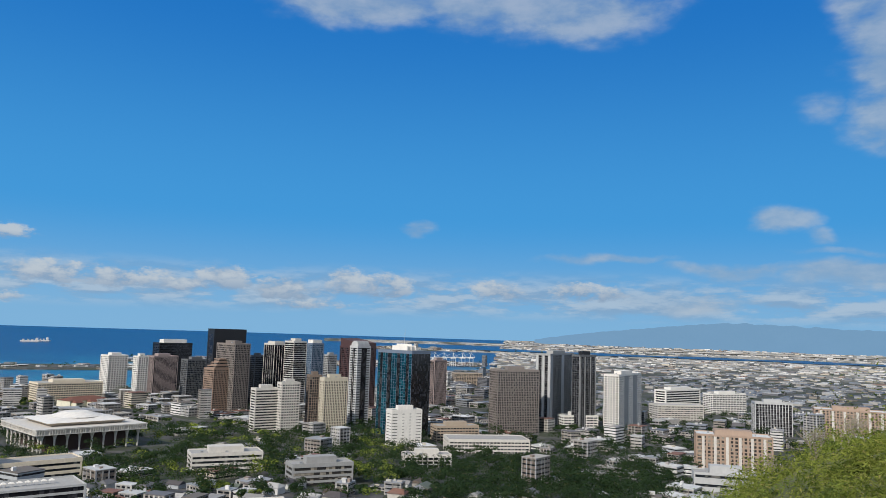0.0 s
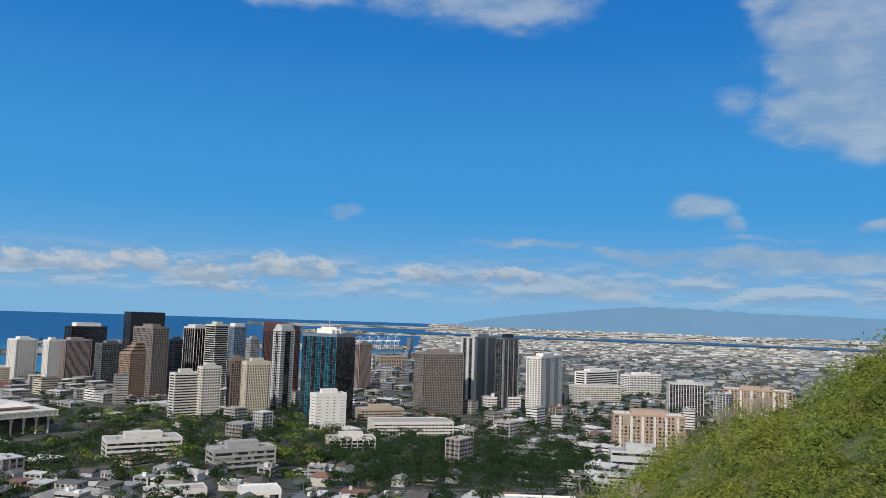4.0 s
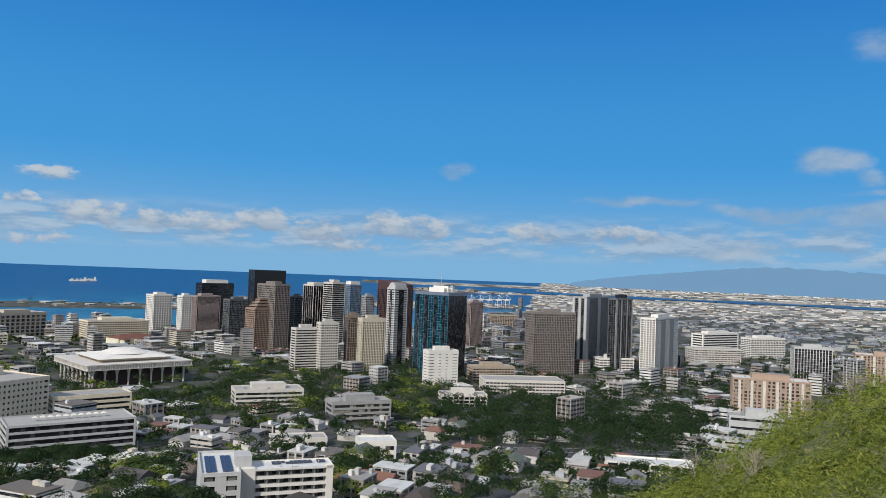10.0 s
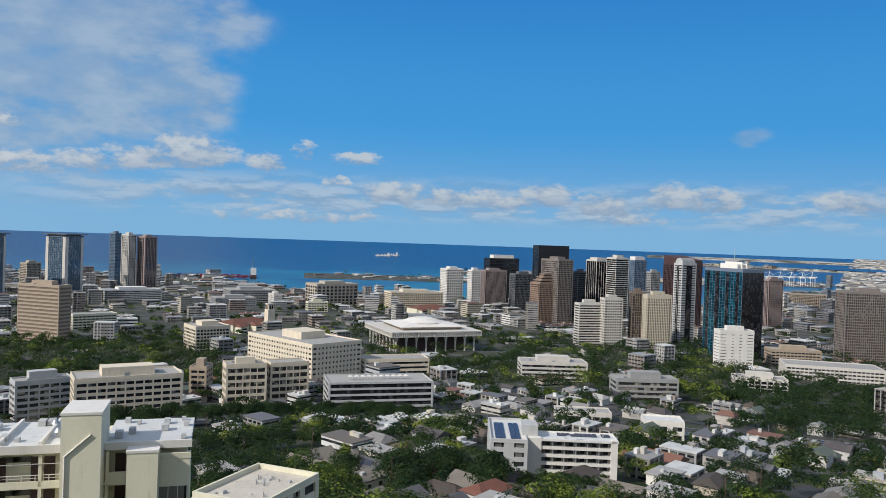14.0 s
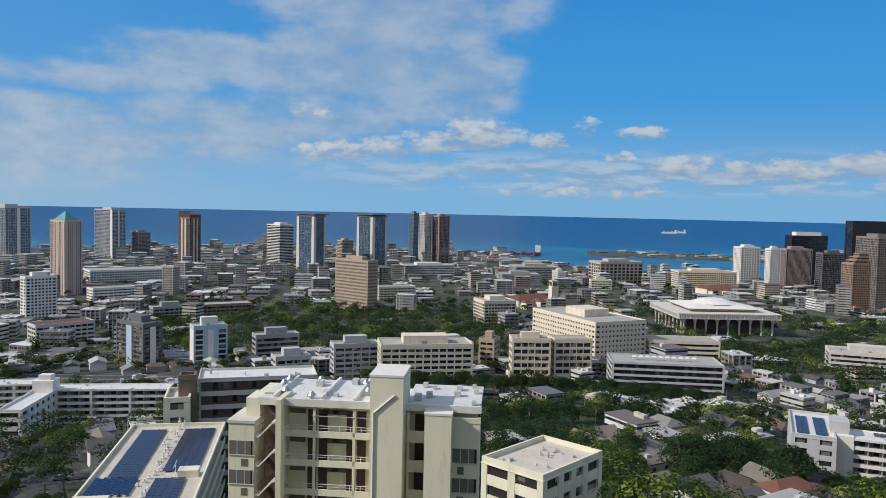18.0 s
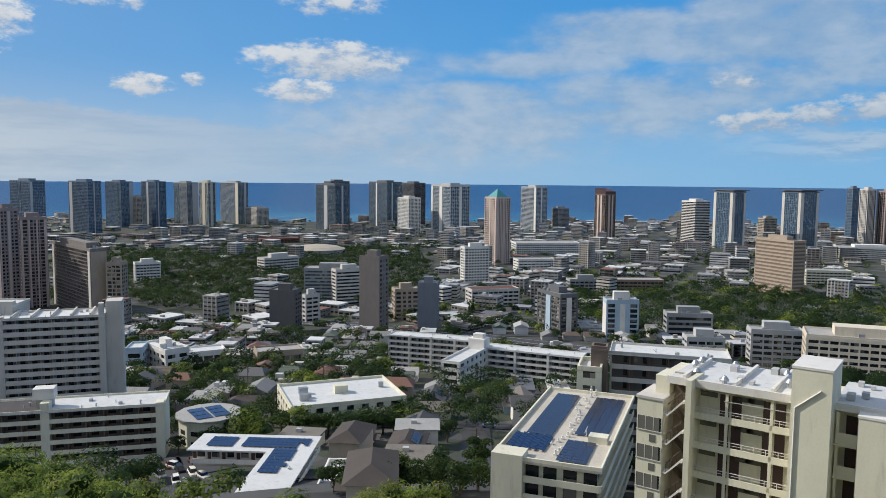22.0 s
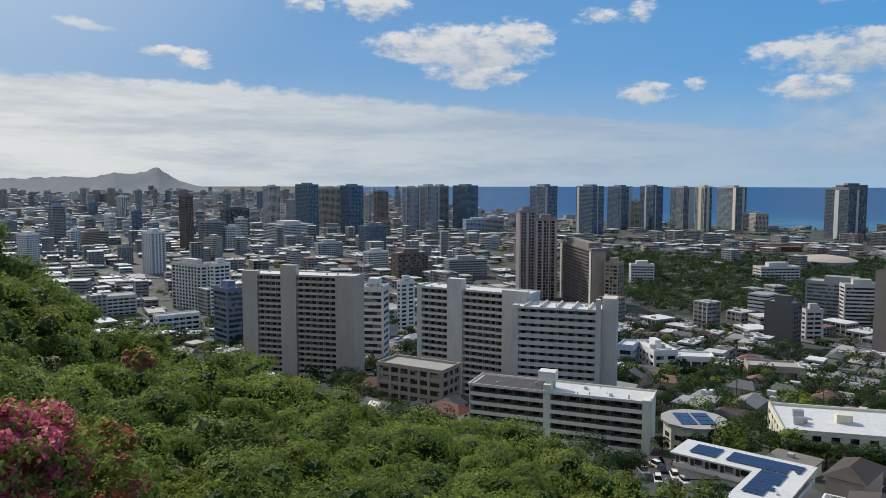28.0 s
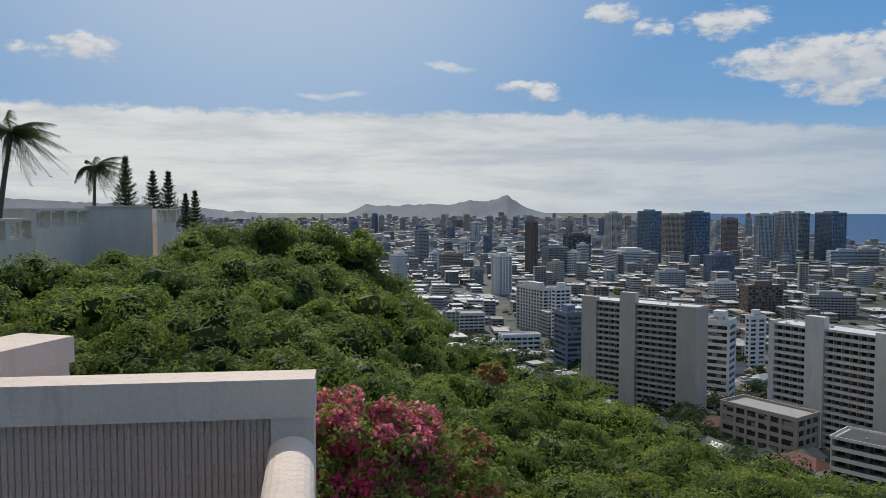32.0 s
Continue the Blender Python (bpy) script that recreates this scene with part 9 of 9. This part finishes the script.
def harbour():
    # container cranes
    kind = thing("harbour_crane", Matrix(), "white container crane on the harbour quay", "crane", "harbour cranes")
    for x in (-9, 9):
        for y in (-8, 8):
            part("leg", Mesh().box(x - .8, x + .8, y - .8, y + .8, 0, 32), MAT["white"], kind)
    part("portal", Mesh().box(-10, 10, -8.8, -7.2, 14, 16).box(-10, 10, 7.2, 8.8, 14, 16).box(-10, 10, -8.8, 8.8, 31, 34), MAT["white"], kind)
    part("boom", Mesh().box(-48, 22, -2, 2, 34, 37), MAT["white"], kind)
    part("mast", Mesh().rod((0, 0, 34), (4, 0, 54), 1.1).rod((4, 0, 54), (-40, 0, 37), .5).rod((4, 0, 54), (20, 0, 37), .5), MAT["white"], kind)
    part("cabin", Mesh().box(-14, -9, -2, 2, 30, 34), MAT["grey"], kind)
    for k, (a, r, turn) in enumerate(((-.3, 3020, 30), (-1.0, 3040, 30), (-1.7, 3060, 30), (-2.3, 3080, 30), (.4, 3010, 30))):
        v = spot(a, r)
        m = pose(v.x, v.y, float(land(r)), 0, 0, turn)
        if k == 0:
            kind.matrix_world = m
        else:
            copy_thing(kind, m)
    # containers and a crane ship on the near pier
    rnd = random.Random(5)
    rows = []
    for i in range(150):
        v = spot(rnd.uniform(38.3, 43.8), rnd.uniform(2330, 2440))
        rows.append((v.x, v.y, float(land(v.length)) + rnd.choice((0, 2.6, 5.2)), 6.1, 1.3, 2.6, 51))
    stuff("containers", rows, islands("container_paint", ((.30, .03, .04), (.36, .05, .06), (.05, .10, .25), (.45, .44, .42), (.28, .03, .05))), "stacked red shipping containers on the pier", "containers")
    v = spot(37.9, 2440)
    ship = thing("cargo_ship", pose(v.x, v.y, 2, 0, 0, 130), "moored red and white cargo ship with a deck crane", "ship")
    part("hull", Mesh().prism([(-60, -9), (50, -9), (66, 0), (50, 9), (-60, 9)], -2, 9), MAT["redbrown"], ship)
    part("bridge", Mesh().box(-58, -44, -8, 8, 9, 30), MAT["white"], ship)
    part("funnel", Mesh().box(-42, -37, -3, 3, 9, 26), MAT["darkgrey"], ship)
    part("deck_crane", Mesh().rod((10, 0, 9), (10, 0, 30), 1.5).rod((10, 0, 28), (-22, 0, 58), .9), MAT["lightgrey"], ship)
    # the two far freighters
    for a, r, s in ((28.3, 3900, 1.0), (27.6, 3940, .8)):
        v = spot(a, r)
        z = 107 * (max(r - 2600, 0) / 2300) ** 1.5
        sh = thing("cargo_ship", pose(v.x, v.y, z, 0, 0, a + 8), "small white cargo ship far out at sea", "ship")
        part("hull", Mesh().prism([(-40 * s, -6), (34 * s, -6), (44 * s, 0), (34 * s, 6), (-40 * s, 6)], -2, 4), MAT["white"], sh)
        part("bridge", Mesh().box(22 * s, 31 * s, -5, 5, 4, 16), MAT["white"], sh)
        for x in (-28, -8, 8):
            part("deck_gear", Mesh().box((x - 4) * s, (x + 4) * s, -2, 2, 4, 10), MAT["lightgrey"], sh)
    # tent-roofed pier terminal
    v = spot(32.0, 1780)
    t = thing("pier_terminal", pose(v.x, v.y, float(land(1780)), 0, 0, 51 - 90), "white peaked pier terminal roof by the harbour", "building")
    part("roof", Mesh().gable(-75, 75, -28, 28, 9, 26, 30), MAT["white"], t)
    part("wall", Mesh().box(-70, 70, -25, 25, 0, 9), MAT["lightgrey"], t)
    # white-painted round hall
    v = spot(85.2, 1330)
    d = thing("arena", pose(v.x, v.y, float(land(1330))), "round arena with a shallow tan dome", "arena")
    part("wall", Mesh().tube(0, 0, 0, 11, 46, sides=40), MAT["lightgrey"], d)
    part("dome", Mesh().tube(0, 0, 11, 15, 48, 36, 40).tube(0, 0, 15, 18, 36, 14, 40), MAT["beige"], d)


def surf():
    """White water on the reef off the beach park."""
    rng = np.random.default_rng(171)
    V, Q = [], []
    for k in range(170):
        az, r = rng.uniform(58, 102), rng.uniform(2560, 2860)
        L, w = rng.uniform(12, 60), rng.uniform(.8, 2.4)
        p = np.array(spot(az, r, 107 * (max(r - 2600, 0) / 2300) ** 1.5 - .6))
        d = np.array(spot(az - 90 + rng.uniform(-12, 12), 1))
        n = np.array(spot(az, 1))
        segs = 5
        for s in range(segs):
            a, b = p + d * L * s / segs, p + d * L * (s + 1) / segs
            wa, wb = w * math.sin(math.pi * (s + .1) / (segs + .2)), w * math.sin(math.pi * (s + 1.1) / (segs + .2))
            k0 = len(V)
            V += [a - n * wa, b - n * wb, b + n * wb, a + n * wa]
            Q.append((k0, k0 + 1, k0 + 2, k0 + 3))
    tagged(new("surf", raw_mesh("surf", V, Q, MAT["white"])), "thin white lines of breaking surf on the reef", "surf", kind="stuff")


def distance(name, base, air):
    """A far backdrop: bare ridges, with the haze of kilometres of bright air added as even emission."""
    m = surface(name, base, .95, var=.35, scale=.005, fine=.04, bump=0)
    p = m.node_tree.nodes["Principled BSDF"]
    # the glow stands in for haze; the ridges give no light themselves
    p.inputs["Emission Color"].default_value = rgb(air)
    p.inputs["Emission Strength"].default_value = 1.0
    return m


MAT["far_hill"] = distance("far_ridge_haze_glow", (.018, .024, .03), (.135, .285, .46))
MAT["headland"] = distance("headland_haze_glow", (.05, .05, .05), (.125, .145, .175))
range_of_hills("backdrop_mountains", "long mountain slope beyond the plain, its blue haze added as glow", ((-45, .5), (-40, .8), (-33, 1.0), (-28, 1.12), (-24, 1.3), (-20.7, 1.38), (-17, 1.05), (-14, .72), (-11.6, .45), (-9, .1), (-7, -.25)), 4890, 260, MAT["far_hill"], 2, -.8)
range_of_hills("backdrop_headland", "headland crater with a pointed summit, its grey haze added as glow", ((128.6, -.6), (129.6, -.42), (130.5, -.21), (131.2, 0), (131.8, .31), (132.4, .68), (132.76, 1.01), (133.0, .97), (133.5, .76), (134.2, .56), (135, .52), (135.6, .62), (136.3, .42), (137.1, .26), (138.3, .34), (139.1, .30), (140.6, .24), (141.7, .19), (142.8, .21), (143.5, .34), (144.05, -.02), (145, -.42)), 4600, 420, MAT["headland"], 5, -1.4)
range_of_hills("backdrop_ridge", "low ridge with houses beyond the town, its haze added as glow", ((150, -.4), (153, -.2), (156, .05), (160, .3), (164, .45), (168, .7), (174, 1.0), (186, 1.6)), 4500, 500, MAT["headland"], 8, -1.9)
harbour()
surf()
